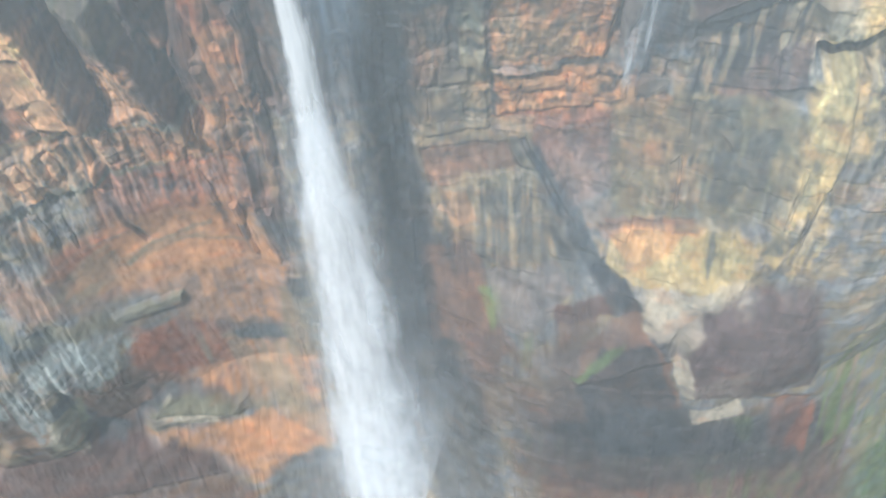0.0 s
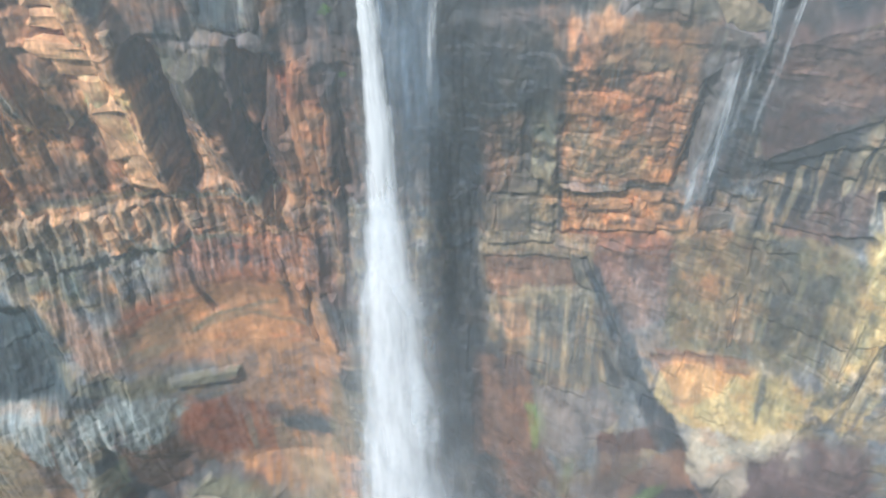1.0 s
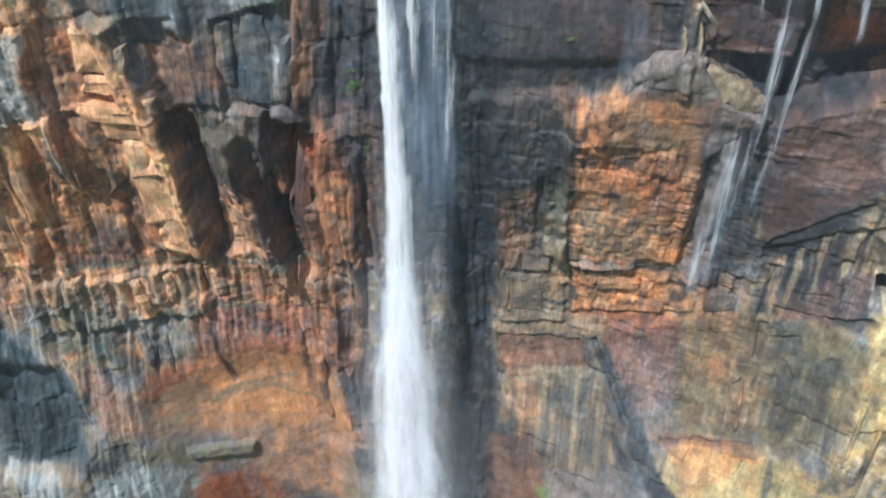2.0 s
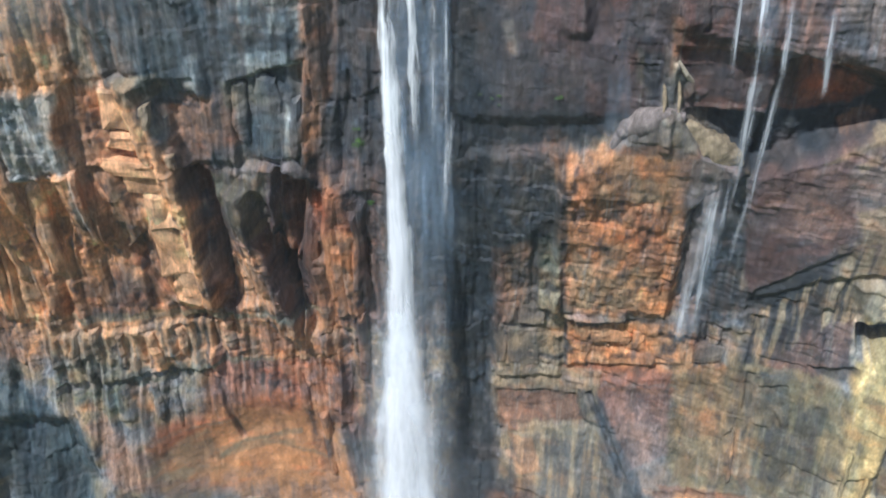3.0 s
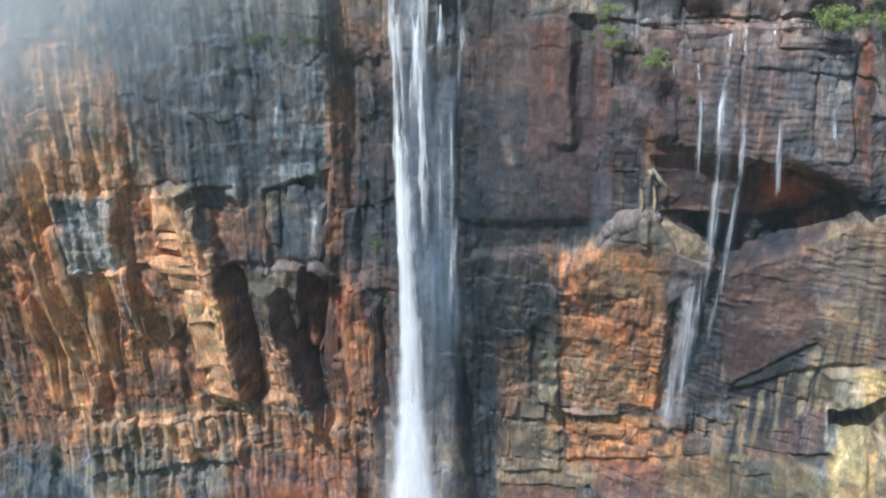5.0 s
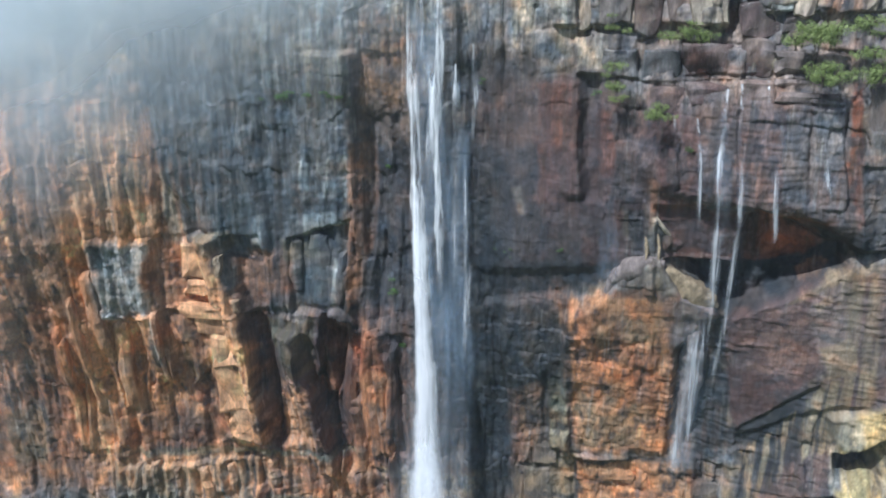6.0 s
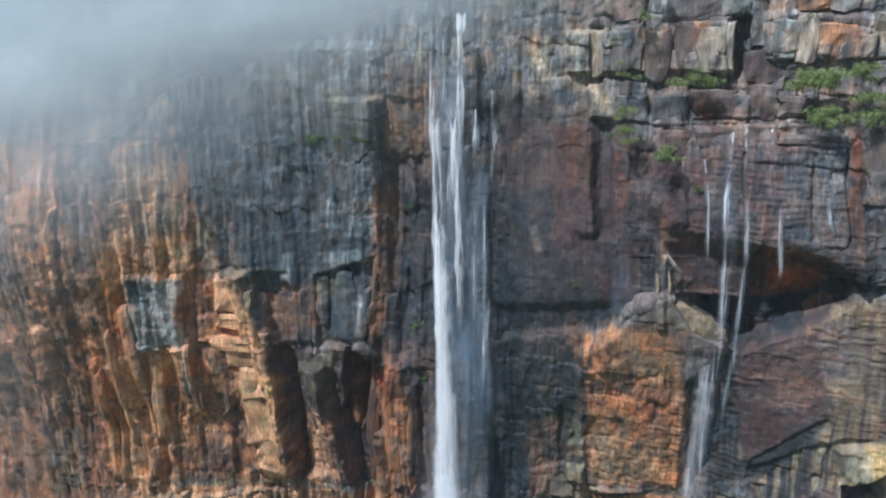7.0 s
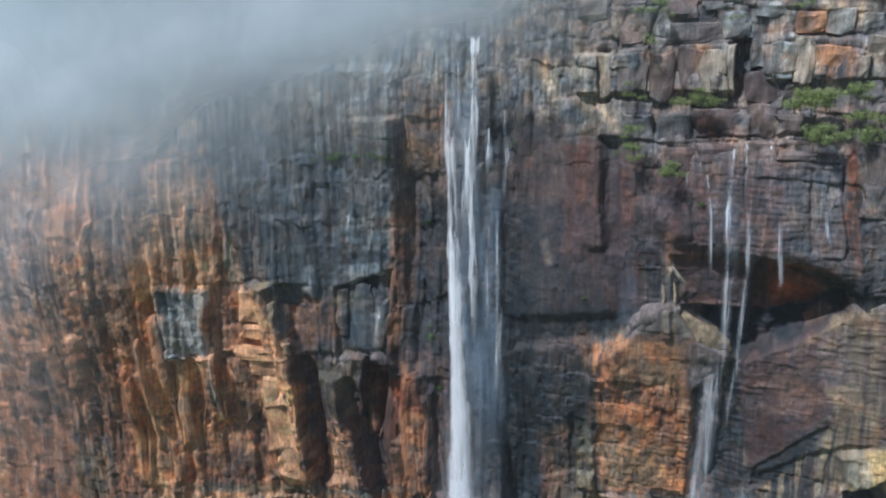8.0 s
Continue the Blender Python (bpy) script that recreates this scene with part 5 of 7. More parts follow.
def minerals(x, z):
    """Colour of the rock at x, z, with the painted shade, and how wet it is."""
    wx = x + 3.0 * clouds(x / 11, z / 14, 111, 4) + 0.8 * clouds(x / 2, z / 2.5, 117, 2)
    wz = z + 3.6 * clouds(x / 9, z / 12, 121, 4) + 1.2 * clouds(x / 1.6, z / 4, 127, 2)
    streak = smooth(0.5 + 1.6 * clouds(x / 1.9, z / 34, 131, 4, 0.6))
    slanted = smooth(0.5 + 2.4 * clouds((x - 0.06 * z) / 2.2, z / 40, 133, 3, 0.6))
    mottle = clouds(x / 6, z / 6, 141, 4)
    tint = np.empty((len(x), 3))
    tint[:] = ROCK["grey"]
    tint += (np.array(ROCK["tan"]) - tint) * smooth(0.5 + mottle)[:, None]
    wet = np.zeros(len(x))
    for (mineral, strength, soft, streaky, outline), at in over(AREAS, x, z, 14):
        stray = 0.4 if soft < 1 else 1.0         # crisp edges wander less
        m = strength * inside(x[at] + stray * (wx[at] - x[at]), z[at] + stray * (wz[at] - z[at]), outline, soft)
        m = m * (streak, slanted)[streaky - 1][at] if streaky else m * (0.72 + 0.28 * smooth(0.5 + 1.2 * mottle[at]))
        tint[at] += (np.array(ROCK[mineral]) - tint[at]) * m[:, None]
        wet[at] += ((0.8 if mineral in ("dark", "slate", "teal", "wetshade") else 0.0) - wet[at]) * m
    run = 0.25 + 0.75 * smooth((z - 60) / 90)
    for (strength, soft, outline), at in over(CALMS, x, z, 16):
        run[at] *= 1 - 0.6 * strength * inside(x[at], z[at], outline, soft)
    ident, gap = blocks(wx, wz, 7, 6.0, 43)
    flecks = run * clouds(x / 2.6, z / 7, 145, 4, 0.6) + (1 - run) * clouds(x / 5, z / 6, 147, 4, 0.6)
    tint *= (0.90 + 0.2 * ident + 0.42 * flecks + 0.25 * clouds(x / 9, z / 14, 149, 3))[:, None]
    damp = run * smooth(3.2 * clouds(x / 4.5, z / 8, 153, 4, 0.6) - 0.6) * 0.7
    tint += (np.minimum(tint, (0.05, 0.048, 0.05)) - tint) * damp[:, None]
    bleach = run * smooth(3.2 * clouds(x / 3.2, z / 5, 155, 4, 0.6) - 0.85) * 0.5
    tint += tint * 1.1 * bleach[:, None]
    patch = smooth(0.5 + 3.0 * clouds(x / 4.2 + 0.4 * clouds(x / 3, z / 3, 165, 2), z / 6.5, 163, 4, 0.55)) - 0.5
    tint *= 1 + run[:, None] * patch[:, None] * np.array((0.50, 0.42, 0.34))
    hue = clouds(x / 5, z / 7, 157, 3)[:, None] * run[:, None]
    tint *= 1 + hue * np.array((0.24, 0.0, -0.24))
    drip = run * smooth(2.4 * clouds(x / 3.0, z / 60, 151, 4, 0.6) - 0.2) * np.interp(tint[:, 0] - tint[:, 2], (0.0, 0.12, 0.3), (0.75, 0.6, 0.25))
    tint += (np.minimum(tint, (0.075, 0.066, 0.062)) - tint) * drip[:, None]
    lime = run * smooth(3.0 * clouds(x / 1.1, z / 22, 161, 3, 0.6) - 1.1) * np.interp(tint[:, 1], (0.04, 0.12), (0.08, 0.35))
    tint += (np.array((0.45, 0.42, 0.36)) - tint) * lime[:, None]
    rusty = smooth(2.6 * clouds(x / 9, z / 5, 171, 4) - 0.5) * 0.3
    tint += (tint * (1.5, 0.9, 0.6) - tint) * rusty[:, None]
    return np.clip(tint, 0.016, 0.8), np.clip(wet + drip * 0.5, 0, 1), run


# ---- materials ----


def nodes_of(name):
    m = bpy.data.materials.new(name)
    m.use_nodes = True
    t = m.node_tree
    return m, t.nodes, t.links, t.nodes["Principled BSDF"]


def made(nodes, kind, **values):
    n = nodes.new(kind)
    for key, value in values.items():
        n.inputs[key.replace("_", " ")].default_value = value
    return n


def rock_material(name="weathered sandstone"):
    """Sandstone: its minerals and painted shade stand in the colour layer, its grain and pits come from noise."""
    m, n, l, b = nodes_of(name)
    place = n.new("ShaderNodeNewGeometry")
    tint = n.new("ShaderNodeVertexColor")
    tint.layer_name = "mineral"
    wet = n.new("ShaderNodeAttribute")
    wet.attribute_name = "wet"
    fine = made(n, "ShaderNodeTexNoise", Scale=1.6, Detail=6.0, Roughness=0.7)
    coarse = made(n, "ShaderNodeTexNoise", Scale=0.35, Detail=5.0, Roughness=0.65)
    stretch = made(n, "ShaderNodeMapping", Scale=(1.0, 1.0, 0.45))
    l.new(place.outputs["Position"], stretch.inputs["Vector"])
    for k in (fine, coarse):
        l.new(stretch.outputs["Vector"], k.inputs["Vector"])
    spread = made(n, "ShaderNodeMapRange", From_Min=0.3, From_Max=0.7, To_Min=0.82, To_Max=1.18)
    l.new(fine.outputs["Fac"], spread.inputs["Value"])
    shade = n.new("ShaderNodeVectorMath")
    shade.operation = "SCALE"
    l.new(tint.outputs["Color"], shade.inputs[0])
    run = made(n, "ShaderNodeMapping", Scale=(0.55, 0.55, 0.035))
    l.new(place.outputs["Position"], run.inputs["Vector"])
    streaks = made(n, "ShaderNodeTexNoise", Scale=1.0, Detail=5.0, Roughness=0.6)
    l.new(run.outputs["Vector"], streaks.inputs["Vector"])
    wash = made(n, "ShaderNodeMapRange", From_Min=0.32, From_Max=0.68, To_Min=0.78, To_Max=1.24)
    l.new(streaks.outputs["Fac"], wash.inputs["Value"])
    amount = n.new("ShaderNodeAttribute")
    amount.attribute_name = "run"
    blend = made(n, "ShaderNodeMix", A=1.0)
    l.new(amount.outputs["Fac"], blend.inputs["Factor"])
    l.new(wash.outputs["Result"], blend.inputs["B"])
    chips = made(n, "ShaderNodeMapping", Scale=(0.85, 0.85, 0.3))
    l.new(place.outputs["Position"], chips.inputs["Vector"])
    flecks = made(n, "ShaderNodeTexNoise", Scale=1.0, Detail=4.0, Roughness=0.7)
    l.new(chips.outputs["Vector"], flecks.inputs["Vector"])
    fleck = made(n, "ShaderNodeMapRange", From_Min=0.36, From_Max=0.66, To_Min=0.78, To_Max=1.24)
    l.new(flecks.outputs["Fac"], fleck.inputs["Value"])
    worn = made(n, "ShaderNodeMix", A=1.0)
    l.new(amount.outputs["Fac"], worn.inputs["Factor"])
    l.new(fleck.outputs["Result"], worn.inputs["B"])
    mixed = n.new("ShaderNodeMath")
    mixed.operation = "MULTIPLY"
    l.new(blend.outputs["Result"], mixed.inputs[0])
    l.new(worn.outputs["Result"], mixed.inputs[1])
    stain = n.new("ShaderNodeMath")
    stain.operation = "MULTIPLY"
    l.new(spread.outputs["Result"], stain.inputs[0])
    l.new(mixed.outputs["Value"], stain.inputs[1])
    l.new(stain.outputs["Value"], shade.inputs["Scale"])
    l.new(shade.outputs["Vector"], b.inputs["Base Color"])
    gloss = made(n, "ShaderNodeMapRange", To_Min=0.9, To_Max=0.58)
    l.new(wet.outputs["Fac"], gloss.inputs["Value"])
    l.new(gloss.outputs["Result"], b.inputs["Roughness"])
    both = n.new("ShaderNodeMath")
    l.new(fine.outputs["Fac"], both.inputs[0])
    l.new(coarse.outputs["Fac"], both.inputs[1])
    bump = made(n, "ShaderNodeBump", Strength=0.55, Distance=1.0)
    l.new(both.outputs["Value"], bump.inputs["Height"])
    l.new(bump.outputs["Normal"], b.inputs["Normal"])
    return m


def plain_material(name, dark, light, scale, rough=0.9, relief_m=0.3):
    m, n, l, b = nodes_of(name)
    place = n.new("ShaderNodeNewGeometry")
    noise_a = made(n, "ShaderNodeTexNoise", Scale=scale, Detail=6.0, Roughness=0.65)
    l.new(place.outputs["Position"], noise_a.inputs["Vector"])
    ramp = n.new("ShaderNodeValToRGB")
    ramp.color_ramp.elements[0].position, ramp.color_ramp.elements[1].position = 0.32, 0.68
    ramp.color_ramp.elements[0].color, ramp.color_ramp.elements[1].color = (*dark, 1), (*light, 1)
    l.new(noise_a.outputs["Fac"], ramp.inputs["Fac"])
    l.new(ramp.outputs["Color"], b.inputs["Base Color"])
    b.inputs["Roughness"].default_value = rough
    bump = made(n, "ShaderNodeBump", Strength=0.6, Distance=relief_m)
    l.new(noise_a.outputs["Fac"], bump.inputs["Height"])
    l.new(bump.outputs["Normal"], b.inputs["Normal"])
    return m


def vapour_material(name, tint, dense, scale, stretch, contrast=1.0, glow=0.5, floor=0.3, ragged=0.0):
    """Falling water, spray or cloud: white drops with clear air between; the layer "dense" thins it out."""
    m, n, l, b = nodes_of(name)
    n.remove(b)
    place = n.new("ShaderNodeNewGeometry")
    shape = made(n, "ShaderNodeMapping", Scale=stretch)
    l.new(place.outputs["Position"], shape.inputs["Vector"])
    wisps = made(n, "ShaderNodeTexNoise", Scale=scale, Detail=5.0, Roughness=0.6)
    l.new(shape.outputs["Vector"], wisps.inputs["Vector"])
    spread = made(n, "ShaderNodeMapRange", From_Min=0.5 - 0.25 / contrast, From_Max=0.5 + 0.25 / contrast, To_Min=floor, To_Max=1.5)
    l.new(wisps.outputs["Fac"], spread.inputs["Value"])
    layer = n.new("ShaderNodeAttribute")
    layer.attribute_name = "dense"
    times = n.new("ShaderNodeMath")
    times.operation = "MULTIPLY"
    l.new(spread.outputs["Result"], times.inputs[0])
    l.new(layer.outputs["Fac"], times.inputs[1])
    if ragged:
        # streaks eat into the thin edges: layer + ragged * noise, faded out where the layer ends
        spread.inputs["To Min"].default_value, spread.inputs["To Max"].default_value = -ragged, ragged
        worn, fade = n.new("ShaderNodeMath"), n.new("ShaderNodeMath")
        worn.use_clamp = fade.use_clamp = True
        l.new(spread.outputs["Result"], worn.inputs[0])
        l.new(layer.outputs["Fac"], worn.inputs[1])
        fade.operation, fade.inputs[1].default_value = "MULTIPLY", 3.0
        l.new(layer.outputs["Fac"], fade.inputs[0])
        l.new(worn.outputs["Value"], times.inputs[0])
        l.new(fade.outputs["Value"], times.inputs[1])
    amount = n.new("ShaderNodeMath")
    amount.operation, amount.use_clamp = "MULTIPLY", True
    amount.inputs[1].default_value = dense
    l.new(times.outputs["Value"], amount.inputs[0])
    clear = n.new("ShaderNodeBsdfTransparent")
    white = made(n, "ShaderNodeBsdfDiffuse", Color=(*tint, 1))
    past = made(n, "ShaderNodeBsdfTranslucent", Color=(*tint, 1))
    drops, mix = made(n, "ShaderNodeMixShader", Fac=glow), n.new("ShaderNodeMixShader")
    l.new(white.outputs[0], drops.inputs[1])
    l.new(past.outputs[0], drops.inputs[2])
    l.new(amount.outputs["Value"], mix.inputs["Fac"])
    l.new(clear.outputs[0], mix.inputs[1])
    l.new(drops.outputs[0], mix.inputs[2])
    l.new(mix.outputs[0], n["Material Output"].inputs["Surface"])
    return m


SANDSTONE = rock_material()
WATER = vapour_material("falling white water", (0.97, 0.96, 0.94), 1.0, 0.5, (1.0, 1.0, 0.05), 1.0, 0.12, ragged=0.7)
FOAM = vapour_material("white water broken into spray", (0.93, 0.91, 0.90), 1.0, 0.2, (1.0, 1.0, 0.11), 1.0, 0.2, ragged=0.3)
VEIL = vapour_material("thin falling spray", (0.56, 0.71, 0.88), 0.46, 0.4, (1.0, 1.0, 0.05), 1.0, 0.35, ragged=0.28)
SPRAY = vapour_material("drifting spray", (0.88, 0.92, 0.96), 1.0, 0.06, (1.0, 1.0, 0.6), 1.0)
CLOUD = vapour_material("grey cloud", (0.75, 0.80, 0.815), 1.0, 0.012, (1.0, 1.0, 1.0), 0.55)
FOREST = plain_material("rain forest canopy", (0.02, 0.045, 0.012), (0.06, 0.11, 0.03), 0.12, 0.9, 3.0)
SCRUB = plain_material("scrub on the plateau", (0.05, 0.06, 0.03), (0.14, 0.13, 0.09), 0.2, 0.9, 1.0)


def grid_mesh(name, place, rows, cols, material, layers=()):
    """A mesh of rows x cols places, with layers of one number a place."""
    idx = np.arange(rows * cols).reshape(rows, cols)
    quads = np.stack([idx[:-1, :-1], idx[:-1, 1:], idx[1:, 1:], idx[1:, :-1]], -1).reshape(-1, 4)
    if layers and layers[0][0] == "dense":       # no faces where there is only clear air
        quads = quads[np.asarray(layers[0][1]).ravel()[quads].max(1) > 0.006]
    me = bpy.data.meshes.new(name)
    me.vertices.add(len(place))
    me.vertices.foreach_set("co", np.asarray(place, np.float32).ravel())
    me.loops.add(quads.size)
    me.loops.foreach_set("vertex_index", quads.ravel().astype(np.int32))
    me.polygons.add(len(quads))
    me.polygons.foreach_set("loop_start", np.arange(0, quads.size, 4, dtype=np.int32))
    me.update(calc_edges=True)
    for key, values in layers:
        values = np.asarray(values, np.float32)
        if values.ndim == 2:
            layer = me.color_attributes.new(key, "FLOAT_COLOR", "POINT")
            layer.data.foreach_set("color", np.concatenate([values, np.ones((len(values), 1), np.float32)], 1).ravel())
        else:
            layer = me.attributes.new(key, "FLOAT", "POINT")
            layer.data.foreach_set("value", values.ravel())
    me.materials.append(material)
    return me


# ---- the cliff, the plateau behind it and the valley ----
FACE_X = np.concatenate([-np.geomspace(2600, 303, 36), np.arange(-300, -192, 1.6), np.arange(-192, 192, 0.52), np.arange(192, 330, 1.6), np.geomspace(333, 2600, 36)])
FACE_Z = np.concatenate([np.arange(-260, -60, 1.6), np.arange(-60, 130, 0.7), np.arange(130, 422, 0.5), np.arange(422, 470, 1.6)])
gx, gz = [a.ravel() for a in np.meshgrid(FACE_X, FACE_Z)]
gy = relief(gx, gz)
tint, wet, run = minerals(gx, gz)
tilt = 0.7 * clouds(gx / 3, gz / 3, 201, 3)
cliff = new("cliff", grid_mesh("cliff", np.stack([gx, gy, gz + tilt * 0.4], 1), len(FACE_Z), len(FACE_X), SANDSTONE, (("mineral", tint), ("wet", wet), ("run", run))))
tagged(cliff, "sheer orange, grey and maroon sandstone cliff with dark wet streaks", "cliff", kind="structure")

GRID_Y, GRID_TINT, GRID_WET = [np.asarray(v).reshape(len(FACE_Z), len(FACE_X), -1) for v in (gy, tint, wet)]


def nearest(x, z):
    """Row and column of the cliff's lattice next to each place."""
    col = np.clip(np.searchsorted(FACE_X, np.asarray(x) - 0.3), 0, len(FACE_X) - 1)
    row = np.clip(np.searchsorted(FACE_Z, np.asarray(z) - 0.3), 0, len(FACE_Z) - 1)
    return row, col


def face_y(x, z):
    """The rock face at one place or many."""
    return GRID_Y[nearest(x, z)][..., 0]


py = np.concatenate([np.linspace(0, 60, 25), np.geomspace(64, 2600, 40)])
px = np.linspace(-2600, 2600, 160)
qx, qy = [a.ravel() for a in np.meshgrid(px, py)]
edge = np.where(qy == 0, 12.0, qy + 12)
qz = 468 + 10 * clouds(qx / 60, qy / 60, 301, 4) + 0.03 * qy
qz[qy == 0] = 462
plateau = new("plateau", grid_mesh("plateau", np.stack([qx, edge, qz], 1), len(py), len(px), SCRUB))
tagged(plateau, "flat scrub-grown sandstone plateau behind the cliff edge", "plateau", kind="structure")

gx2 = np.concatenate([-np.geomspace(4500, 300, 30), np.linspace(-280, 280, 60), np.geomspace(300, 4500, 30)])
gy2 = np.concatenate([-np.geomspace(4500, 320, 40), np.linspace(-300, 140, 60)])
qx, qy = [a.ravel() for a in np.meshgrid(gx2, gy2)]
qz = -270 + 40 * smooth((qy + 260) / 300) + 10 * clouds(qx / 50, qy / 50, 311, 5) + 40 * clouds(qx / 700, qy / 700, 317, 3)
ground = new("ground", grid_mesh("ground", np.stack([qx, qy, qz], 1), len(gy2), len(gx2), FOREST))
tagged(ground, "forested valley floor rising to the foot of the cliff", "ground", kind="structure")


# ---- falling water ----
def water_sheet(name, course, material, dense, bulge_m, seed, cols=17, step=1.2, fray=0.25, start=10, stop=30):
    """A curtain of falling water. course: rows of z, x of its two edges, y and thickness; it bulges towards the valley."""
    course = np.array([row if len(row) == 5 else (*row, 1.0) for row in course], float)[::-1]
    z = np.arange(course[0, 0], course[-1, 0], step)
    left, right, deep, thick = [np.interp(z, course[:, 0], course[:, k]) for k in (1, 2, 3, 4)]
    u = np.linspace(-1, 1, cols)
    uu, zz = np.meshgrid(u, z)
    mid, half = ((left + right) / 2)[:, None], ((right - left) / 2)[:, None]
    sway = clouds(zz / 16, uu * 0.6 + seed, seed, 3)
    ruffle = np.minimum(fray, 0.9 / half)
    x = mid + half * 1.15 * uu * (1 + ruffle * clouds(zz / 6, np.sign(uu) * 3.0 + seed, seed + 5, 4, 0.6)) + np.minimum(half * 0.15, 0.6) * sway
    y = deep[:, None] - bulge_m * half * (1 - uu**2) + np.minimum(0.12 * half, 0.5) * clouds(uu * 3, zz / 30, seed + 9, 3)
    edge_fade = smooth((1 - np.abs(uu)) * 1.7)
    ends = smooth((z - z[0]) / stop)[:, None] * smooth((z[-1] - z) / start + 0.1)[:, None]
    strands = 0.8 + 0.5 * clouds(uu * 2.6 + 0.03 * zz, zz / 40, seed + 13, 3) + np.minimum(0.35, 0.8 / half) * clouds(uu * 0.5, zz / 7, seed + 17, 3)
    thin = np.clip(dense * edge_fade * ends * strands * thick[:, None], 0, 2)
    return grid_mesh(name, np.stack([x, y, zz], -1).reshape(-1, 3), len(z), cols, material, (("dense", thin.ravel()),))


def part(name, mesh, parent, label="", shadow=True):
    ob = new(name, mesh)
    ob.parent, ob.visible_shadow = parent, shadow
    return tagged(ob, label)


main_fall = new("waterfall")
main_fall.location = (4, -6, 400)
tagged(main_fall, "tall white waterfall plunging down the cliff, fraying into spray", "waterfall")
FALL = main_fall.matrix_world.copy()
FALL.translation = main_fall.location


def fall_part(name, course, material, dense, bulge_m, seed, parent=None, **more):
    me = water_sheet(name, course, material, dense, bulge_m, seed, **more)
    me.transform(Matrix.Translation(-Vector((parent or main_fall).location)))
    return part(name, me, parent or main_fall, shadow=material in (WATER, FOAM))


fall_part("jet", [(399, 5.7, 11.1, -0.8, 0.95), (391, 6.1, 11.0, -2.6, 0.95), (389, 6.7, 9.1, -3.0, 0.7), (383, 7.0, 9.5, -3.5, 0.55), (373, 6.7, 10.6, -4.4, 0.55), (366, 6.6, 11.3, -5.0, 0.6), (351, 5.7, 11.0, -5.8, 0.65), (343, 5.3, 11.1, -6.3, 0.6), (333, 6.4, 9.9, -6.8, 0.62), (323, 6.2, 10.0, -7.2, 0.65), (309, 6.6, 10.3, -7.7, 0.75), (306, 6.5, 9.8, -7.8, 0.7), (293, 6.3, 11.4, -8.3, 0.75), (272, 7.4, 10.6, -9.1, 0.6), (259, 7.3, 9.4, -9.6, 0.3)], WATER, 1.0, 0.6, 501, fray=0.3, start=3, stop=30)
fall_part("jet", [(395, -3.6, -1.8, -1.7, 0.2), (384, -4.5, -2.0, -3.4, 0.22), (373, -5.1, -2.1, -4.4, 0.28), (360, -4.9, -1.2, -5.3, 0.35), (349, -4.9, 1.7, -6.0, 0.55), (337, -3.0, 2.0, -6.6, 0.5), (317, -3.3, 1.9, -7.4, 0.55), (312, -3.3, 1.0, -7.6, 1.1), (311, -3.3, 1.6, -7.6, 0.95), (303, -3.3, 3.4, -7.9, 1.1), (288, -2.6, 4.4, -8.5, 1.1), (271, -2.3, 5.2, -9.1, 1.1), (258, -1.7, 5.6, -9.6, 1.1), (239, -1.0, 7.0, -10.2, 1.1), (225, -0.4, 8.4, -10.7, 1), (205, -0.7, 9.2, -11.3, 0.9)], WATER, 1.0, 0.6, 511, fray=0.3, start=30, stop=20)
fall_part("jet", [(398, 0.1, 1.5, -1.1, 0.25), (377, 0.6, 2.4, -4.0, 0.3), (359, 0.6, 2.9, -5.4, 0.3), (350, 0.4, 3.0, -5.9, 0.2)], WATER, 1.0, 0.4, 515, cols=9, step=1.0, start=20, stop=20)
fall_part("jet", [(362, 4.0, 6.0, -5.7, 0.5), (356, 3.3, 5.0, -6.1, 0.35), (347, 4.1, 7.1, -6.6, 0.5), (340, 3.7, 6.7, -7.0, 0.5), (329, 2.7, 7.8, -7.4, 0.3), (311, 2.3, 7.4, -8.1, 0.25)], WATER, 1.0, 0.4, 517, cols=9, step=1.0, start=4, stop=20)
fall_part("spray_curtain", [(392, -4.2, 9.5, -2.4, 0.35), (374, -5.2, 11, -3.6, 0.55), (356, -4.5, 11.5, -4.3, 0.55), (328, -2.9, 13, -5.4, 0.6), (305, -2.8, 13, -6.3, 0.7), (266, -2.0, 14, -7.8, 0.75), (234, -1.2, 16.0, -8.9, 0.6), (193, -0.7, 19.7, -10.1, 0.25)], VEIL, 1.0, 0.3, 533, start=30, stop=60)
fall_part("spray_curtain", [(350, 9.8, 21.7, -3.9, 0.3), (329, 10.2, 22.6, -4.9, 0.45), (317, 10.7, 21.8, -5.4, 0.5), (306, 10.4, 22.1, -5.8, 0.5), (278, 10.3, 23.2, -6.9, 0.52), (244, 9.6, 24.4, -8.1, 0.48), (215, 8.4, 24.9, -9.0, 0.35), (180, 7.0, 26.5, -9.9, 0.22), (116, 6.4, 29.9, -10.5, 0.15)], VEIL, 1.0, 0.3, 535, start=30, stop=90, fray=0.1)
fall_part("jet", [(341, 13.6, 16.1, -6.4, 0.12), (317, 13.4, 15.3, -7.4, 0.25), (317, 13.3, 16.3, -7.4, 0.2), (289, 13.8, 16.2, -8.4, 0.22), (268, 14.3, 17.2, -9.3, 0.25), (236, 15.3, 19.5, -10.3, 0.22)], WATER, 1.0, 0.4, 537, cols=9, step=1.0, start=30, stop=40)
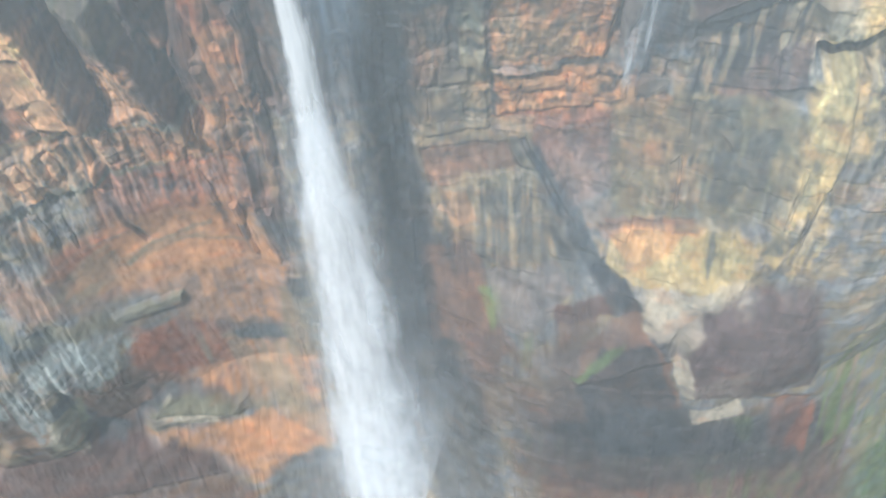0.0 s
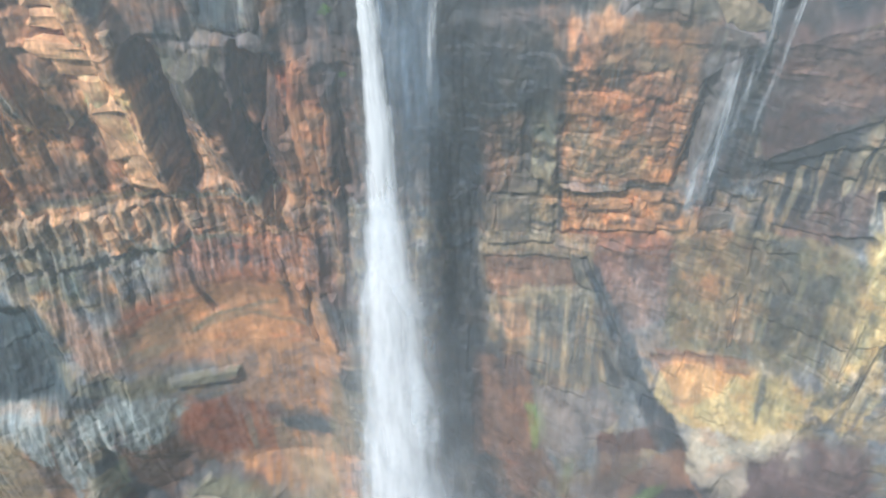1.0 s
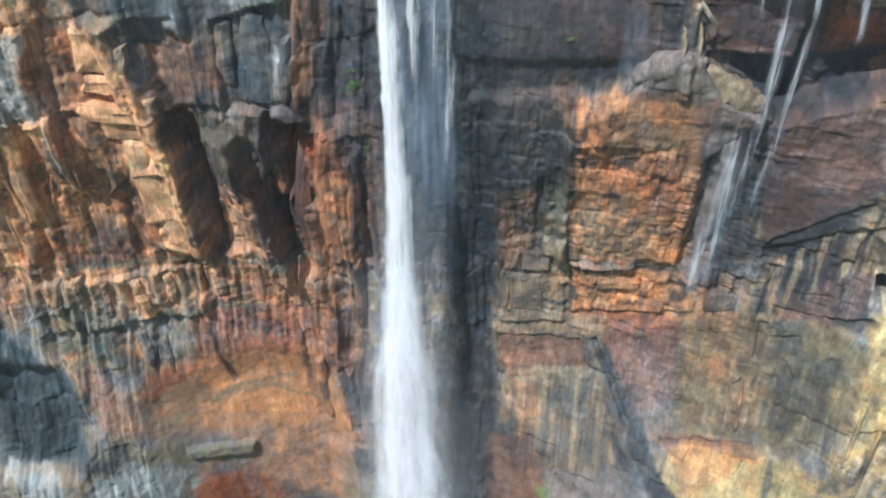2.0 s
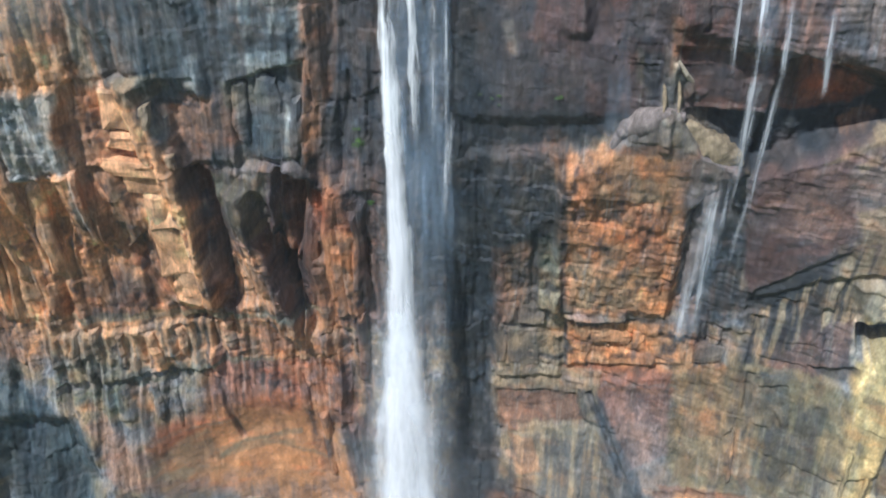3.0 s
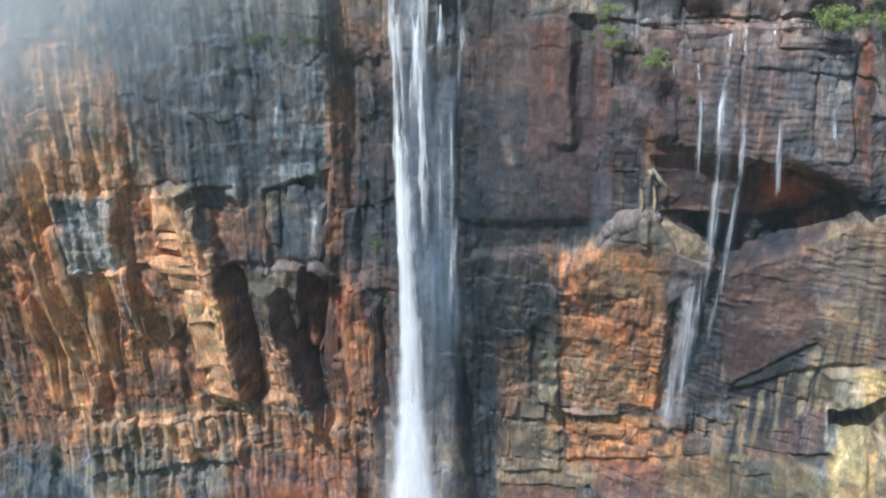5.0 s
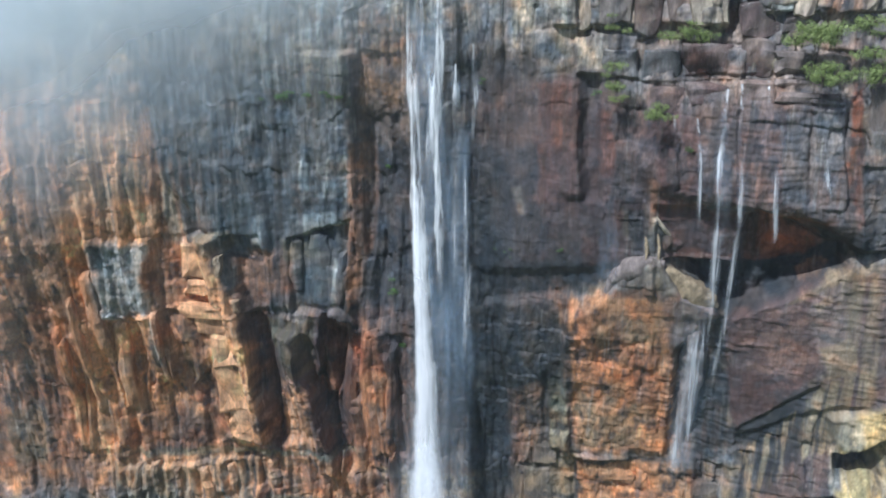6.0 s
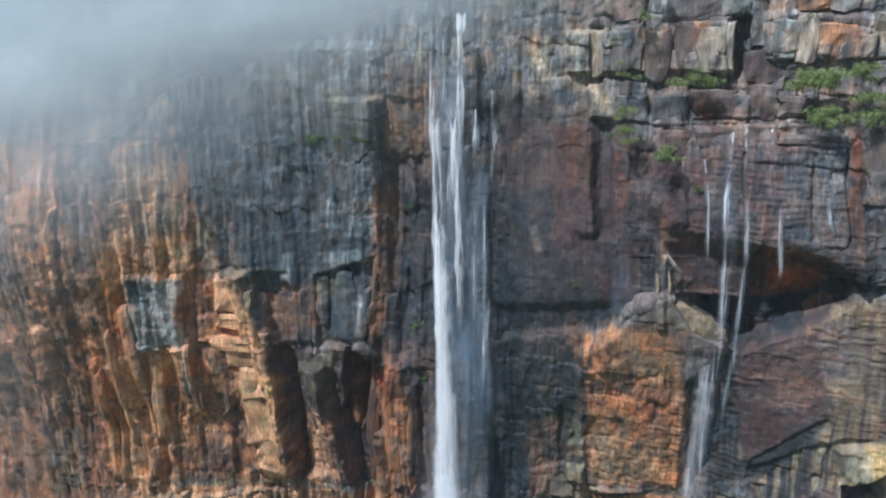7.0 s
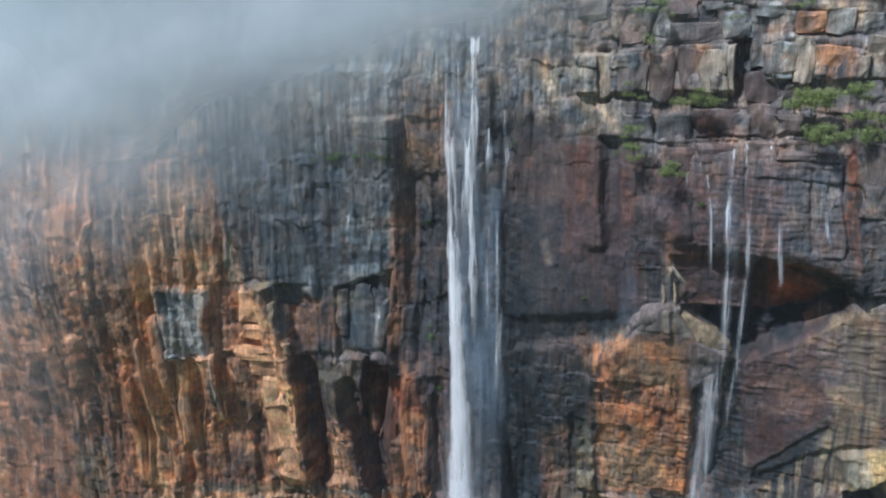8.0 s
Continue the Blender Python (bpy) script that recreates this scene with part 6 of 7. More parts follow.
fall_part("jet", [(334, 18.6, 21.1, -6.7, 0.1), (312, 18.4, 20.9, -7.6, 0.2), (310, 18.4, 20.7, -7.6, 0.2), (273, 19.2, 22.4, -9.1, 0.3), (251, 18.5, 21.5, -9.9, 0.25), (222, 17.9, 21.4, -10.8, 0.2)], WATER, 1.0, 0.4, 539, cols=9, step=1.0, start=30, stop=30)
fall_part("jet", [(262, -1.8, 5.2, -9.6), (214, -2.2, 9.2, -10.5), (187, -3.6, 10.5, -11), (160, -6, 15, -12), (136, -10, 19, -13), (100, -11, 24, -14), (60, -13, 28, -15), (23, -16, 30, -16), (-40, -19, 34, -18), (-110, -23, 42, -22), (-190, -28, 50, -30)], FOAM, 0.7, 0.6, 511, start=60, cols=26)
fall_part("jet", [(285, -2.4, 3.2, -10), (250, -1.6, 6.2, -11), (214, -1.4, 8, -12), (187, -1.6, 9, -12), (140, -4.5, 12.5, -14), (80, -6, 18, -16), (20, -8, 20, -18), (-60, -11, 25, -22), (-190, -16, 40, -32)], FOAM, 1.5, 0.5, 521, fray=0.15, start=60, cols=26)
fall_part("spray_curtain", [(250, -4.5, 13, -6.5), (200, -8, 18, -8), (150, -15, 27, -9), (110, -18, 34, -10), (20, -24, 42, -13), (-100, -30, 54, -20)], SPRAY, 0.3, 0.5, 541, start=40)


# ---- thin cascades beside the main fall ----
def cascade(label, seed, rows):
    """A thread of water that runs over the face and drops free where the rock falls back."""
    base = new("cascade")
    base.location = (rows[0][1], rows[0][3], rows[0][0])
    tagged(base, label, "waterfall", "thin cascades beside the main fall")
    fall_part("thread", rows, WATER, 0.68, 0.4, seed, base, cols=9, step=0.8, start=1, stop=8, fray=0.3)
    veil = [(z, 1.5 * a - 0.5 * b - 0.3, 1.5 * b - 0.5 * a + 0.3, y - 0.4, d) for z, a, b, y, d in rows]
    fall_part("spray_curtain", veil, VEIL, 0.45, 0.3, seed + 50, base, cols=9, step=1.5, start=8, stop=10)
    return base


cascade("bright white cascade dropping over the overhang onto the arch", 601, [(354, 115.6, 117.0, -8.3, 0.9), (343, 115.2, 116.7, -12.9, 0.5), (333, 114.6, 117.0, -14.6, 0.55), (328, 114.0, 117.8, -15.6, 1.1), (318, 114.8, 118.8, -16.6, 0.75), (305, 115.4, 119.3, -16.6, 0.4), (295, 113.6, 119.1, -16.6, 0.4), (276, 114.7, 118.4, -16.6, 0.5), (257, 114.1, 117.1, -16.6, 0.35), (243, 112.3, 116.4, -16.6, 0.3), (228, 109.6, 114.3, -16.6, 0.3)])
cascade("thin white thread of water falling past the overhang", 611, [(356, 120.9, 121.8, -7.7, 0.8), (345, 120.9, 122.5, -13.4, 0.3), (329, 121.8, 124.1, -15.7, 0.4), (318, 122.4, 124.9, -17.1, 0.6), (311, 123.0, 124.9, -17.1, 0.7), (304, 123.7, 125.3, -17.1, 0.35), (296, 122.5, 125.1, -17.1, 0.4), (275, 121.2, 123.3, -17.1, 0.4), (258, 120.8, 122.8, -17.1, 0.35), (235, 117.0, 119.8, -17.1, 0.2), (222, 117.5, 120.3, -17.1, 0.2)])
cascade("short white trickle on a jointed block", 641, [(357, 130.1, 131.3, -6.9, 0.6), (352, 130.2, 131.5, -11.3, 0.7), (348, 130.2, 131.8, -14.3, 0.8)])
cascade("faint thread of water falling before the cave", 621, [(343, 135.0, 136.2, -15.1, 0.8), (335, 136.1, 137.4, -15.8, 0.5), (326, 134.7, 136.8, -17.3, 0.35), (316, 134.8, 136.9, -18.3, 0.5), (301, 136.0, 138.3, -18.3, 0.25), (295, 133.8, 136.8, -18.3, 0.2)])
cascade("thin white thread of water winding down purple rock", 631, [(343, 105.7, 106.8, -8.2, 0.9), (337, 107.0, 108.0, -10.8, 0.5), (331, 107.6, 108.9, -12.4, 0.6), (325, 108.3, 109.6, -13.2, 0.5), (315, 108.5, 109.9, -13.2, 0.6), (309, 108.4, 110.3, -13.2, 0.3), (300, 109.0, 111.2, -13.2, 0.2)])
cascade("short faint trickle on purple rock", 632, [(344, 97.4, 98.7, -5.5, 0.3), (338, 98.4, 99.7, -7.3, 0.5), (332, 99.8, 101.2, -9.5, 0.3)])
cascade("pale trickle running down a grey block", 633, [(331, 151.3, 152.4, -15.8, 0.3), (325, 151.8, 153.6, -17.3, 0.7), (320, 153.0, 154.5, -18.4, 0.6), (315, 155.0, 156.4, -19.0, 0.3)])
cascade("thin thread of water beside the main fall", 671, [(359, 12.6, 13.5, 4.2, 0.6), (352, 12.4, 13.7, 4.2, 0.7), (349, 11.8, 15.2, 4.2, 0.9), (344, 11.0, 15.6, 4.2, 0.3), (336, 11.0, 16.1, 4.2, 0.2)])
cascade("faint trickle on wet rock beside the main fall", 681, [(367, 19.9, 20.9, 3.3, 0.5), (357, 20.2, 21.4, 3.3, 0.5), (345, 20.4, 22.5, 3.3, 0.85), (340, 19.6, 21.9, 3.3, 0.45), (325, 19.1, 21.2, 3.3, 0.3)])
veil_fall = tagged(new("cascade"), "faint blue veil of spray blowing down the dark wall", "waterfall", "thin cascades beside the main fall")
veil_fall.location = (78, -8, 320)
fall_part("spray_curtain", [(317, 72.1, 76.9, -3.0, 0.15), (308, 71.8, 79.2, -5.1, 0.35), (295, 72.2, 80.5, -5.1, 0.45), (280, 72.3, 81.5, -6.6, 0.4), (267, 72.5, 81.8, -9.4, 0.3)], VEIL, 0.8, 0.3, 661, veil_fall, cols=11, start=12, stop=15)
cascade("pale veil of water sliding down the flank of the arch", 651, [(266, 110.5, 116, -7.5, 0.3), (240, 108, 116, -8, 0.45), (215, 106.5, 114, -8, 0.5), (190, 106, 113, -8, 0.4)])


# ---- cloud and mist ----
MIST = vapour_material("thin white mist", (0.77, 0.82, 0.83), 1.0, 0.03, (1.0, 1.0, 1.0), 0.7)

def cloud_sheets(name, label, layers):
    base = new(name)
    tagged(base, label, "cloud", kind="stuff")
    for me in layers:
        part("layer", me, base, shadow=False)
    return base


def standing_cloud(k):
    """One wavy layer of the cloud that hangs before the upper cliff."""
    xs, zs = np.arange(-420, 106, 6.0), np.arange(150, 560, 5.0)
    x, z = [a.ravel() for a in np.meshgrid(xs, zs)]
    front = -26 - 12 * k - 14 * smooth((-60 - x) / 120)
    y = front + 6 * clouds(x / 45, z / 45, 700 + k, 3)
    low = np.interp(x, (-260, -225, -150, -80, -30, 25, 80), (240, 252, 276, 314, 344, 366, 390))
    dense = smooth((z - low - 9 * clouds(x / 28, z / 28, 720 + k, 4)) / 125)
    dense = dense + 0.13 * smooth((-135 - x) / 70) * smooth((z - 165) / 110)
    core = np.interp(x, (-260, -150, -80, -30, 25, 60), (335, 350, 368, 384, 393, 418))
    thick = smooth((z - core - 7 * clouds(x / 28, z / 28, 730 + k, 4)) / 40)
    edge = smooth((z - 155) / 20) * smooth((104 - x) / 40)
    return grid_mesh("layer", np.stack([x, y, z], 1), len(zs), len(xs), CLOUD, (("dense", (0.5 * dense + 0.45 * thick) * edge),))


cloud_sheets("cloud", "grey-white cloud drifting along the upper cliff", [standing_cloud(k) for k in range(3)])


def mist_layer(k):
    """One layer of the thin mist that hangs in the air before the cliff."""
    xs, ys = np.arange(-50, 130, 3.0), np.arange(-277, -150, 3.0)
    x, y = [a.ravel() for a in np.meshgrid(xs, ys)]
    z = 424.5 - 3.5 * k + 1.2 * clouds(x / 14, y / 14, 740 + k, 3)
    dense = np.interp(y, (-275, -266, -258, -248, -240, -228, -222, -214, -200, -160), (0.0, 0.055, 0.10, 0.135, 0.145, 0.145, 0.175, 0.21, 0.20, 0.0))
    side = smooth((x + 50) / 40) * smooth((130 - x) / 40)
    return grid_mesh("layer", np.stack([x, y, z], 1), len(ys), len(xs), MIST, (("dense", 1.02 * dense * side),))


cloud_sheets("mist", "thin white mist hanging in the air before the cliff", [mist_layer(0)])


def spray_layer(k):
    """Spray round the foot of the fall; the outer layer thins into haze along the whole face."""
    xs, zs = np.arange(-230 if k else -60, 230 if k else 92, 4.0), np.arange(-200, 440 if k else 230, 6.0)
    x, z = [a.ravel() for a in np.meshgrid(xs, zs)]
    y = (-62 if k else -24) + 4 * clouds(x / 20, z / 30, 760 + k, 3) - (0.33 if k else 0.1) * np.maximum(-z - 20 * k, 0)
    mid, wide = 8 + 0.06 * (150 - z), 16 + 0.10 * np.maximum(200 - z, 0)
    dense = np.exp(-((x - mid) / wide) ** 2) * smooth((150 - z) / 220) * smooth((x + 60) / 20) * smooth((90 - x) / 20)
    haze = 0.027 * k * smooth((z - 90) / 80) * (1 + 0.6 * smooth((z - 300) / 100) * smooth((110 - x) / 120))
    return grid_mesh("layer", np.stack([x, y, z], 1), len(zs), len(xs), SPRAY, (("dense", 0.26 * dense + haze),))


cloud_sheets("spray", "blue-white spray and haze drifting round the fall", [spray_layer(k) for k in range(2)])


# ---- shrubs on the ledges ----
def leaf_material(name, dark, light):
    m, n, l, b = nodes_of(name)
    island = n.new("ShaderNodeNewGeometry")
    ramp = n.new("ShaderNodeValToRGB")
    ramp.color_ramp.elements[0].color, ramp.color_ramp.elements[1].color = (*dark, 1), (*light, 1)
    l.new(island.outputs["Random Per Island"], ramp.inputs["Fac"])
    l.new(ramp.outputs["Color"], b.inputs["Base Color"])
    b.inputs["Roughness"].default_value = 0.6
    return m


LEAF = leaf_material("shrub leaves", (0.10, 0.15, 0.03), (0.36, 0.42, 0.13))
LEAF_BRIGHT = leaf_material("fern leaves", (0.05, 0.12, 0.015), (0.14, 0.24, 0.05))
BARK = plain_material("grey bark", (0.07, 0.055, 0.04), (0.18, 0.15, 0.12), 2.0, 0.9, 0.05)


def crown_mesh(seed, leaves, flat):
    """Leaf clumps on a lumpy crown about 1 m in radius, with gaps."""
    rng = random.Random(seed)
    lobes = [(Vector((rng.uniform(-0.8, 0.8), rng.uniform(-0.5, 0.5), rng.uniform(0.15, 0.75) * flat)), rng.uniform(0.22, 0.45)) for _ in range(9)]
    verts, faces = [], []
    for _ in range(leaves):
        centre, size = lobes[rng.randrange(len(lobes))]
        way = Vector((rng.gauss(0, 1), rng.gauss(0, 1), rng.gauss(0.25, 1))).normalized()
        at = centre + way * size * rng.uniform(0.55, 1.05) * Vector((1, 1, flat * 1.1)).length / 1.7
        side = way.orthogonal().normalized() @ Matrix.Rotation(rng.uniform(0, 6.3), 3, way)
        up = (way.cross(side) + way * rng.uniform(-0.6, 0.6)).normalized()
        a, b = rng.uniform(0.035, 0.07), rng.uniform(0.06, 0.12)
        k = len(verts)
        verts += [at - side * a, at + up * b * 0.4 - side * a * 0.2, at + side * a, at + up * b]
        faces += [(k, k + 1, k + 3), (k + 1, k + 2, k + 3)]
    me = bpy.data.meshes.new("crown")
    me.from_pydata(verts, [], faces)
    return me


def trunk_mesh(seed):
    """A short tapered trunk that forks into limbs."""
    rng = random.Random(seed)
    bm = bmesh.new()

    def limb(start, end, r0, r1):
        way = (end - start).normalized()
        side = way.orthogonal().normalized()
        rings = []
        for k in range(4):
            p = start.lerp(end, k / 3) + Vector((rng.uniform(-0.02, 0.02), rng.uniform(-0.02, 0.02), 0))
            r = r0 + (r1 - r0) * k / 3
            rings.append([bm.verts.new(p + (side @ Matrix.Rotation(a * math.tau / 6, 3, way)) * r) for a in range(6)])
        for lower, upper in zip(rings, rings[1:]):
            for a in range(6):
                bm.faces.new((lower[a], lower[(a + 1) % 6], upper[(a + 1) % 6], upper[a]))

    fork = Vector((rng.uniform(-0.08, 0.08), -0.05, 0.25))
    limb(Vector((0, 0, -0.35)), fork, 0.06, 0.042)
    for _ in range(5):
        limb(fork, fork + Vector((rng.uniform(-0.6, 0.6), rng.uniform(-0.3, 0.2), rng.uniform(0.15, 0.45))), 0.034, 0.012)
    me = bpy.data.meshes.new("trunk")
    bm.to_mesh(me)
    bm.free()
    return me


SHRUBS = []
for k in range(5):
    crown, trunk = crown_mesh(800 + k, 620, 0.75), trunk_mesh(820 + k)
    crown.materials.append(LEAF if k < 4 else LEAF_BRIGHT)
    trunk.materials.append(BARK)
    SHRUBS.append((crown, trunk))


def shrub(x, z, radius, kind, label):
    base = new("shrub")
    y = float(min(face_y(x, z - 0.4 * radius), face_y(x, z), face_y(x + 2, z))) - 0.15 * radius - (9.5 if z > 340 and x > 45 else 0)
    base.matrix_world = pose(x, y, z + 0.25 * radius, 0, 0, random.uniform(-40, 40)) @ Matrix.Scale(radius, 4)
    tagged(base, label, "shrub", "shrubs on the cliff ledges")
    crown, trunk = SHRUBS[kind]
    part("trunk", trunk, base)
    part("crown", crown, base)
    return base


LEDGE = "green shrub rooted on a rock ledge of the cliff"
# x, z, half width, half height, number, size
for x, z, wide, high, count, size in ((143, 370.3, 10.0, 2.8, 16, 4.4),
    (160, 374.0, 7.3, 2.2, 7, 4),
    (158, 357.6, 11.5, 2.8, 16, 4.4),
    (165, 364.0, 6.2, 1.9, 6, 4),
    (101, 369.5, 8.7, 1.6, 9, 3.7),
    (76, 352.2, 3.8, 6.8, 10, 3.3),
    (92, 342.4, 4.6, 1.6, 6, 3.4),
    (83, 406.8, 6.8, 3.2, 8, 3.5),
    (81, 394.7, 2.9, 2.0, 4, 2.6),
    (76, 373.1, 3.3, 4.1, 5, 2.4),
    (115, 403.6, 3.3, 1.1, 2, 2),
    (137, 408.0, 6.3, 1.3, 3, 2.2),
    (103, 376.1, 1.7, 1.8, 2, 2)):
    for _ in range(count):
        shrub(x + random.uniform(-wide, wide), z + random.uniform(-high, high), size * random.uniform(0.7, 1.4), random.randrange(4), LEDGE)
for x, z, wide, high, count, size in ((-56, 342.3, 12.0, 1.8, 8, 2.6),
    (-35, 344.0, 4.3, 1.9, 4, 1.8),
    (-14, 260.4, 1.7, 4.0, 5, 1.9),
    (-10, 234.5, 0.9, 2.3, 2, 1.5),
    (-16, 313.8, 0.9, 3.6, 3, 1.2),
    (33, 280.9, 4.0, 2.2, 4, 0.9),
    (56, 285.0, 2.0, 1.6, 3, 1),
    (105, 329.4, 1.1, 0.9, 2, 1.4),
    (104, 328.6, 1.2, 1.6, 2, 1.4),
    (24, 349.5, 1.4, 1.3, 2, 1.4),
    (69, 349.0, 1.8, 1.5, 2, 1.6)):
    for _ in range(count):
        shrub(x + random.uniform(-wide, wide), z + random.uniform(-high, high), size * random.uniform(0.7, 1.4), 4, "bright green fern shrub clinging to the dark wet cliff")


# ---- jointed blocks of the courses, pieces of the cliff ----
def rock_piece(x0, x1, z0, z1, proud, mineral="", seed=0):
    """One weathered block: a lumpy front with rounded edges, set into the face."""
    seed = seed or int(x0 * 37 + z0 * 11) % 9973 + 5
    rng = random.Random(seed)
    us = vs = np.array((0.0, 0.05, 0.28, 0.52, 0.75, 0.95, 1.0))
    u, v = [a.ravel() for a in np.meshgrid(us, vs)]
    skew = [rng.uniform(-0.14, 0.14) for _ in range(4)]
    corner = np.abs(u - 0.5) * np.abs(v - 0.5) * 4 * rng.uniform(0.2, 1.4)
    proud *= rng.uniform(0.35, 1.0)
    px = x0 + (x1 - x0) * (0.5 + (u - 0.5) * (1 - 0.08 * corner) + skew[0] * (v - 0.5) + 0.13 * clouds(u * 1.8, v * 1.8, seed % 997, 3))
    pz = z0 + (z1 - z0) * (0.5 + (v - 0.5) * (1 - 0.08 * corner) + skew[1] * (u - 0.5) + 0.13 * clouds(u * 1.8, v * 1.8, seed % 991, 3))
    rim = np.minimum(np.minimum(u, 1 - u) * (x1 - x0), np.minimum(v, 1 - v) * (z1 - z0))
    push = proud * np.sqrt(smooth(rim / 1.1 + 0.04)) + 1.1 * clouds(u * 2.6, v * 2.6, seed % 983, 3) + (skew[2] * (u - 0.5) + skew[3] * (v - 0.5)) * 9
    front = np.stack([px, np.median(face_y(px, pz)) - push, pz], 1)
    rim = [*range(0, 7), *range(13, 49, 7), *range(47, 41, -1), *range(35, 0, -7)]
    back = front[rim] + (0, 6.5, 0)
    faces = [(r * 7 + c, r * 7 + c + 1, r * 7 + c + 8, r * 7 + c + 7) for r in range(6) for c in range(6)]
    faces += [(rim[(k + 1) % 24], rim[k], 49 + k, 49 + (k + 1) % 24) for k in range(24)]
    me = bpy.data.meshes.new("rock_block")
    verts = np.concatenate([front, back])
    me.from_pydata(verts.tolist(), [], faces)
    at = nearest(verts[:, 0], verts[:, 2])
    tone, damp = GRID_TINT[at].copy(), GRID_WET[at][:, 0]
    tone = (tone * 0.75 + tone.mean(0) * 0.25) * rng.uniform(0.85, 1.25)
    if mineral:
        streak = smooth(0.5 + 1.5 * clouds(verts[:, 0] / 1.6, verts[:, 2] / 9, seed % 977, 3))
        tone += (np.array(ROCK[mineral]) * rng.uniform(0.85, 1.15) - tone) * (0.2 + 0.6 * streak)[:, None]
        tone *= (0.55 + 0.9 * smooth(0.5 + 1.6 * clouds(verts[:, 0] / 2.2, verts[:, 2] / 5, seed % 971, 3)))[:, None]
    layer = me.color_attributes.new("mineral", "FLOAT_COLOR", "POINT")
    layer.data.foreach_set("color", np.concatenate([tone, np.ones((len(tone), 1))], 1).astype(np.float32).ravel())
    layer = me.attributes.new("wet", "FLOAT", "POINT")
    layer.data.foreach_set("value", (damp * 0.5).astype(np.float32))
    me.attributes.new("run", "FLOAT", "POINT").data.foreach_set("value", np.full(len(verts), 1.6, np.float32))
    me.materials.append(SANDSTONE)
    return part("rock_block", me, cliff)


def course(x0, x1, z0, z1, wide, proud, seed):
    """A course of blocks of uneven width between two bedding planes."""
    rng = random.Random(seed)
    x = x0
    while x < x1:
        w = wide * math.exp(rng.gauss(0, 0.45))
        if rng.random() > 0.28:
            drop = max(0, rng.gauss(0.04, 0.12)) * (z1 - z0)
            rock_piece(x + 0.25, x + w - 0.25, z0 + rng.uniform(0, 0.6), z1 - drop, proud * rng.uniform(0.4, 1.5), "", rng.randrange(1, 10**6))
        x += w


# x and z of the block, metres proud, mineral
rock_piece(50.3, 63.1, 403.9, 412.1, 1.5, "mauve")
rock_piece(64.5, 69.2, 396.9, 407.2, 1.5, "tan")
rock_piece(70.0, 78.5, 407.4, 411.6, 1.8, "mauve")
rock_piece(88.1, 99.7, 404.1, 411.2, 2.2, "purple")
rock_piece(101.6, 113.5, 407.5, 411.0, 1.5, "grey")
rock_piece(121.2, 134.8, 404.5, 410.8, 1.5, "pale")
rock_piece(55.2, 63.7, 393.3, 402.9, 1.6, "grey")
rock_piece(68.1, 79.8, 393.8, 402.8, 2.0, "pinkrock")
rock_piece(87.5, 109.8, 393.8, 403.1, 2.4, "mauve")
rock_piece(109.8, 120.9, 396.4, 407.0, 2.0, "pale")
rock_piece(121.3, 129.0, 384.1, 395.5, 1.6, "grey")
rock_piece(128.9, 137.1, 380.7, 394.8, 1.6, "pale")
rock_piece(137.3, 149.0, 397.7, 406.7, 2.0, "orange")
rock_piece(149.2, 160.1, 397.7, 407.1, 2.0, "pale")
rock_piece(162.2, 170.1, 398.1, 406.1, 1.8, "pale")
rock_piece(59.2, 67.7, 370.8, 391.0, 1.6, "tan")
rock_piece(68.6, 80.5, 373.8, 393.3, 1.6, "mauve")
rock_piece(81.0, 92.0, 370.3, 391.5, 2.2, "maroon")
rock_piece(92.8, 103.1, 374.4, 392.9, 1.8, "pinkrock")
rock_piece(101.3, 115.5, 375.2, 393.8, 2.6, "cream")
rock_piece(119.5, 133.1, 371.0, 383.6, 2.0, "purple")
rock_piece(136.7, 145.5, 378.9, 396.9, 2.4, "cream")
rock_piece(145.5, 158.8, 381.4, 393.5, 1.6, "orange")
rock_piece(158.9, 165.2, 381.1, 390.5, 1.8, "cream")
rock_piece(164.4, 172.9, 386.7, 397.2, 2.0, "cream")
rock_piece(135.0, 146.6, 373.0, 379.4, 1.6, "mauve")
rock_piece(157.9, 171.8, 371.4, 379.7, 1.4, "grey")
rock_piece(70.3, 84.3, 354.8, 365.0, 1.8, "grey")
rock_piece(85.0, 99.8, 354.7, 365.9, 2.4, "slate")
rock_piece(99.7, 118.7, 356.4, 367.5, 2.0, "maroon")
rock_piece(120.0, 132.1, 356.9, 370.2, 1.8, "maroon")
rock_piece(132.4, 146.0, 358.5, 366.6, 2.2, "mauve")
rock_piece(146.1, 158.7, 357.8, 366.0, 2.0, "mauve")
rock_piece(88.6, 101.8, 342.5, 352.4, 2.4, "purple")
rock_piece(102.1, 119.2, 345.8, 354.2, 1.8, "maroon")
rock_piece(119.7, 133.0, 346.7, 355.7, 1.8, "pinkrock")
rock_piece(132.9, 146.3, 352.7, 356.8, 1.6, "mauve")
rock_piece(133.3, 155.2, 348.4, 352.5, 1.8, "mauve")
rock_piece(165.8, 175.8, 324.1, 356.1, 1.6, "mauve")
rock_piece(-105.3, -91.1, 264.0, 279.8, 1.4, "peach")
rock_piece(-91.1, -86.6, 266.5, 275.4, 1.0, "tan")
rock_piece(-105.2, -85.5, 257.1, 264.1, 1.6, "peach")
rock_piece(-107.3, -85.3, 246.2, 253.1, 1.8, "peach")
rock_piece(-85.1, -81.3, 249.2, 255.2, 1.0, "tan")
rock_piece(-101.1, -83.3, 237.7, 247.6, 1.6, "peach")
rock_piece(-95.4, -81.3, 221.4, 239.8, 1.6, "peach")
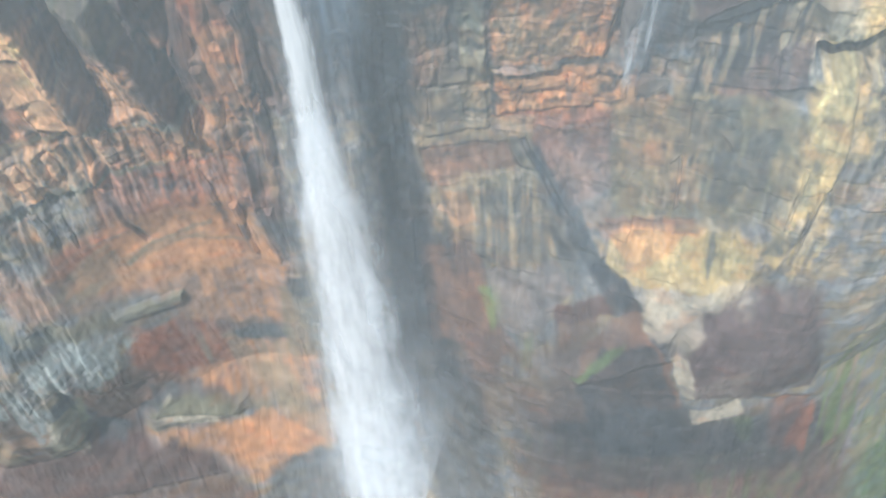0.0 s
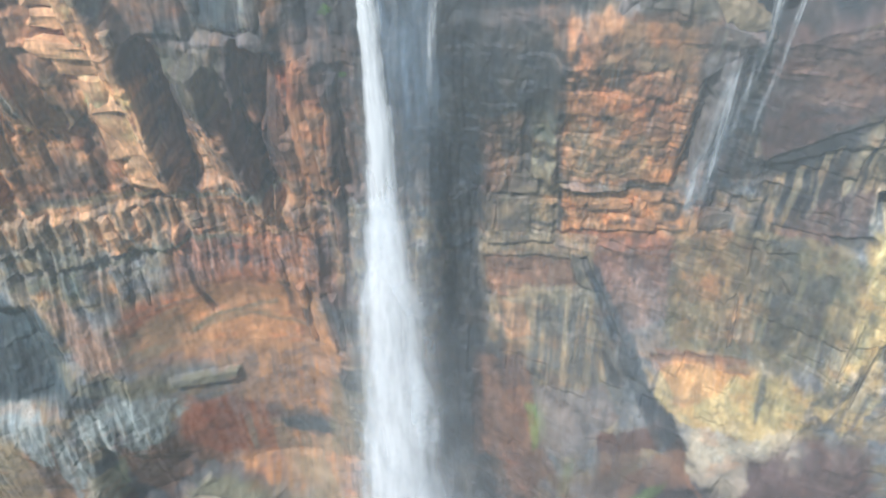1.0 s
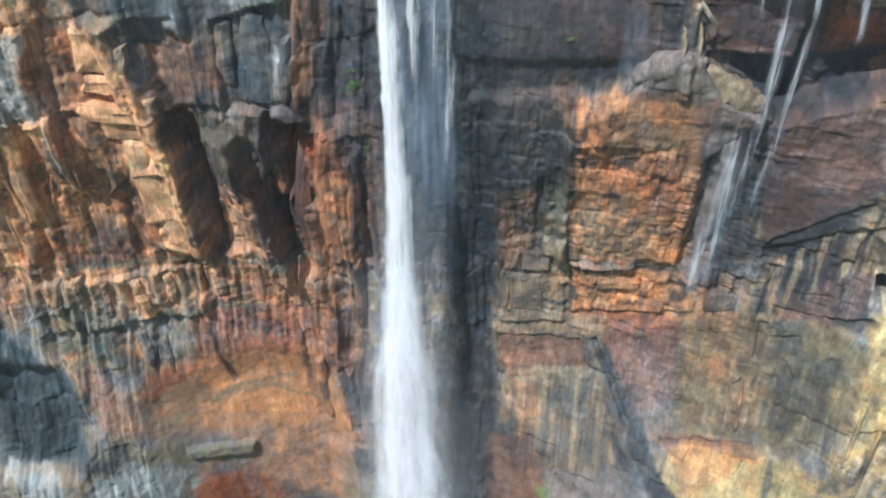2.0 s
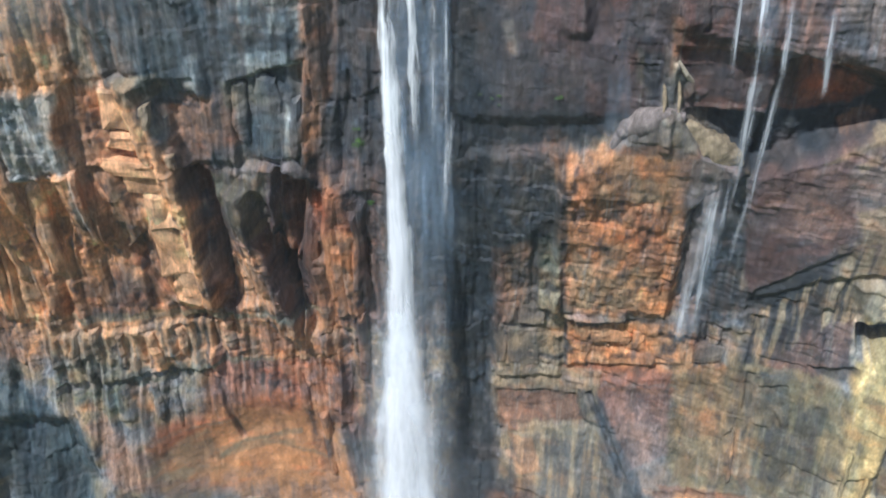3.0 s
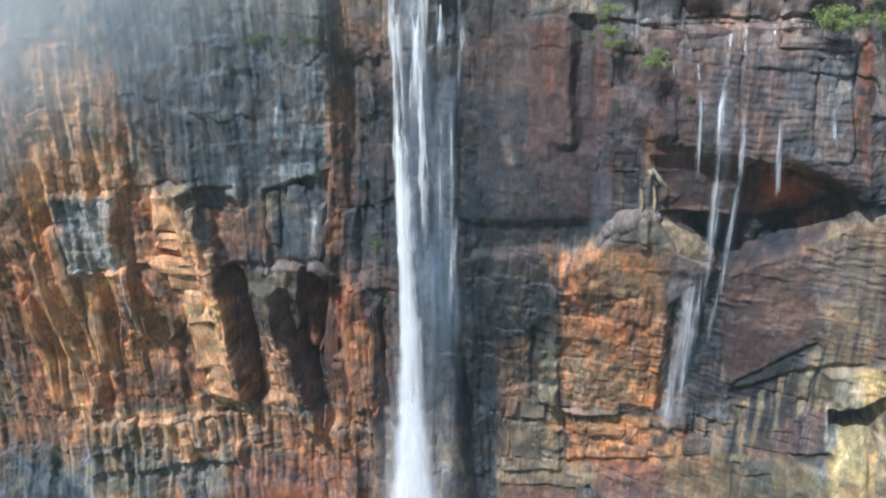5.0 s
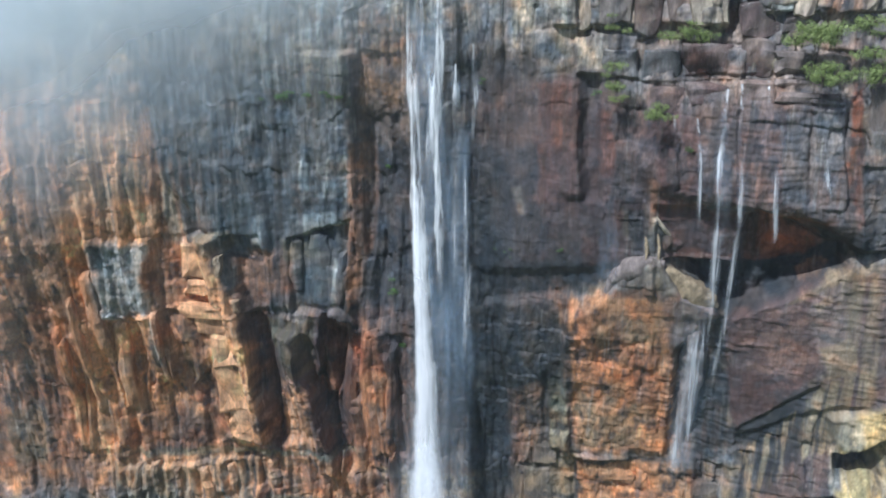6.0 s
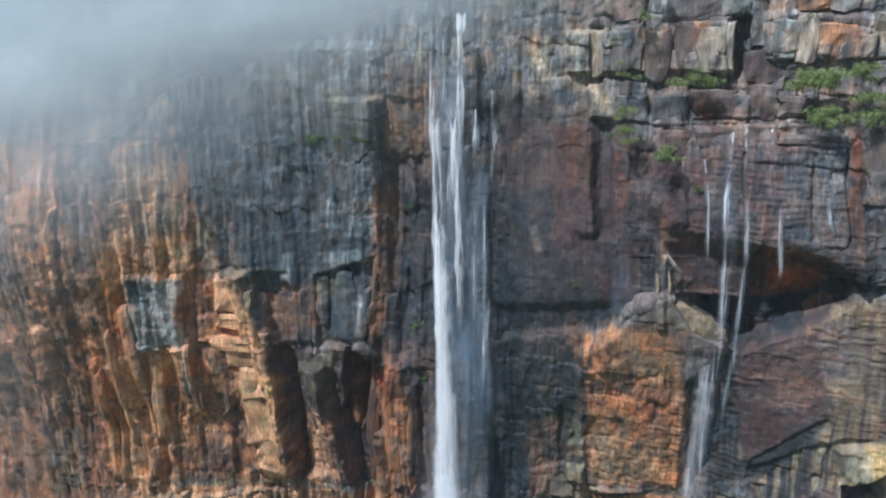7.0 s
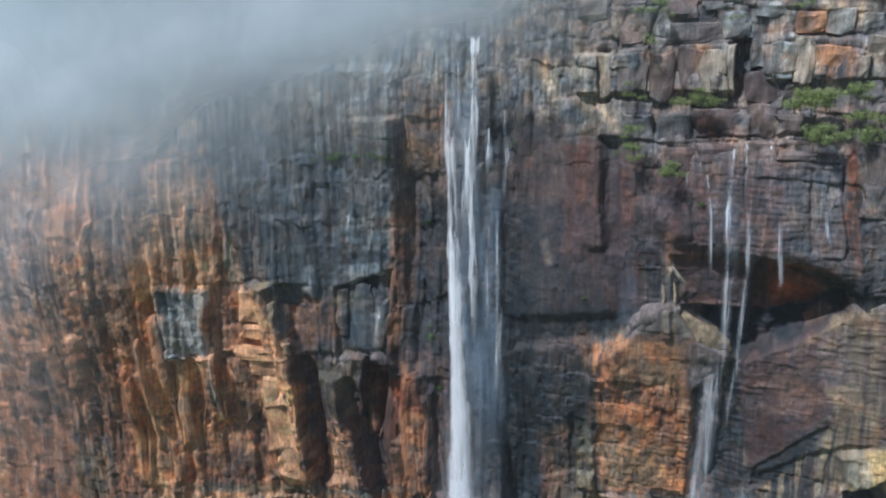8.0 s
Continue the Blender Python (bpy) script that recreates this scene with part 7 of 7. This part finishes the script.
rock_piece(-97.1, -82.6, 196.8, 221.8, 1.4, "peach")
rock_piece(-93.8, -79.9, 181.3, 195.4, 1.2, "peach")
course(168, 190, 300, 345, 9, 1.2, 907)
course(66, 118, 173, 182, 9, 1.3, 908)
course(40, 66, 178, 190, 6, 1.2, 909)
course(38, 64, 156, 176, 8, 1.2, 910)


def rock_column(x_top, z_top, x_foot, z_foot, wide):
    """One standing column of the fluted face, leaning as the joints do."""
    seed = int(abs(x_top) * 31 + z_top * 7 + wide * 13)
    rng = random.Random(seed)
    us, vs = np.array((0.0, 0.07, 0.3, 0.6, 0.93, 1.0)), np.linspace(0, 1, 16)
    u, v = [a.ravel() for a in np.meshgrid(us, vs)]
    mid = x_foot + (x_top - x_foot) * v + min(0.25, 0.04 * wide) * wide * clouds(v * 3, v * 0 + seed, seed, 3)
    width = wide * (0.85 + 0.35 * clouds(v * 2.5, v * 0 + seed + 4, seed + 1, 3)) * (1 - 0.3 * np.abs(v - 0.5))
    px = mid + (u - 0.5) * width
    pz = z_foot + (z_top - z_foot) * v + (u - 0.5) * wide * rng.uniform(-0.3, 0.3)
    level = np.repeat(np.median(face_y(px, pz).reshape(16, 6), axis=1), 6)
    level = np.convolve(np.pad(level, 12, mode="edge"), np.ones(25) / 25, "valid")
    rim = np.minimum(np.minimum(u, 1 - u) * wide, np.minimum(v, 1 - v) * (z_top - z_foot))
    proud = min(2.4, 0.45 * wide)
    push = proud * np.sqrt(smooth(rim / (0.3 * wide) + 0.05)) + 0.9 * clouds(u * 2.5, v * 9, seed + 2, 3) + 0.12 * np.sign(clouds(v * 4, v * 0 + 3, seed + 7, 2)) + 0.25 * wide * rng.uniform(-1, 0.4) * (u - 0.5)
    front = np.stack([px, level - push, pz], 1)
    rim = [*range(0, 6), *range(11, 96, 6), *range(94, 89, -1), *range(84, 0, -6)]
    back = front[rim] + (0, 5.0, 0)
    count = len(rim)
    faces = [(r * 6 + c, r * 6 + c + 1, r * 6 + c + 7, r * 6 + c + 6) for r in range(15) for c in range(5)]
    faces += [(rim[(k + 1) % count], rim[k], 96 + k, 96 + (k + 1) % count) for k in range(count)]
    me = bpy.data.meshes.new("rock_column")
    verts = np.concatenate([front, back])
    me.from_pydata(verts.tolist(), [], faces)
    at = nearest(verts[:, 0], verts[:, 2])
    tone, damp = GRID_TINT[at].copy(), GRID_WET[at][:, 0]
    tone = tone * rng.uniform(0.9, 1.12)
    for key, values in (("wet", damp * 0.5), ("run", np.full(len(verts), 1.0))):
        me.attributes.new(key, "FLOAT", "POINT").data.foreach_set("value", values.astype(np.float32))
    layer = me.color_attributes.new("mineral", "FLOAT_COLOR", "POINT")
    layer.data.foreach_set("color", np.concatenate([np.clip(tone, 0.02, 0.8), np.ones((len(tone), 1))], 1).astype(np.float32).ravel())
    me.materials.append(SANDSTONE)
    return part("rock_column", me, cliff)


# x and z of the head, x and z of the foot, width
rock_column(-158, 245, -159, 176, 6.1)
rock_column(-149, 260, -148, 196, 5.0)
rock_column(-142, 271, -139, 231, 7.4)
rock_column(-131, 247, -136, 199, 10.7)
rock_column(-118, 250, -117, 214, 3.7)
rock_column(-90, 240, -85, 182, 17.8)
rock_column(-59, 218, -56, 187, 9.8)
rock_column(-26, 242, -27, 182, 10.1)
rock_column(-15, 236, -16, 180, 6.3)
rock_column(-35, 240, -37, 176, 7.7)
rock_column(-47, 285, -47, 251, 10.3)
rock_column(-57, 282, -58, 257, 7.4)
rock_column(-36, 277, -36, 253, 5.0)
rock_column(-162, 318, -164, 292, 6.9)
rock_column(-176, 263, -184, 230, 12.8)
rock_column(-201, 257, -209, 223, 16.6)
rock_column(-107, 167, -104, 145, 5.4)
rock_column(-96, 167, -95, 151, 4.9)
rock_column(-128, 171, -128, 153, 4.6)
rock_column(-119, 167, -119, 150, 4.1)
rock_column(-76, 170, -75, 154, 6.8)
rock_column(-137, 169, -137, 151, 5.3)
rock_column(-149, 234, -157, 174, 4.8)
rock_column(-156, 240, -160, 190, 5.0)
rock_column(-25, 214, -26, 172, 9.4)
rock_column(-35, 200, -35, 162, 7.9)
rock_column(-17, 231, -18, 190, 5.6)
rock_column(-18, 177, -19, 136, 5.5)
rock_column(-110, 139, -107, 121, 4.8)
rock_column(-102, 133, -100, 115, 3.6)
rock_column(-39, 118, -36, 77, 5.3)
rock_column(-48, 145, -45, 118, 5.1)
rock_column(-25, 113, -22, 77, 5.3)
rock_column(136, 150, 136, 126, 2.2)
rock_column(174, 163, 173, 132, 2.2)
rock_column(181, 157, 179, 120, 2.2)


# ---- the rounded shoulder of the orange block below the cave ----
def rock_rib(name, course_pts, radius, mineral, label, sunk):
    """A weathered rib of rock along a bent line, half sunk in the face."""
    xs, zs = np.array(course_pts, float).T
    deep = np.array([np.median(face_y(x + np.arange(-3, 4), z - np.arange(0, 7))) for x, z in course_pts])
    deep = np.convolve(np.pad(deep, 1, mode="edge"), (0.3, 0.4, 0.3), "valid") + sunk
    pts = [Vector(p) for p in zip(xs.tolist(), deep.tolist(), zs.tolist())]
    line = []
    for a, b in zip(pts, pts[1:]):
        line += [a.lerp(b, k / 9) for k in range(9)]
    line.append(pts[-1])
    verts, tone = [], []
    for k, p in enumerate(line):
        way = (line[min(k + 1, len(line) - 1)] - line[max(k - 1, 0)]).normalized()
        out = Vector((0, -1, 0))
        side = way.cross(out).normalized()
        swell = radius * (0.3 + 0.7 * math.sin(math.pi * (k + 1.5) / (len(line) + 2)))
        for a in range(17):
            turn = math.tau * (a % 16) / 16
            q = p + (side * math.cos(turn) + out * math.sin(turn)) * swell
            r = swell * (1 + 0.4 * noise.noise(q * 0.13) + 0.32 * noise.noise(q * 0.4) + 0.1 * noise.noise(q * 1.1))
            way_out = side * math.cos(turn) * r + out * math.sin(turn) * r
            if way_out.z < 0:
                way_out.z *= 1.8                 # the underside runs down into the face
            verts.append(p + way_out)
            shade = 1 + 0.5 * noise.noise(verts[-1] * 0.35) + 0.4 * noise.noise(verts[-1] * 1.1)
            tone.append([c * shade for c in ROCK[mineral]])
    me = grid_mesh(name, np.array([tuple(v) for v in verts]), len(line), 17, SANDSTONE, (("mineral", np.array(tone)), ("wet", np.zeros(len(verts))), ("run", np.full(len(verts), 0.8))))
    return part(name, me, cliff, label)


# x and z along the rib, radius, mineral, label, depth of its middle behind the face
rock_rib("rock_arch", ((76.4, 269.0), (79.8, 275.0), (85.0, 280.7), (91.6, 284.3), (98.4, 284.1)), 3.8, "mauve", "rounded pale shoulder of rock under the cave, struck by the cascade", 3.0)
rock_rib("rock_arch", ((98.7, 281.4), (105.6, 276.0), (111.9, 272.2), (116.4, 268.8), (117.9, 263.9)), 4.4, "tan", "rounded pale shoulder of rock under the cave, struck by the cascade", 3.0)
rock_rib("rock_flank", ((112.2, 268.9), (112.6, 257.1), (112.8, 237.5), (111.8, 217.2), (111.3, 196.8)), 5.0, "mauve", "smooth grey wet flank of the arch", 1.4)
rock_rib("rock_rib", ((95.2, 295.4), (96.0, 290.4), (96.1, 285.4)), 0.7, "tan", "thin pale rib of rock above the arch", 0.4)
rock_rib("rock_rib", ((94.0, 302.6), (97.4, 297.6), (100.2, 293.4), (102.1, 286.9)), 0.8, "cream", "thin pale rib of rock above the arch", 0.3)
rock_rib("rock_rib", ((90.7, 294.1), (91.3, 290.0), (91.3, 285.7)), 0.8, "tan", "thin pale rib of rock above the arch", 0.3)
